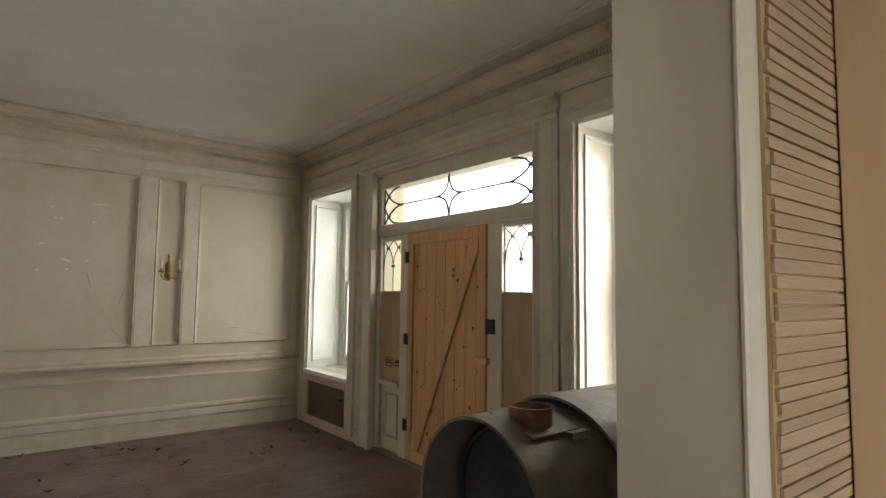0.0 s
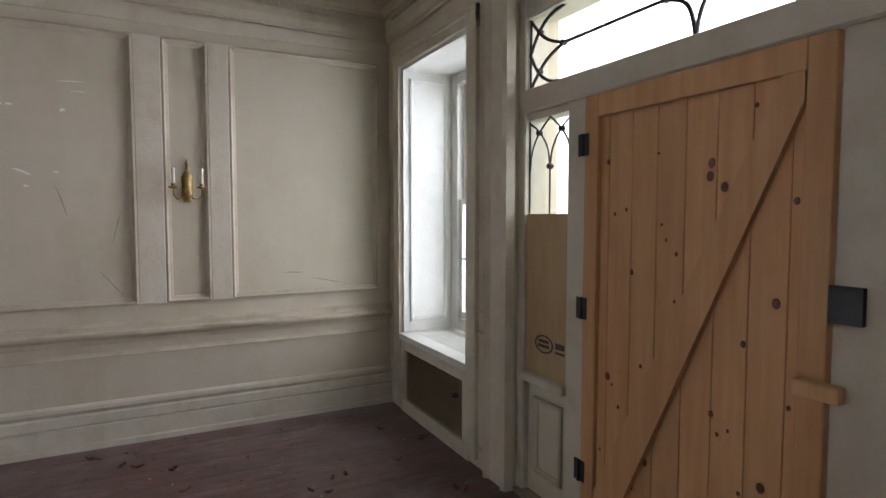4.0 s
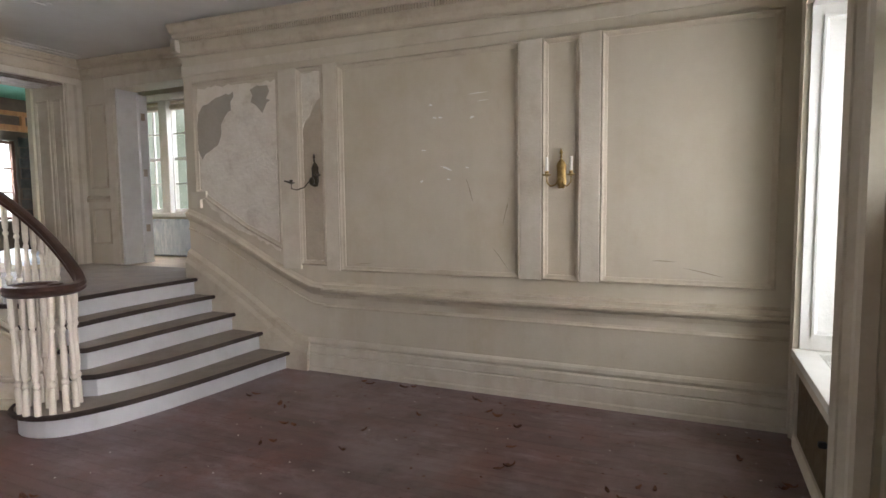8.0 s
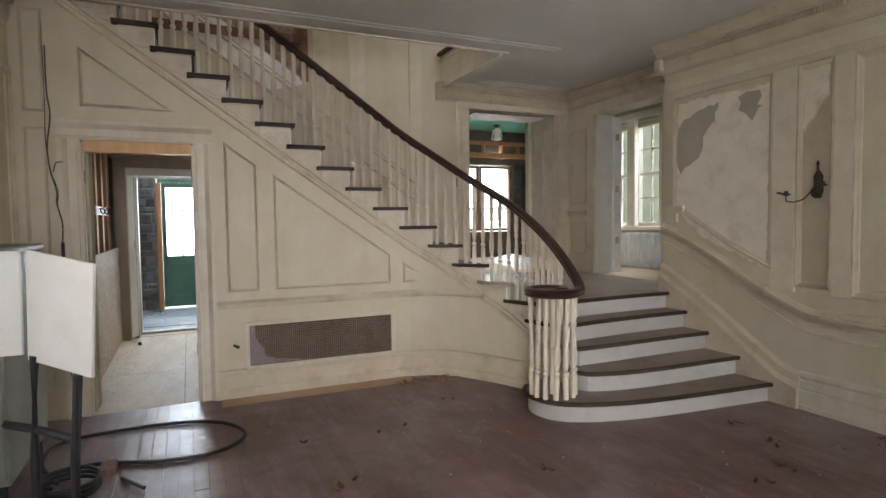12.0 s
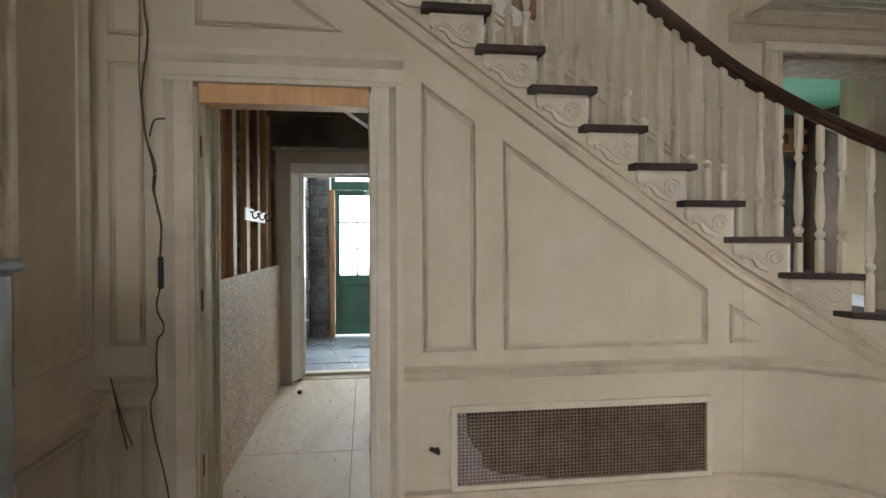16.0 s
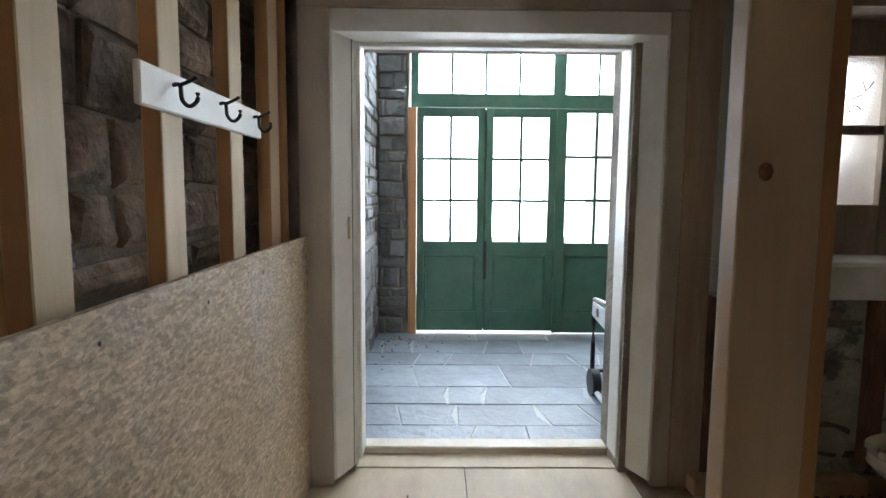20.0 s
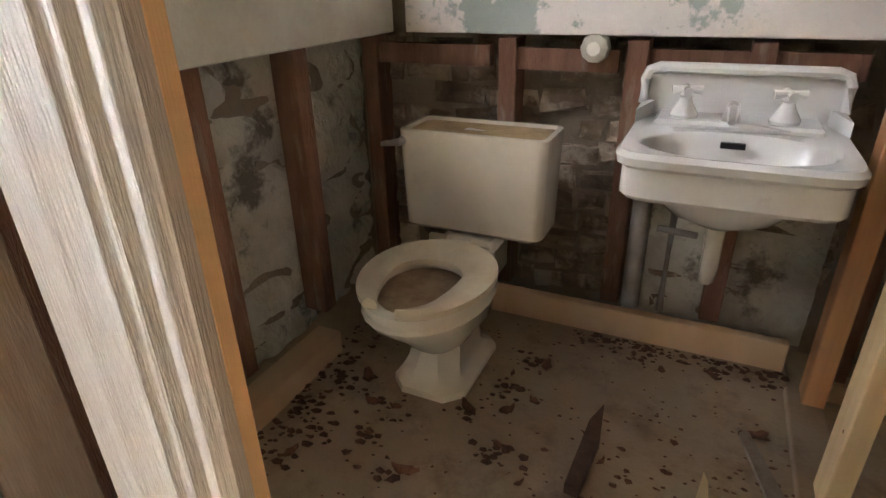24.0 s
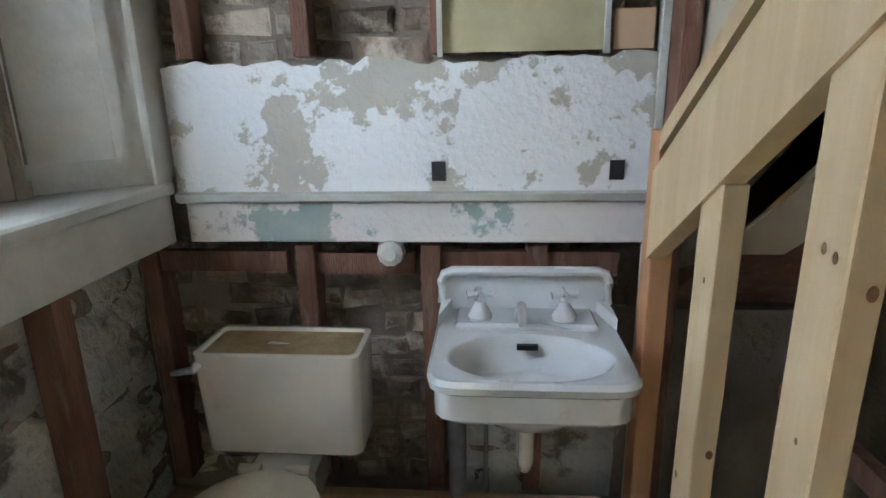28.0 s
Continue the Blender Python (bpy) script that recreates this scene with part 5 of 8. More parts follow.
def sash_window(name, axis, c, a0, a1, z0, z1, cols, rows, label, material=WHITE, w=0.06, d=0.08):
    """A plain multi-pane window in a wall plane."""
    g = group(name)
    structure(g, label, "window")
    def B(u0, u1, v0, v1, o0, o1):
        return (u0, u1, c + o0, c + o1, v0, v1) if axis == 'x' else (c + o0, c + o1, u0, u1, v0, v1)
    boxes("window_frame", [B(a0, a0 + w, z0, z1, 0, d), B(a1 - w, a1, z0, z1, 0, d), B(a0 + w, a1 - w, z0, z0 + w, 0, d), B(a0 + w, a1 - w, z1 - w, z1, 0, d)], material, g, bevel=0.004)
    for i in range(1, cols):
        u = a0 + w + (a1 - a0 - 2 * w) * i / cols
        boxes("muntin", [B(u - 0.012, u + 0.012, z0 + w, z1 - w, 0.02, 0.05)], material, g)
    for j in range(1, rows):
        v = z0 + w + (z1 - z0 - 2 * w) * j / rows
        q = 0.022 if 2 * j == rows else 0.011
        boxes("muntin", [B(a0 + w, a1 - w, v - q, v + q, 0.021, 0.049)], material, g)
    gl = boxes("pane", [B(a0 + w, a1 - w, z0 + w, z1 - w, 0.034, 0.037)], GLASS, g)
    gl.visible_shadow = False
    return g
for a in (7.22, 7.98):
    sash_window("window_3", 'y', -8.2, a, a + 0.74, 1.32, 2.64, 1, 3, "dark-framed window of the mint room", OLDWOOD, 0.05)
for a in (-5.38, -4.72):
    sash_window("window_4", 'x', 8.93, a, a + 0.61, 1.42, 3.02, 2, 4, "tall white sash window with green outside", WHITE, 0.06)
sw = group("window_surround")
structure(sw, "white window mullion, sill and blinds of the side room", "trim")
box("mullion", -4.83, -4.66, 8.84, 8.925, 1.42, 3.06, WHITE, sw, bevel=0.008)
box("window_sill", -5.56, -3.98, 8.80, 8.925, 1.36, 1.42, WHITE, sw, bevel=0.006)
box("side_casing", -4.17, -4.03, 8.84, 8.925, 1.42, 3.06, WHITE, sw, bevel=0.008)
box("side_casing", -5.50, -5.32, 8.84, 8.925, 1.42, 3.06, WHITE, sw, bevel=0.008)
box("head_casing", -5.52, -4.0, 8.83, 8.925, 3.06, 3.16, WHITE, sw, bevel=0.006)
for a in (-5.31, -4.65):
    box("rolled_blind", a, a + 0.47, 8.87, 8.925, 2.92, 3.0, PAINT_TRIM, sw, bevel=0.02)
box("door_edge", -4.03, -3.985, 7.86, 7.98, LZ, 2.92, RISERW, sw, bevel=0.004)
for z in (1.2, 1.9, 2.6):
    box("hinge", -3.985, -3.972, 7.88, 7.93, z, z + 0.09, MOULD, sw)
PLASTIC = mat("pale_blue_plastic", (0.42, 0.50, 0.60), (0.62, 0.68, 0.75), 7, 0.25, 0.4, 0.5, 14, dirt=(0.8, 0.84, 0.88), dscale=4, damt=0.7, stretch=(2, 1, 0.6), edges=(0.5, 0.6))
o = box("radiator_wrap", -5.3, -3.95, 8.76, 8.86, 0.785, 1.33, PLASTIC, None, bevel=0.02); tagged(o, "radiator wrapped in pale blue plastic under the windows", "radiator")
DARKST = mat("dark_blue_stone", (0.05, 0.055, 0.055), (0.10, 0.105, 0.1), 9, 0.8, 0.9, 0.8, 25, rnd=0.3)
stn = group("stone_pier"); structure(stn, "dark stone blocks beside the mint room window", "wall")
for j in range(11):
    for k in range(2):
        box("stone", -8.1, -8.07, 8.76 + 0.17 * k + (0.02 if j % 2 else 0), 8.92 + 0.17 * k, 0.80 + 0.175 * j, 0.96 + 0.175 * j, DARKST, stn, bevel=0.006)
bm = bmesh.new()
rs = random.Random(3)
rings = []
for i, (sx, hz) in enumerate(((-7.15, 0.01), (-6.95, 0.10), (-6.6, 0.14), (-6.2, 0.12), (-5.8, 0.13), (-5.5, 0.09), (-5.35, 0.01))):
    rings.append([(sx, 7.15 + 0.45 * (sx + 5.35) / -1.8 + 0.1 * k, 0.785 + (hz * math.sin(math.pi * k / 7) + rs.uniform(0, 0.02) if 0 < k < 7 else 0)) for k in range(8)])
add_loft(bm, rings, close=False, caps=False)
add_loft(bm, [[(p[0], p[1], 0.781) for p in (r[0], r[-1])] for r in rings], close=False, caps=False)
o = part("dust_sheet", bm, PLASTIC, None, smooth=True); tagged(o, "crumpled white dust sheet on the room floor", "sheet")

# ---- passage ----
structure(boxes("floor_passage", [(-6.62, -3.2, 1.5, 5.0, -0.3, -0.012)], OLDWOOD), "old boards under the passage plywood", "floor")
structure(boxes("wall_passage_south", [(-6.9, -3.31, 1.2, 1.44, -0.3, 3.2)], MORTAR), "bare rubble wall behind open studs")
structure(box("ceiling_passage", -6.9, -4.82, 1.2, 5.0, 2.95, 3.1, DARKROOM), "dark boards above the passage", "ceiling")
bm = bmesh.new()
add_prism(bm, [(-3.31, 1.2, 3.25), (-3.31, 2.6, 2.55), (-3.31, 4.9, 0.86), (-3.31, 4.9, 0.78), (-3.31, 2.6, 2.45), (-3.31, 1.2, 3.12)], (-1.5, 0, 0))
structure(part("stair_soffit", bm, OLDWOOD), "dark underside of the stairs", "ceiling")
structure(boxes("wall_passage_west", [(-6.85, -6.52, 1.2, 1.88, -0.3, 3.1), (-6.85, -6.52, 1.88, 3.26, 2.2, 3.1), (-6.85, -6.52, 3.26, 3.92, -0.3, 3.1)], MORTAR), "rough plastered wall round the porch doorway")
structure(boxes("wall_toilet_west", [(-6.85, -6.50, 3.92, 4.56, -0.3, 1.12), (-6.85, -6.50, 3.92, 4.56, 2.30, 3.1), (-6.85, -6.50, 4.56, 5.2, -0.3, 3.1)], MORTAR), "rough plastered masonry wall")
def flake_mat():
    """Strand board: overlapping flat flakes of differing tone, in two directions."""
    m = mat("strand_board", (0.40, 0.29, 0.18), (0.50, 0.38, 0.25), 3, 0.65, 0.8, 0.2, 70, dirt=(0.52, 0.47, 0.40), dscale=2.2, damt=0.5, edges=(0.52, 0.7))
    nt = m.node_tree
    n, l = nt.nodes, nt.links
    b = n["Principled BSDF"]
    src = b.inputs["Base Color"].links[0].from_socket
    tc = n.new("ShaderNodeTexCoord")
    col = src
    for k, (rot, sc) in enumerate(((0.5, (42, 42, 110)), (-0.7, (50, 50, 130)))):
        mp = n.new("ShaderNodeMapping")
        mp.inputs["Rotation"].default_value = (0, rot, 0)
        mp.inputs["Scale"].default_value = sc
        l.new(tc.outputs["Object"], mp.inputs[0])
        vo = n.new("ShaderNodeTexVoronoi")
        vo.inputs["Scale"].default_value = 1.0
        vo.inputs["Randomness"].default_value = 1.0
        l.new(mp.outputs[0], vo.inputs["Vector"])
        sp_ = n.new("ShaderNodeSeparateColor")
        l.new(vo.outputs["Color"], sp_.inputs[0])
        mr = n.new("ShaderNodeMapRange")
        mr.inputs[3].default_value, mr.inputs[4].default_value = 0.74, 1.24
        l.new(sp_.outputs[k], mr.inputs[0])
        hs = n.new("ShaderNodeHueSaturation")
        l.new(mr.outputs[0], hs.inputs["Value"])
        l.new(col, hs.inputs["Color"])
        col = hs.outputs[0]
    l.new(col, b.inputs["Base Color"])
    return m
box_osb = flake_mat()
osb = box("osb_panel", -6.36, -3.35, 1.672, 1.69, 0.0, 1.245, box_osb, None)
tagged(osb, "strand board sheet nailed over the lower studs", "board")
for x, z in ((-4.70, 1.18), (-5.19, 1.16), (-5.67, 1.17), (-6.12, 1.15), (-4.71, 0.55), (-5.20, 0.52), (-5.66, 0.50), (-6.13, 0.55), (-4.69, 0.12), (-5.21, 0.10), (-4.16, 1.17), (-4.17, 0.50)):
    bm = bmesh.new(); add_loft(bm, [[(x + r * math.cos(math.tau * i / 8), y, z + r * math.sin(math.tau * i / 8)) for i in range(8)] for r, y in ((0.005, 1.688), (0.005, 1.6912), (0.002, 1.692))]); part("nail_head", bm, BLACK, osb)
SF_Y = 1.612                 # face of the studs
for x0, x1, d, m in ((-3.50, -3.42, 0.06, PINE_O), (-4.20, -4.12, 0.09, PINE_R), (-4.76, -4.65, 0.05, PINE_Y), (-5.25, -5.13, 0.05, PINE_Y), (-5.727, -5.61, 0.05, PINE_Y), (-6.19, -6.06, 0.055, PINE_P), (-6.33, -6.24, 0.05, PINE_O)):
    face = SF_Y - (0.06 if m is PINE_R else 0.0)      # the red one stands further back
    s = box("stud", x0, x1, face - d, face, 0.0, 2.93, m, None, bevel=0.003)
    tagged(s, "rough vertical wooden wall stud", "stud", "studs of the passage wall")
    # orange on the hall side puts the warm bounced light into the wood colour
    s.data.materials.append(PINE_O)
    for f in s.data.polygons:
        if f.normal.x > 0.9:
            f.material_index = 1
s = box("sister_board", -4.745, -4.625, 1.475, SF_Y - 0.054, 0.0, 2.93, PINE, None, bevel=0.004)
tagged(s, "orange rough-sawn board nailed behind a pale stud", "board")
# joists overhead
for i in range(4):
    s = box("joist", -4.95 - i * 0.4, -4.90 - i * 0.4, 1.5, 4.4, 2.72, 2.94, OLDWOOD, None)
    tagged(s, "dark old ceiling joist", "joist", "passage joists")
# doorway to the porch
pf = group("casing_porch")
structure(pf, "worn cream panelled frame of the porch doorway", "casing")
CASEP = mat("worn_cream_casing", (0.40, 0.34, 0.27), (0.52, 0.46, 0.38), 7, 0.55, 0.7, 0.2, 60, dirt=(0.24, 0.17, 0.12), dscale=3.5, damt=0.55, stretch=(2, 2, 0.4))
for y0, y1 in ((1.65, 1.80), (3.37, 3.457)):
    box("casing_side", -6.50, -6.37, y0, y1, 0.0, 2.29, CASEP, pf, bevel=0.006)
box("backing_board", -6.50, -6.376, 3.46, 3.615, 0.0, 2.5, mat("bare_pinkish_board", (0.33, 0.245, 0.185), (0.45, 0.35, 0.275), 7, 0.65, 0.8, 0.2, 70, dirt=(0.2, 0.13, 0.09), dscale=4, damt=0.5, stretch=(3, 3, 0.4)), pf, "bare weathered board beside the casing", bevel=0.004)
box("casing_head", -6.50, -6.37, 1.65, 3.458, 2.29, 2.42, CASEP, pf, bevel=0.006)
box("casing_cap", -6.50, -6.33, 1.62, 3.458, 2.42, 2.45, CASEP, pf, bevel=0.006)
for y, s in ((1.80, 1), (3.37, -1)):
    bm = bmesh.new()
    add_prism(bm, [(-6.50, y, 0.03), (-6.38, y, 0.03), (-6.38, y + s * 0.012, 0.03), (-6.56, y + s * 0.095, 0.03), (-6.56, y, 0.03)], (0, 0, 2.25))
    part("reveal", bm, WHITE, pf)
    box("door_stop", -6.72, -6.56, min(y + s * 0.06, y + s * 0.115), max(y + s * 0.06, y + s * 0.115), 0.05, 2.22, WHITE, pf, bevel=0.005)
box("reveal_head", -6.72, -6.38, 1.80, 3.37, 2.185, 2.288, WHITE, pf, bevel=0.004)
box("head_moulding", -6.60, -6.57, 1.86, 3.31, 2.165, 2.20, WHITE, pf, bevel=0.004)
box("threshold", -6.84, -6.72, 1.82, 3.35, -0.02, 0.04, PAINT_TRIM, pf, bevel=0.008)
box("sill_board", -6.72, -6.56, 1.82, 3.35, -0.03, 0.006, PLYF, pf, bevel=0.003)
box("light_switch", -6.53, -6.48, 1.862, 1.874, 1.22, 1.33, PAINT_TRIM, pf, bevel=0.003)

# ---- porch ----
PX = -9.57
structure(box("floor_porch", -9.9, -6.86, 1.3, 7.0, -0.35, -0.0415, GROUT), "flagstone porch floor bed", "floor")
structure(boxes("wall_porch_south", [(-9.9, -6.86, 1.25, 1.66, -0.3, 3.5), (-9.9, -9.585, 1.66, 2.002, -0.3, 3.5)], MORTAR), "bluestone porch wall")
structure(boxes("wall_porch_outer", [(-7.0, -6.855, 3.6, 7.0, -0.3, 3.5), (-9.9, -6.86, 6.8, 7.0, -0.3, 3.5)], RUBBLE), "stone porch wall")
structure(box("ceiling_porch", -9.9, -6.86, 1.25, 7.0, 3.05, 3.2, WHITE), "pale porch ceiling", "ceiling")
gd = group("door_porch")
structure(gd, "green glazed double doors with fixed lights and transom", "door")
GZ0, GZ1 = -0.02, 2.30
def leaf(name, y0, y1, cols, z0=GZ0 + 0.02, pane=(0.94, 2.21)):
    lf = boxes(name, [(PX - 0.03, PX + 0.02, y0, y0 + 0.075, z0, GZ1), (PX - 0.03, PX + 0.02, y1 - 0.075, y1, z0, GZ1), (PX - 0.03, PX + 0.02, y0 + 0.075, y1 - 0.075, pane[1], GZ1), (PX - 0.03, PX + 0.02, y0 + 0.075, y1 - 0.075, 0.80, pane[0]), (PX - 0.03, PX + 0.02, y0 + 0.075, y1 - 0.075, z0, 0.20)], GREEN, gd, bevel=0.004)
    box("lower_panel", PX - 0.02, PX + 0.0, y0 + 0.075, y1 - 0.075, 0.2, 0.80, GREEN, lf)
    bm = bmesh.new(); panel_frame(bm, 'y', PX, y0 + 0.08, y1 - 0.08, 0.205, 0.795, 0.025, 0.015); part("panel_moulding", bm, GREEN, lf)
    a, b = y0 + 0.075, y1 - 0.075
    for i in range(1, cols):
        u = a + (b - a) * i / cols
        box("muntin", PX - 0.02, PX + 0.01, u - 0.015, u + 0.015, pane[0], pane[1], GREEN, lf)
    for j in (1, 2):
        v = pane[0] + (pane[1] - pane[0]) * j / 3
        box("muntin", PX - 0.019, PX + 0.009, a, b, v - 0.015, v + 0.015, GREEN, lf)
    g2 = box("pane", PX - 0.008, PX - 0.004, a, b, pane[0], pane[1], GLASS, lf)
    g2.visible_shadow = False
    return lf
leaf("door_leaf", 2.09, 2.785, 2)
leaf("door_leaf", 2.80, 3.515, 2)
box("meeting_strip", PX - 0.045, PX - 0.032, 2.765, 2.82, 0.01, 2.29, GREEN, gd)
leaf("fixed_light", 3.55, 4.31, 2, GZ0, (0.93, 2.26))
leaf("fixed_light", 4.33, 5.06, 2, GZ0, (0.93, 2.26))
leaf("fixed_light", 5.08, 5.81, 2, GZ0, (0.93, 2.26))
boxes("transom_frame", [(PX - 0.04, PX + 0.03, 2.03, 5.85, GZ1 + 0.004, 2.44), (PX - 0.04, PX + 0.03, 2.03, 5.85, 2.93, 3.04), (PX - 0.04, PX + 0.03, 2.03, 2.105, 2.44, 2.93), (PX - 0.04, PX + 0.03, 3.475, 3.60, 2.44, 2.93), (PX - 0.04, PX + 0.03, 4.96, 5.06, 2.44, 2.93), (PX - 0.04, PX + 0.03, 3.517, 3.548, GZ0, GZ1)], GREEN, gd)
for a, b, k in ((2.105, 3.475, 4), (3.60, 4.96, 4)):
    for i in range(1, k):
        u = a + (b - a) * i / k
        box("muntin", PX - 0.02, PX + 0.01, u - 0.011, u + 0.011, 2.44, 2.93, GREEN, gd)
    g2 = box("pane", PX - 0.008, PX - 0.004, a, b, 2.44, 2.93, GLASS, gd)
    g2.visible_shadow = False
box("door_post", PX - 0.04, PX + 0.03, 2.005, 2.085, -0.05, GZ1, PINE_O, gd)
boxes("door_lock", [(PX + 0.021, PX + 0.035, 2.785, 2.815, 0.55, 0.95)], BLACK, gd)

# ---- toilet room shell ----
structure(boxes("wall_toilet_north", [(-6.85, -4.82, 4.99, 5.2, -0.3, 3.1), (-4.82, -3.4, 4.99, 5.2, -0.3, 0.72)], MORTAR), "bare brick wall of the toilet room")
# Added dark wall stands in for the darkness below the stairs.
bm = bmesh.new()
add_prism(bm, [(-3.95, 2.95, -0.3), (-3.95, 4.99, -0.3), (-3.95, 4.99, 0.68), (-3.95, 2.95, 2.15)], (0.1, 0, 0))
structure(part("wall_understair", bm, DARKROOM), "added dark wall closing the space below the stairs")

# ---- outdoors ----
structure(box("ground", -300, 300, -300, 300, -0.9, -0.45, GRASS), "lawn", "ground")
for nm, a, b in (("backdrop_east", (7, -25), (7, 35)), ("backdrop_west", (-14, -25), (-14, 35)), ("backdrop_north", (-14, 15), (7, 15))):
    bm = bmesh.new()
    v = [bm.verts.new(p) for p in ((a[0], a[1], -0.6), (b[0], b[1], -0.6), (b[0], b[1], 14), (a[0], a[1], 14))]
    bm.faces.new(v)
    structure(part(nm, bm, TREES if nm.endswith("north") else OUTSIDE), "glowing backdrop of hazy bright trees outdoors", "backdrop")

# ---- toilet room ----
PORC = mat("old_porcelain", (0.66, 0.62, 0.52), (0.74, 0.70, 0.61), 4, 0.12, 0.25, 0.02, 20, dirt=(0.42, 0.31, 0.2), dscale=5, damt=0.4, edges=(0.58, 0.74), coat=0.4, spec=0.5)
PORCW = mat("white_porcelain", (0.74, 0.76, 0.76), (0.80, 0.82, 0.82), 4, 0.10, 0.2, 0.02, 20, dirt=(0.45, 0.38, 0.3), dscale=9, damt=0.4, edges=(0.64, 0.74), coat=0.4, spec=0.5)
SEATM = mat("yellowed_seat", (0.62, 0.56, 0.42), (0.70, 0.64, 0.50), 7, 0.35, 0.5, 0.1, 60, dirt=(0.5, 0.40, 0.26), dscale=6, damt=0.5)
CHROME = mat("dull_chrome", (0.55, 0.55, 0.55), (0.66, 0.66, 0.66), 12, 0.25, 0.4, 0.03, 60, metal=0.9)
PIPE = mat("grey_pipe", (0.22, 0.22, 0.21), (0.33, 0.33, 0.32), 14, 0.5, 0.7, 0.2, 60, metal=0.5, dirt=(0.2, 0.13, 0.09), dscale=9, damt=0.5)
PEEL = mat("peeling_plaster", (0.46, 0.44, 0.37), (0.54, 0.52, 0.44), 5, 0.75, 0.85, 0.35, 45, dirt=(0.80, 0.81, 0.80), dscale=2.6, damt=1.0, edges=(0.49, 0.51))
PEEL2 = mat("peeling_dado_paint", (0.30, 0.38, 0.35), (0.40, 0.46, 0.42), 6, 0.6, 0.75, 0.3, 50, dirt=(0.72, 0.70, 0.66), dscale=3.2, damt=1.0, edges=(0.44, 0.47))
SILLM = mat("grey_white_sill", (0.58, 0.58, 0.52), (0.68, 0.68, 0.62), 5, 0.55, 0.7, 0.15, 60, dirt=(0.36, 0.34, 0.28), dscale=4, damt=0.4)
TN = 4.90

# studs and plates
def stud(name, x0, x1, y0, y1, z0, z1, m, label, grp="toilet room framing"):
    o = box(name, x0, x1, y0, y1, z0, z1, m, None, bevel=0.003)
    return tagged(o, label, "stud", grp)
for y in (4.09, 4.49):
    stud("stud", -6.47, -6.38, y - 0.03, y + 0.03, 0.09, 0.965, OLDWOOD, "old dark brown stud with nail holes on stone")
for x in (-6.40, -5.897, -5.508, -5.19):
    stud("stud", x - 0.03, x + 0.03, TN - 0.01, TN + 0.085, 0.10, 0.955, OLDWOOD, "old dark brown stud with nail holes on brick")
for x in (-6.2, -5.86, -5.47):
    stud("stud", x - 0.025, x + 0.025, TN, TN + 0.085, 1.5, 2.9, OLDWOOD, "old dark brown stud above the plaster")
pl = box("sole_plate", -6.372, -6.282, 3.55, 4.40, -0.002, 0.082, PINE_P, None, bevel=0.004); tagged(pl, "pale pine board along the floor", "board", "toilet room plates")
pl = box("sole_plate", -6.28, -4.96, 4.84, 4.88, -0.002, 0.10, PINE_P, None, bevel=0.004); tagged(pl, "pale pine board along the floor", "board", "toilet room plates")
pl = box("sole_plate", -4.965, -4.875, 3.55, 4.735, -0.002, 0.03, DIRTPLY, None, bevel=0.003); tagged(pl, "dusty flat timber on the floor", "board", "toilet room plates")
pl = box("sole_plate", -4.90, -4.2, 4.74, 4.80, -0.002, 0.06, PINE_P, None, bevel=0.003); tagged(pl, "old timber on the floor", "board", "toilet room plates")
# horizontal nailers behind the fixtures
for z, x0, x1 in ((0.90, -6.37, -5.96), (0.895, -5.90, -5.56), (0.90, -5.50, -4.95)):
    o = box("nailer", x0, x1, TN + 0.005, TN + 0.04, z - 0.035, z + 0.03, OLDWOOD, None); tagged(o, "old horizontal nailing board", "board", "nailers")
# peeling plaster band on the north side
bn = group("plaster_band"); structure(bn, "peeling white and grey plaster band over bare brick", "plaster")
rb = random.Random(11)
bm = bmesh.new()
top = [(-6.27, 1.475)]
x = -6.27
while x < -4.90:
    x += 0.035
    top.append((min(x, -4.88), 1.485 + rb.uniform(-0.014, 0.012)))
poly = [(-6.27, 1.11)] + top + [(-4.88, 1.11)]
add_prism(bm, [(a, TN - 0.012, b) for a, b in poly], (0, 0.022, 0)); part("plaster", bm, PEEL, bn)
bm = bmesh.new(); add_prism(bm, [(-6.27, TN - 0.012, 1.12), (-6.27, TN - 0.035, 1.115), (-6.27, TN - 0.03, 1.095), (-6.27, TN - 0.012, 1.085)], (1.39, 0, 0)); part("dado_cap", bm, SILLM, bn)
box("dado_board", -6.25, -4.88, TN - 0.014, TN + 0.008, 0.965, 1.087, PEEL2, bn, bevel=0.003)
for x in (-5.478, -4.975):
    box("outlet_hole", x - 0.02, x + 0.02, TN - 0.016, TN - 0.011, 1.15, 1.205, BLACK, bn)
box("edge_strip", -4.885, -4.865, TN - 0.03, TN + 0.02, 0.0, 2.2, SILLM, bn)
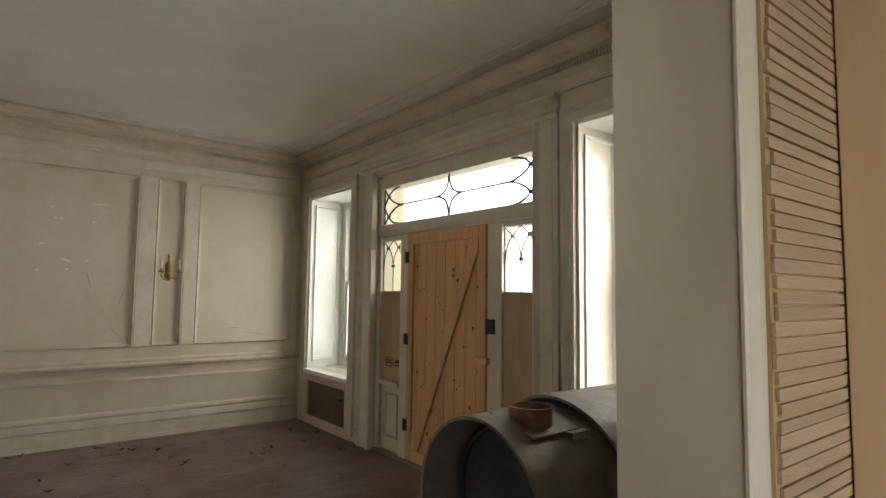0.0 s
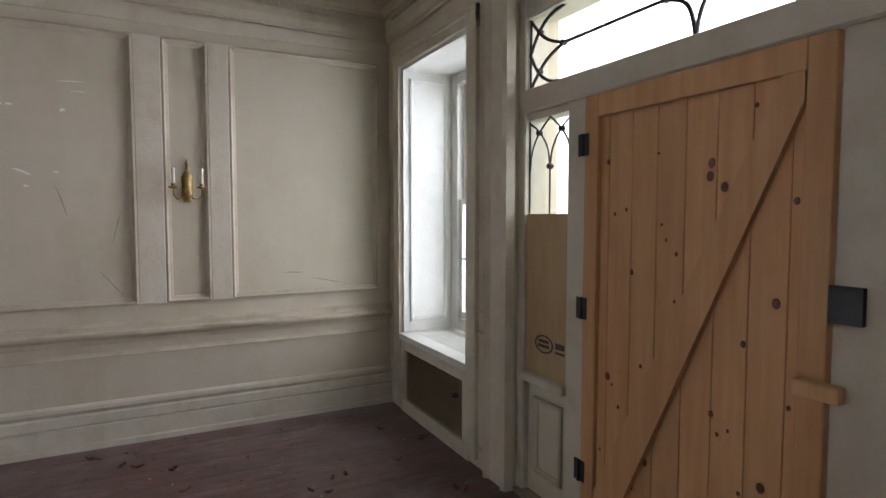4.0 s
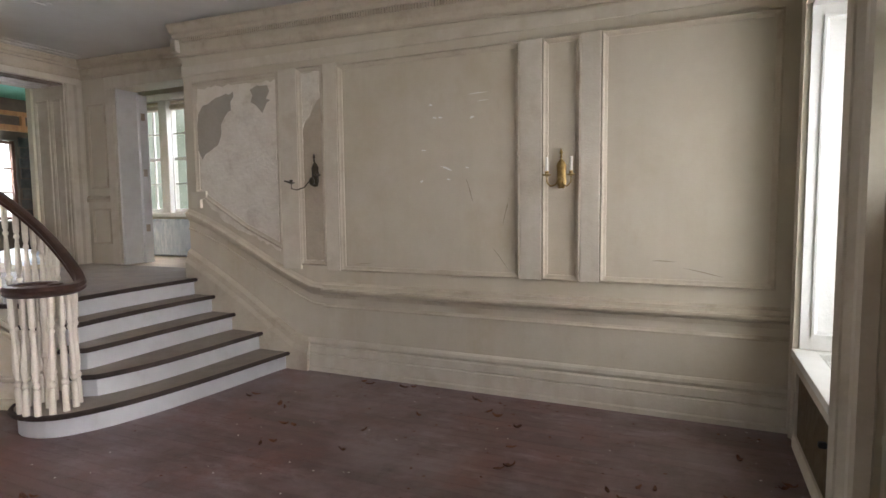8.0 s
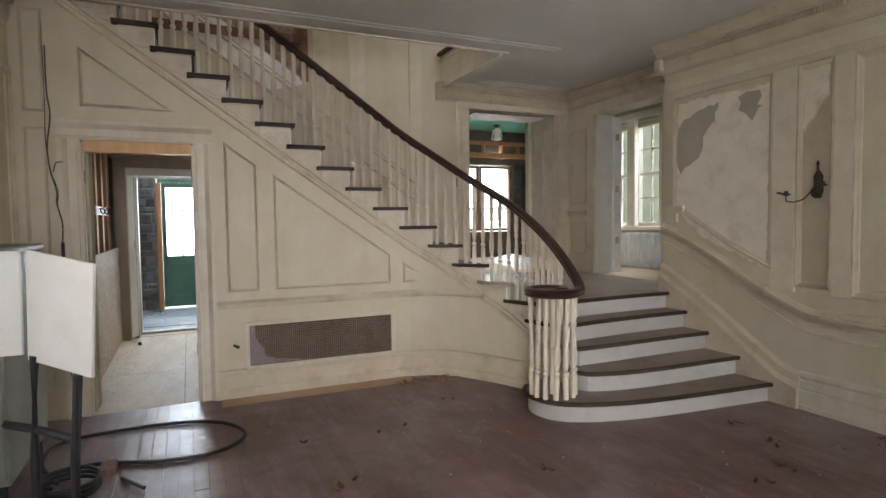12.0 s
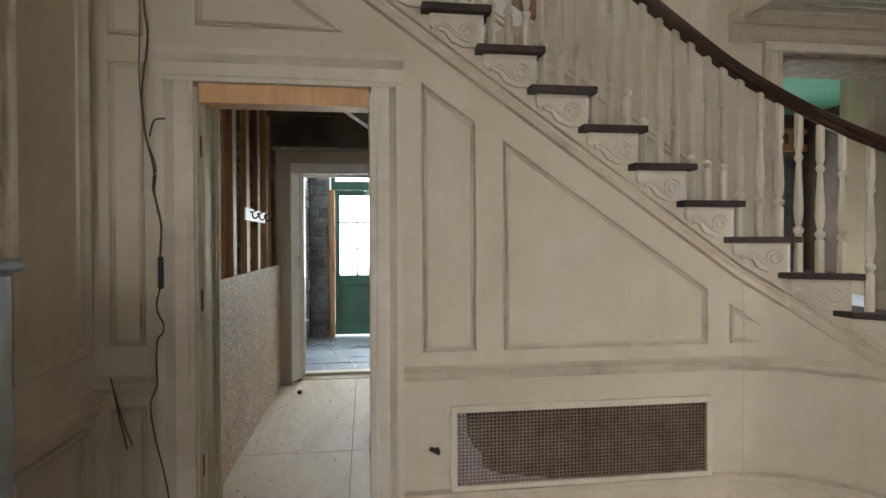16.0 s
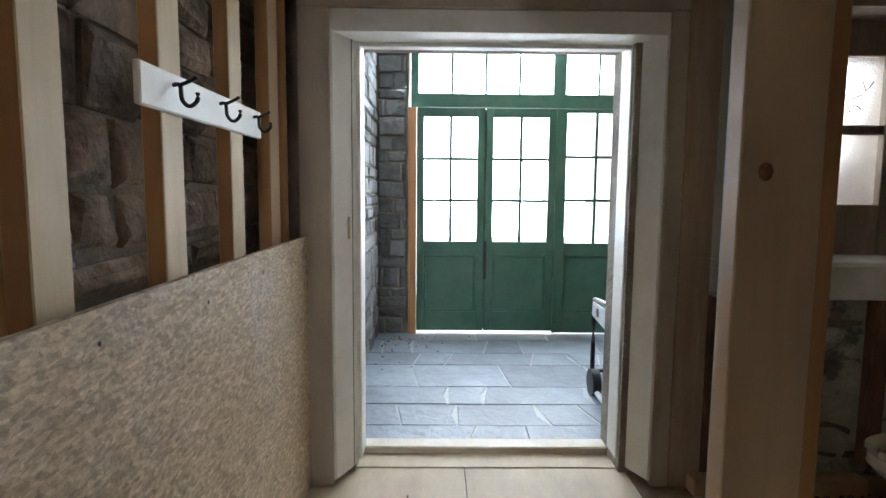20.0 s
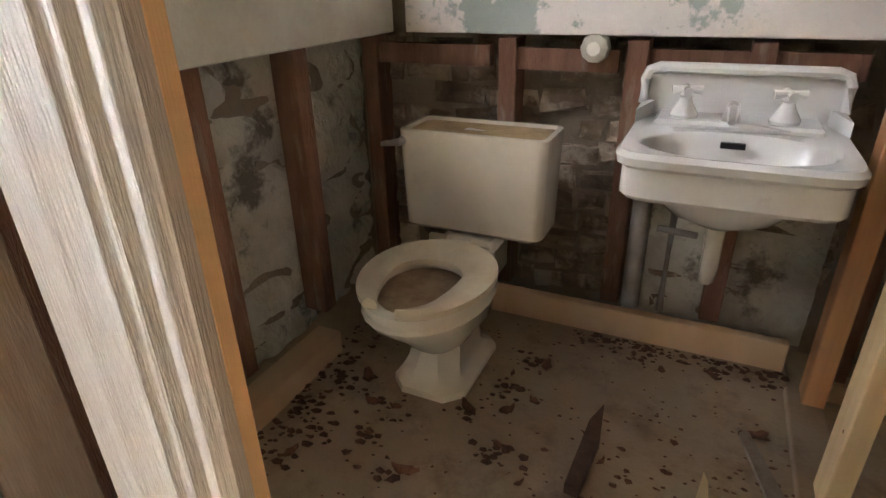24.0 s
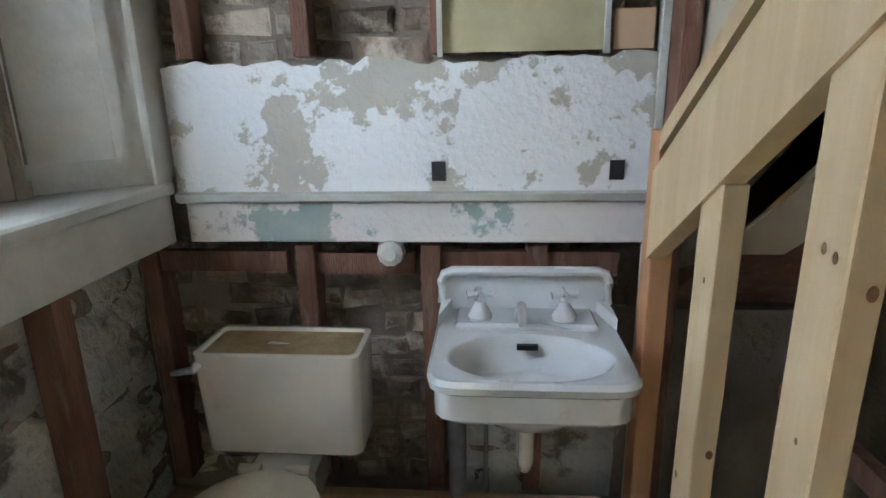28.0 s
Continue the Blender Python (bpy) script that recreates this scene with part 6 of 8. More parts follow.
# yellowed cabinet recess above the sink
cb = group("wall_recess"); tagged(cb, "yellowed metal cabinet back with white side trims", "cabinet")
box("recess_back", -5.46, -5.03, TN - 0.006, TN + 0.002, 1.50, 2.2, mat("yellowed_board", (0.42, 0.38, 0.22), (0.50, 0.46, 0.28), 6, 0.5, 0.6, 0.1, 50, dirt=(0.3, 0.26, 0.14), dscale=5, damt=0.4), cb)
for x in (-5.475, -5.03):
    box("side_trim", x, x + 0.014, TN - 0.02, TN, 1.49, 2.2, SILLM, cb)
box("offcut", -5.005, -4.90, TN - 0.01, TN + 0.02, 1.50, 1.60, PINE_P, cb)
bm = bmesh.new(); add_turned(bm, [(0.045, 0), (0.04, 0.03), (0.02, 0.04)], 10, (0, 0, 0)); e = part("plaster_blob", bm, SILLM, bn); e.matrix_basis = pose(-5.63, TN + 0.01, 0.93, 90, 0, 0)

# window side
tw = group("window_toilet"); structure(tw, "small backlit sash window with grimy frosted glass", "window")
FROST = mat("frosted_glass", (0.85, 0.9, 0.9), (0.92, 0.95, 0.94), 8, 0.5, 0.6, 0.4, 90)
fb = FROST.node_tree.nodes["Principled BSDF"]
fb.inputs["Transmission Weight"].default_value = 0.92
GX = -6.53
# Dark brown frame colour takes in the backlit darkness of the sash.
boxes("window_frame", [(GX - 0.05, GX + 0.03, 3.92, 3.98, 1.16, 2.30), (GX - 0.05, GX + 0.03, 4.50, 4.56, 1.16, 2.30), (GX - 0.05, GX + 0.03, 3.98, 4.50, 2.13, 2.30), (GX - 0.05, GX + 0.03, 3.98, 4.50, 1.16, 1.41)], OLDPAINT, tw, bevel=0.004)
boxes("muntin", [(GX - 0.03, GX + 0.01, 4.225, 4.245, 1.41, 2.13)], OLDPAINT, tw)
boxes("meeting_rail", [(GX - 0.035, GX + 0.02, 3.98, 4.50, 1.755, 1.80)], OLDPAINT, tw)
g2 = box("pane", GX - 0.015, GX - 0.011, 3.98, 4.50, 1.41, 2.13, FROST, tw); g2.visible_shadow = False
bm = bmesh.new()
for j in range(3):
    pts = [(GX - 0.005, 4.27 + 0.018 * i, 1.99 - 0.05 * j + 0.02 * math.sin(i * 2.1 + j) + 0.012 * math.cos(i * 3.7)) for i in range(11 if j == 0 else 8)]
    add_tube(bm, pts, 0.003, 4)
part("scrawl", bm, BLACK, tw, "finger-drawn scrawl on the glass")
bm = bmesh.new()
add_prism(bm, [(-6.56, 4.56, 1.16), (-6.30, 4.80, 1.16), (-6.30, 4.97, 1.16), (-6.60, 4.97, 1.16)], (0, 0, 1.3)); part("reveal", bm, SILLM, tw)
bm = bmesh.new()
for t0, t1 in ((0.12, 0.88),):
    p0, p1 = Vector((-6.56, 4.56, 0)).lerp(Vector((-6.30, 4.80, 0)), t0), Vector((-6.56, 4.56, 0)).lerp(Vector((-6.30, 4.80, 0)), t1)
    nn = Vector((0.68, -0.73, 0))
    for (a, b, c, d) in ((p0, p1, 1.20, 1.24), (p0, p0.lerp(p1, 0.12), 1.24, 2.3), (p1.lerp(p0, 0.12), p1, 1.24, 2.3)):
        add_prism(bm, [a + Vector((0, 0, c)), b + Vector((0, 0, c)), b + Vector((0, 0, d)), a + Vector((0, 0, d))], nn * 0.012)
part("reveal_panel", bm, SILLM, tw)
box("window_casing", -6.31, -6.28, 4.80, 4.89, 1.15, 2.4, SILLM, tw, bevel=0.006)
box("reveal", -6.56, -6.30, 3.80, 3.92, 1.16, 2.4, OLDPAINT, tw)
box("reveal_head", -6.56, -6.30, 3.8, 4.97, 2.30, 2.46, OLDPAINT, tw)
box("window_sill", -6.56, -6.275, 3.86, 4.888, 1.115, 1.155, SILLM, tw, bevel=0.008)
box("plaster_band", -6.50, -6.455, 3.62, 3.858, 0.972, 1.14, PEEL2, tw, "peeling green-grey plaster band", bevel=0.004)
box("plaster_face", -6.50, -6.462, 3.62, 3.79, 1.142, 2.5, SILLM, tw, bevel=0.004)
box("sill_apron", -6.33, -6.295, 3.86, 4.888, 0.965, 1.115, SILLM, tw, bevel=0.004)

# jamb post of the toilet doorway: fluted casing nailed to a new stud
jp = group("door_jamb"); tagged(jp, "fluted cream casing nailed to a new pine stud", "door jamb")
bm = bmesh.new()
pr = [(-5.855, 3.408)]
for i in range(43):
    u = i / 42
    d = 0.004 * math.exp(-((u - 0.56) / 0.035) ** 2) + 0.004 * math.exp(-((u - 0.70) / 0.03) ** 2) + 0.005 * math.exp(-((u - 0.90) / 0.05) ** 2) + 0.002 * math.exp(-((u - 0.25) / 0.06) ** 2) - 0.003 * math.exp(-((u - 0.78) / 0.03) ** 2)
    pr.append((-5.855 + 0.21 * u, 3.391 - d))
pr += [(-5.645, 3.408)]
add_prism(bm, [(a, b, 0.0) for a, b in pr], (0, 0, 2.2)); part("casing", bm, mat("chalky_casing", (0.44, 0.39, 0.325), (0.55, 0.50, 0.43), 6, 0.6, 0.75, 0.3, 60, dirt=(0.38, 0.27, 0.19), dscale=3, damt=0.6, stretch=(6, 6, 0.5)), jp)
box("stud", -5.735, -5.648, 3.409, 3.432, 0.0, 2.6, PINE, jp, bevel=0.003)
box("casing_head", -5.855, -4.95, 3.385, 3.43, 2.2, 2.34, SILLM, jp, bevel=0.005)
stud("stud", -6.47, -6.40, 3.622, 3.668, 0.0, 0.955, OLDWOOD, "old red-brown stud beside the porch door")
end_stud = stud("stud", -4.755, -4.705, 2.838, 2.99, 0.0, 2.9, PINE_P, "new pale stud at the end of the partition, with one knot")
stud("stud", -4.80, -4.762, 2.995, 3.06, 0.0, 2.9, PINE_O, "rough brown stud behind the new one")
# under-stair framing east of the toilet
KNOT_B = mat("dark_knot", (0.16, 0.07, 0.03), (0.34, 0.18, 0.08), 60, 0.6, 0.75, 0.2, 90)


def board_knot(owner, at, normal, r, stretch=1.5):
    """A flat dark knot let into the face of a board."""
    q = Vector(normal).to_track_quat('Z', 'Y')
    bm = bmesh.new()
    rings = []
    for f, h in ((1.0, -0.002), (0.85, 0.0006), (0.4, 0.001)):
        rings.append([Vector(at) + q @ Vector((f * r * math.cos(math.tau * i / 10), f * r * stretch * math.sin(math.tau * i / 10), h)) for i in range(10)])
    add_loft(bm, rings)
    part("knot", bm, KNOT_B, owner)


for y0, spots in ((4.262, ((4.335, 0.60, 0.007), (4.30, 1.05, 0.005), (4.29, 0.25, 0.004))), (3.90, ((3.95, 1.21, 0.006), (3.925, 1.205, 0.006), (3.96, 0.50, 0.005), (3.955, 0.47, 0.005), (3.94, 0.95, 0.004)))):
    o = stud("stud", -4.932, -4.886, y0, y0 + 0.095, 0.03, 1.245 + 0.64 * (4.25 - y0), PINE_Y, "new pale stud under a sloped stair plate, with small knots")
    for y, z, r in spots:
        board_knot(o, (-4.932, y, z), (-1, 0, 0), r)
    board_knot(o, (-4.90, y0, 1.17 if y0 < 4 else 0.7), (0, -1, 0), 0.008)
bm = bmesh.new()
add_prism(bm, [(-4.94, 4.66, 0.985), (-4.94, 4.66, 1.205), (-4.94, 3.4, 2.01), (-4.94, 3.4, 1.79)], (0.045, 0, 0)); o = part("sloped_plate", bm, PINE_Y); tagged(o, "new pale board sloping up under the stairs", "board", "toilet room framing")
bm = bmesh.new()
add_prism(bm, [(-4.93, 4.66, 1.25), (-4.93, 4.66, 1.30), (-4.93, 3.4, 2.11), (-4.93, 3.4, 2.06)], (0.04, 0, 0)); o = part("sloped_plate", bm, PINE_Y); tagged(o, "thin pale board sloping up under the stairs", "board", "toilet room framing")
stud("stud", -4.93, -4.875, 4.66, 4.74, 0.0, 1.3, PINE_O, "old orange-brown corner stud")
stud("stud", -4.87, -4.82, 4.76, 4.85, 0.0, 2.0, OLDWOOD, "old brown corner stud")
stud("stud", -4.42, -4.37, 4.2, 4.29, 0.0, 1.25, OLDWOOD, "dark old stair post")
for z, y0, y1 in ((0.93, 3.9, 4.98), (0.42, 3.7, 4.98)):
    o = box("stair_rail_board", -4.40, -4.36, y0, y1, z, z + 0.07, OLDWOOD, None); tagged(o, "old horizontal board under the stairs", "board", "old stair framing")
bm = bmesh.new(); add_prism(bm, [(-4.35, 4.9, 0.05), (-4.35, 4.85, 0.05), (-4.35, 4.3, 0.42), (-4.35, 4.35, 0.42)], (0.03, 0, 0)); o = part("brace_board", bm, OLDWOOD); tagged(o, "old diagonal brace under the stairs", "board", "old stair framing")
board_knot(end_stud, (-4.705, 2.885, 1.50), (1, 0, 0), 0.016, 1.2)
board_knot(end_stud, (-4.705, 2.93, 0.62), (1, 0, 0), 0.011)
# toilet
to = group("toilet"); tagged(to, "stained cream toilet with lidless tank and open-front seat", "toilet")
CX = -5.922
def rrect(cx, cy, hx, hy, r, z, n=4):
    out = []
    for sx, sy, a0 in ((1, 1, 0), (-1, 1, 90), (-1, -1, 180), (1, -1, 270)):
        for i in range(n + 1):
            a = radians(a0 + 90 * i / n)
            out.append((cx + sx * (hx - r) + r * math.cos(a), cy + sy * (hy - r) + r * math.sin(a), z))
    return out
bm = bmesh.new()
ty = 4.735
add_loft(bm, [rrect(CX, ty, 0.215, 0.085, 0.03, 0.388), rrect(CX, ty, 0.229, 0.097, 0.03, 0.40), rrect(CX, ty, 0.236, 0.104, 0.025, 0.69), rrect(CX, ty, 0.236, 0.104, 0.025, 0.708), rrect(CX, ty, 0.232, 0.10, 0.025, 0.711),
              rrect(CX, ty, 0.222, 0.09, 0.02, 0.711), rrect(CX, ty, 0.219, 0.087, 0.02, 0.70)], caps=False)
tank = part("tank", bm, PORC, to, smooth=True)
bm = bmesh.new()
add_loft(bm, [rrect(CX, ty, 0.219, 0.087, 0.02, 0.70), rrect(CX, ty, 0.205, 0.075, 0.02, 0.45), rrect(CX, ty, 0.20, 0.07, 0.02, 0.448)])
part("tank_inside", bm, mat("ochre_tank_lining", (0.30, 0.21, 0.10), (0.42, 0.31, 0.17), 9, 0.6, 0.8, 0.2, 40, dirt=(0.14, 0.08, 0.04), dscale=8, damt=0.6), tank, "ochre mineral-stained inside of the tank", smooth=True)
bm = bmesh.new(); add_tube(bm, [(CX - 0.22, ty - 0.10, 0.675), (CX - 0.22, ty - 0.125, 0.675), (CX - 0.265, ty - 0.13, 0.668), (CX - 0.28, ty - 0.13, 0.665)], [0.014, 0.012, 0.009, 0.007], 8); part("flush_lever", bm, CHROME, to)
bm = bmesh.new(); add_tube(bm, [(CX - 0.1, ty, 0.5), (CX - 0.1, ty, 0.68), (CX - 0.04, ty, 0.70), (CX + 0.06, ty, 0.69)], 0.006, 6); part("float_rod", bm, CHROME, to)
def oval(cx, cy, rx, ry_f, ry_b, z, n=24, tip=0.0):
    out = []
    for i in range(n):
        a = 2 * math.pi * i / n
        ry = ry_b if math.sin(a) > 0 else ry_f
        out.append((cx + rx * math.cos(a), cy + ry * math.sin(a), z))
    return out
bm = bmesh.new()
cy = 4.355
add_loft(bm, [rrect(CX - 0.012, 4.48, 0.118, 0.185, 0.05, 0.0, 1), rrect(CX - 0.012, 4.48, 0.116, 0.183, 0.05, 0.022, 1), rrect(CX - 0.012, 4.48, 0.10, 0.165, 0.05, 0.04, 1), rrect(CX - 0.012, 4.47, 0.085, 0.135, 0.05, 0.075, 1), rrect(CX, 4.46, 0.075, 0.125, 0.05, 0.15, 1)], caps=True)
part("foot", bm, PORC, to, smooth=True)
bm = bmesh.new()
add_loft(bm, [oval(CX, 4.46, 0.07, 0.12, 0.12, 0.13), oval(CX, 4.44, 0.10, 0.16, 0.17, 0.18), oval(CX, 4.42, 0.145, 0.21, 0.2, 0.25), oval(CX, cy, 0.168, 0.225, 0.23, 0.32), oval(CX, cy, 0.176, 0.235, 0.25, 0.335), oval(CX, cy, 0.172, 0.228, 0.25, 0.348), oval(CX, cy, 0.175, 0.235, 0.25, 0.365), oval(CX, cy, 0.173, 0.233, 0.25, 0.378),
              oval(CX, cy - 0.03, 0.118, 0.17, 0.12, 0.378), oval(CX, cy - 0.03, 0.116, 0.166, 0.116, 0.362)], caps=False)
bowl = part("bowl", bm, PORC, to, smooth=True)
bm = bmesh.new()
add_loft(bm, [oval(CX, cy - 0.03, 0.116, 0.166, 0.116, 0.362), oval(CX, cy - 0.03, 0.112, 0.16, 0.11, 0.33), oval(CX, cy - 0.01, 0.085, 0.11, 0.09, 0.25), oval(CX, cy + 0.01, 0.04, 0.05, 0.05, 0.17)])
part("basin", bm, mat("rust_stained_porcelain", (0.26, 0.17, 0.10), (0.46, 0.34, 0.22), 9, 0.4, 0.6, 0.1, 40, dirt=(0.10, 0.06, 0.04), dscale=7, damt=0.7), bowl, "dry rust-stained inside of the bowl", smooth=True)
box("rear_deck", CX - 0.10, CX + 0.10, 4.58, 4.74, 0.25, 0.385, PORC, to, bevel=0.02)
bm = bmesh.new()
rings = []
for i in range(29):
    a = radians(-80 + 324 * i / 28)
    ca, sa = math.cos(a), math.sin(a)
    ryo, ryi = (0.24, 0.225) if sa < 0 else (0.205, 0.075)
    po, pi_ = Vector((CX + 0.185 * ca, cy + ryo * sa, 0)), Vector((CX + 0.098 * ca, cy - 0.01 + ryi * sa, 0))
    rings.append([po + Vector((0, 0, 0.385)), po + Vector((0, 0, 0.402)), po.lerp(pi_, 0.3) + Vector((0, 0, 0.414)), po.lerp(pi_, 0.7) + Vector((0, 0, 0.413)), pi_ + Vector((0, 0, 0.40)), pi_ + Vector((0, 0, 0.385))])
rings = [[Vector(p) for p in r] for r in rings]
add_loft(bm, rings)
part("seat", bm, SEATM, to, smooth=True)
for x in (CX - 0.07, CX + 0.07):
    bm = bmesh.new()
    add_tube(bm, [(x - 0.03, 4.565, 0.40), (x + 0.03, 4.565, 0.40)], 0.014, 8)
    part("seat_hinge", bm, SEATM, to)

# sink
sk_ = group("sink"); tagged(sk_, "white wall-hung porcelain sink with two cross taps, dusty", "sink")
S0, S1, SF, SB, SZ = -5.478, -4.982, 4.405, 4.87, 0.765
sx, sw = (S0 + S1) / 2, (S1 - S0) / 2
bm = bmesh.new()
def deck(hw, yf, yb, z, e=9.0):
    """Squarish ring with rounded corners, by even angles round its middle."""
    hy, out = (yb - yf) / 2, []
    for i in range(72):
        c, q = math.cos(math.tau * i / 72), math.sin(math.tau * i / 72)
        r = (abs(c / hw) ** e + abs(q / hy) ** e) ** (-1 / e)
        out.append((sx + r * c, (yf + yb) / 2 + r * q, z))
    return out
by = 4.562
def bowl_ring(rx, ry, z):
    return [(sx + rx * math.cos(math.tau * i / 72), by + ry * math.sin(math.tau * i / 72), z) for i in range(72)]
add_loft(bm, [deck(sw - 0.02, SF + 0.02, SB, SZ - 0.115), deck(sw - 0.012, SF + 0.012, SB, SZ - 0.105), deck(sw - 0.012, SF + 0.012, SB, SZ - 0.04), deck(sw, SF, SB, SZ - 0.03), deck(sw + 0.003, SF - 0.003, SB, SZ - 0.012), deck(sw - 0.006, SF + 0.006, SB, SZ),
              deck(sw - 0.026, SF + 0.026, SB - 0.02, SZ - 0.004), bowl_ring(0.212, 0.133, SZ - 0.006), bowl_ring(0.203, 0.126, SZ - 0.012), bowl_ring(0.192, 0.117, SZ - 0.035), bowl_ring(0.168, 0.10, SZ - 0.075), bowl_ring(0.12, 0.072, SZ - 0.115), bowl_ring(0.03, 0.02, SZ - 0.13)])
part("basin", bm, PORCW, sk_, smooth=True)
bm = bmesh.new()
add_loft(bm, [[(p[0], p[1], p[2]) for p in circle((sx, by + 0.02, z), r, 20, 'z', r2)] for r, r2, z in ((0.05, 0.05, 0.56), (0.12, 0.09, 0.585), (0.17, 0.13, 0.63), (0.19, 0.15, 0.67))])
part("bowl_underside", bm, PORCW, sk_, smooth=True)
bm = bmesh.new()
prof = [(S0 + 0.002, SZ - 0.03), (S0 + 0.006, SZ + 0.03), (S0 + 0.006, SZ + 0.095), (S0 + 0.015, SZ + 0.118), (S0 + 0.04, SZ + 0.128), (S1 - 0.04, SZ + 0.128), (S1 - 0.015, SZ + 0.118), (S1 - 0.006, SZ + 0.095), (S1 - 0.006, SZ + 0.03), (S1 - 0.002, SZ - 0.03)]
add_prism(bm, [(a, SB - 0.02, b) for a, b in prof], (0, 0.035, 0))
part("backsplash", bm, PORCW, sk_, bevel=0.006)
bm = bmesh.new()
add_tube(bm, [(a, SB - 0.03, b) for a, b in prof[1:-1]], 0.014, 8)
part("backsplash_rim", bm, PORCW, sk_, smooth=True)
for s in (-1, 1):
    bm = bmesh.new()
    add_prism(bm, [(sx + s * (sw - 0.035), SB - 0.02, SZ - 0.005), (sx + s * (sw - 0.005), SB - 0.02, SZ - 0.005), (sx + s * (sw - 0.005), SB - 0.16, SZ - 0.005)], (0, 0, 0.04))
    part("side_shoulder", bm, PORCW, sk_)
box("soap_deck", sx - sw + 0.05, sx + sw - 0.05, 4.715, SB - 0.02, SZ - 0.012, SZ + 0.012, PORCW, sk_, bevel=0.008)
for x in (sx - 0.128, sx + 0.108):
    bm = bmesh.new(); add_turned(bm, [(0.034, 0), (0.036, 0.008), (0.030, 0.02), (0.018, 0.04), (0.014, 0.052), (0.018, 0.058), (0.013, 0.066)], 14, (x, 4.765, SZ + 0.012)); tap = part("tap", bm, PORCW, sk_, "white cross-handled tap", smooth=True)
    bm = bmesh.new()
    for dx, dy in ((0.036, 0.006), (-0.006, 0.036)):
        add_tube(bm, [(x - dx, 4.765 - dy, SZ + 0.082), (x - dx * 0.5, 4.765 - dy * 0.5, SZ + 0.084), (x + dx * 0.5, 4.765 + dy * 0.5, SZ + 0.084), (x + dx, 4.765 + dy, SZ + 0.082)], [0.012, 0.009, 0.009, 0.012], 8)
    part("cross_handle", bm, PORCW, tap, smooth=True)
bm = bmesh.new(); add_turned(bm, [(0.024, 0), (0.022, 0.012), (0.016, 0.03), (0.014, 0.045), (0.006, 0.052)], 12, (sx - 0.012, 4.755, SZ + 0.012)); add_tube(bm, [(sx - 0.012, 4.755, SZ + 0.045), (sx - 0.012, 4.71, SZ + 0.042), (sx - 0.012, 4.685, SZ + 0.022)], [0.013, 0.013, 0.010], 8); part("spout", bm, CHROME, sk_, smooth=True)
box("overflow_slot", sx - 0.028, sx + 0.028, 4.655, 4.668, SZ - 0.036, SZ - 0.022, BLACK, sk_)
bm = bmesh.new(); add_tube(bm, [(sx - 0.02, 4.74, SZ + 0.01), (sx + 0.06, 4.72, SZ + 0.012), (sx + 0.12, 4.70, SZ + 0.006)], 0.002, 4); part("plug_chain", bm, CHROME, sk_)
# pipes
pp = group("drain_pipes"); tagged(pp, "grey drain and supply pipes below the sink", "pipe")
bm = bmesh.new(); add_tube(bm, [(-5.43, 4.80, 0.16), (-5.43, 4.80, 0.54), (-5.43, 4.86, 0.57)], 0.028, 10); add_tube(bm, [(-5.43, 4.80, 0.52), (-5.43, 4.80, 0.56)], 0.036, 10); part("waste_pipe", bm, PIPE, pp, smooth=True)
bm = bmesh.new(); add_tube(bm, [(sx, 4.62, 0.57), (sx, 4.62, 0.42), (sx, 4.66, 0.37), (sx, 4.72, 0.38), (sx, 4.74, 0.46), (sx, 4.88, 0.47)], 0.022, 10); part("trap", bm, PORC, pp, smooth=True)
bm = bmesh.new(); add_tube(bm, [(-5.34, 4.82, 0.15), (-5.34, 4.82, 0.50), (-5.28, 4.80, 0.54)], 0.012, 8); add_tube(bm, [(-5.38, 4.79, 0.44), (-5.27, 4.76, 0.445)], 0.010, 6); part("supply_pipe", bm, PIPE, pp, smooth=True)
# wooden shards on the floor
SH = mat("dark_wood_shard", (0.06, 0.035, 0.025), (0.14, 0.08, 0.05), 20, 0.7, None, 0.3, 80)
def shard(pts, m, label, h=0.022):
    bm = bmesh.new(); add_prism(bm, [(a, b, 0.004) for a, b in pts], (0, 0, h)); o = part("wood_shard", bm, m); tagged(o, label, "wood scrap", "wood scraps")
shard([(-5.465, 4.12), (-5.43, 4.115), (-5.415, 4.30), (-5.43, 4.44), (-5.455, 4.36)], SH, "dark broken splinter of wood on the floor", 0.03)
shard([(-5.19, 4.02), (-5.14, 4.02), (-5.155, 4.27), (-5.165, 4.30), (-5.18, 4.2)], PINE_Y, "pale wood splinter on the floor")
shard([(-5.02, 4.26), (-4.97, 4.25), (-5.06, 4.50), (-5.09, 4.51)], OLDPAINT, "grey painted wood strip on the floor", 0.012)

# ---- loose and fixed things ----
BRASS = mat("tarnished_brass", (0.30, 0.20, 0.07), (0.50, 0.36, 0.15), 20, 0.3, 0.45, 0.15, 60, metal=0.9, dirt=(0.12, 0.08, 0.03), dscale=25, damt=0.6)
DARKBRASS = mat("blackened_brass", (0.035, 0.028, 0.02), (0.09, 0.07, 0.045), 25, 0.45, 0.6, 0.2, 60, metal=0.6)
CANDLE = mat("candle_sleeve", (0.72, 0.70, 0.64), (0.80, 0.78, 0.72), 12, 0.5, 0.6, 0.05, 60)
SHEET = mat("dusty_sheet_metal", (0.12, 0.10, 0.078), (0.21, 0.185, 0.15), 6, 0.4, 0.55, 0.12, 40, metal=0.25, dirt=(0.22, 0.17, 0.12), dscale=5, damt=0.5, edges=(0.55, 0.7))
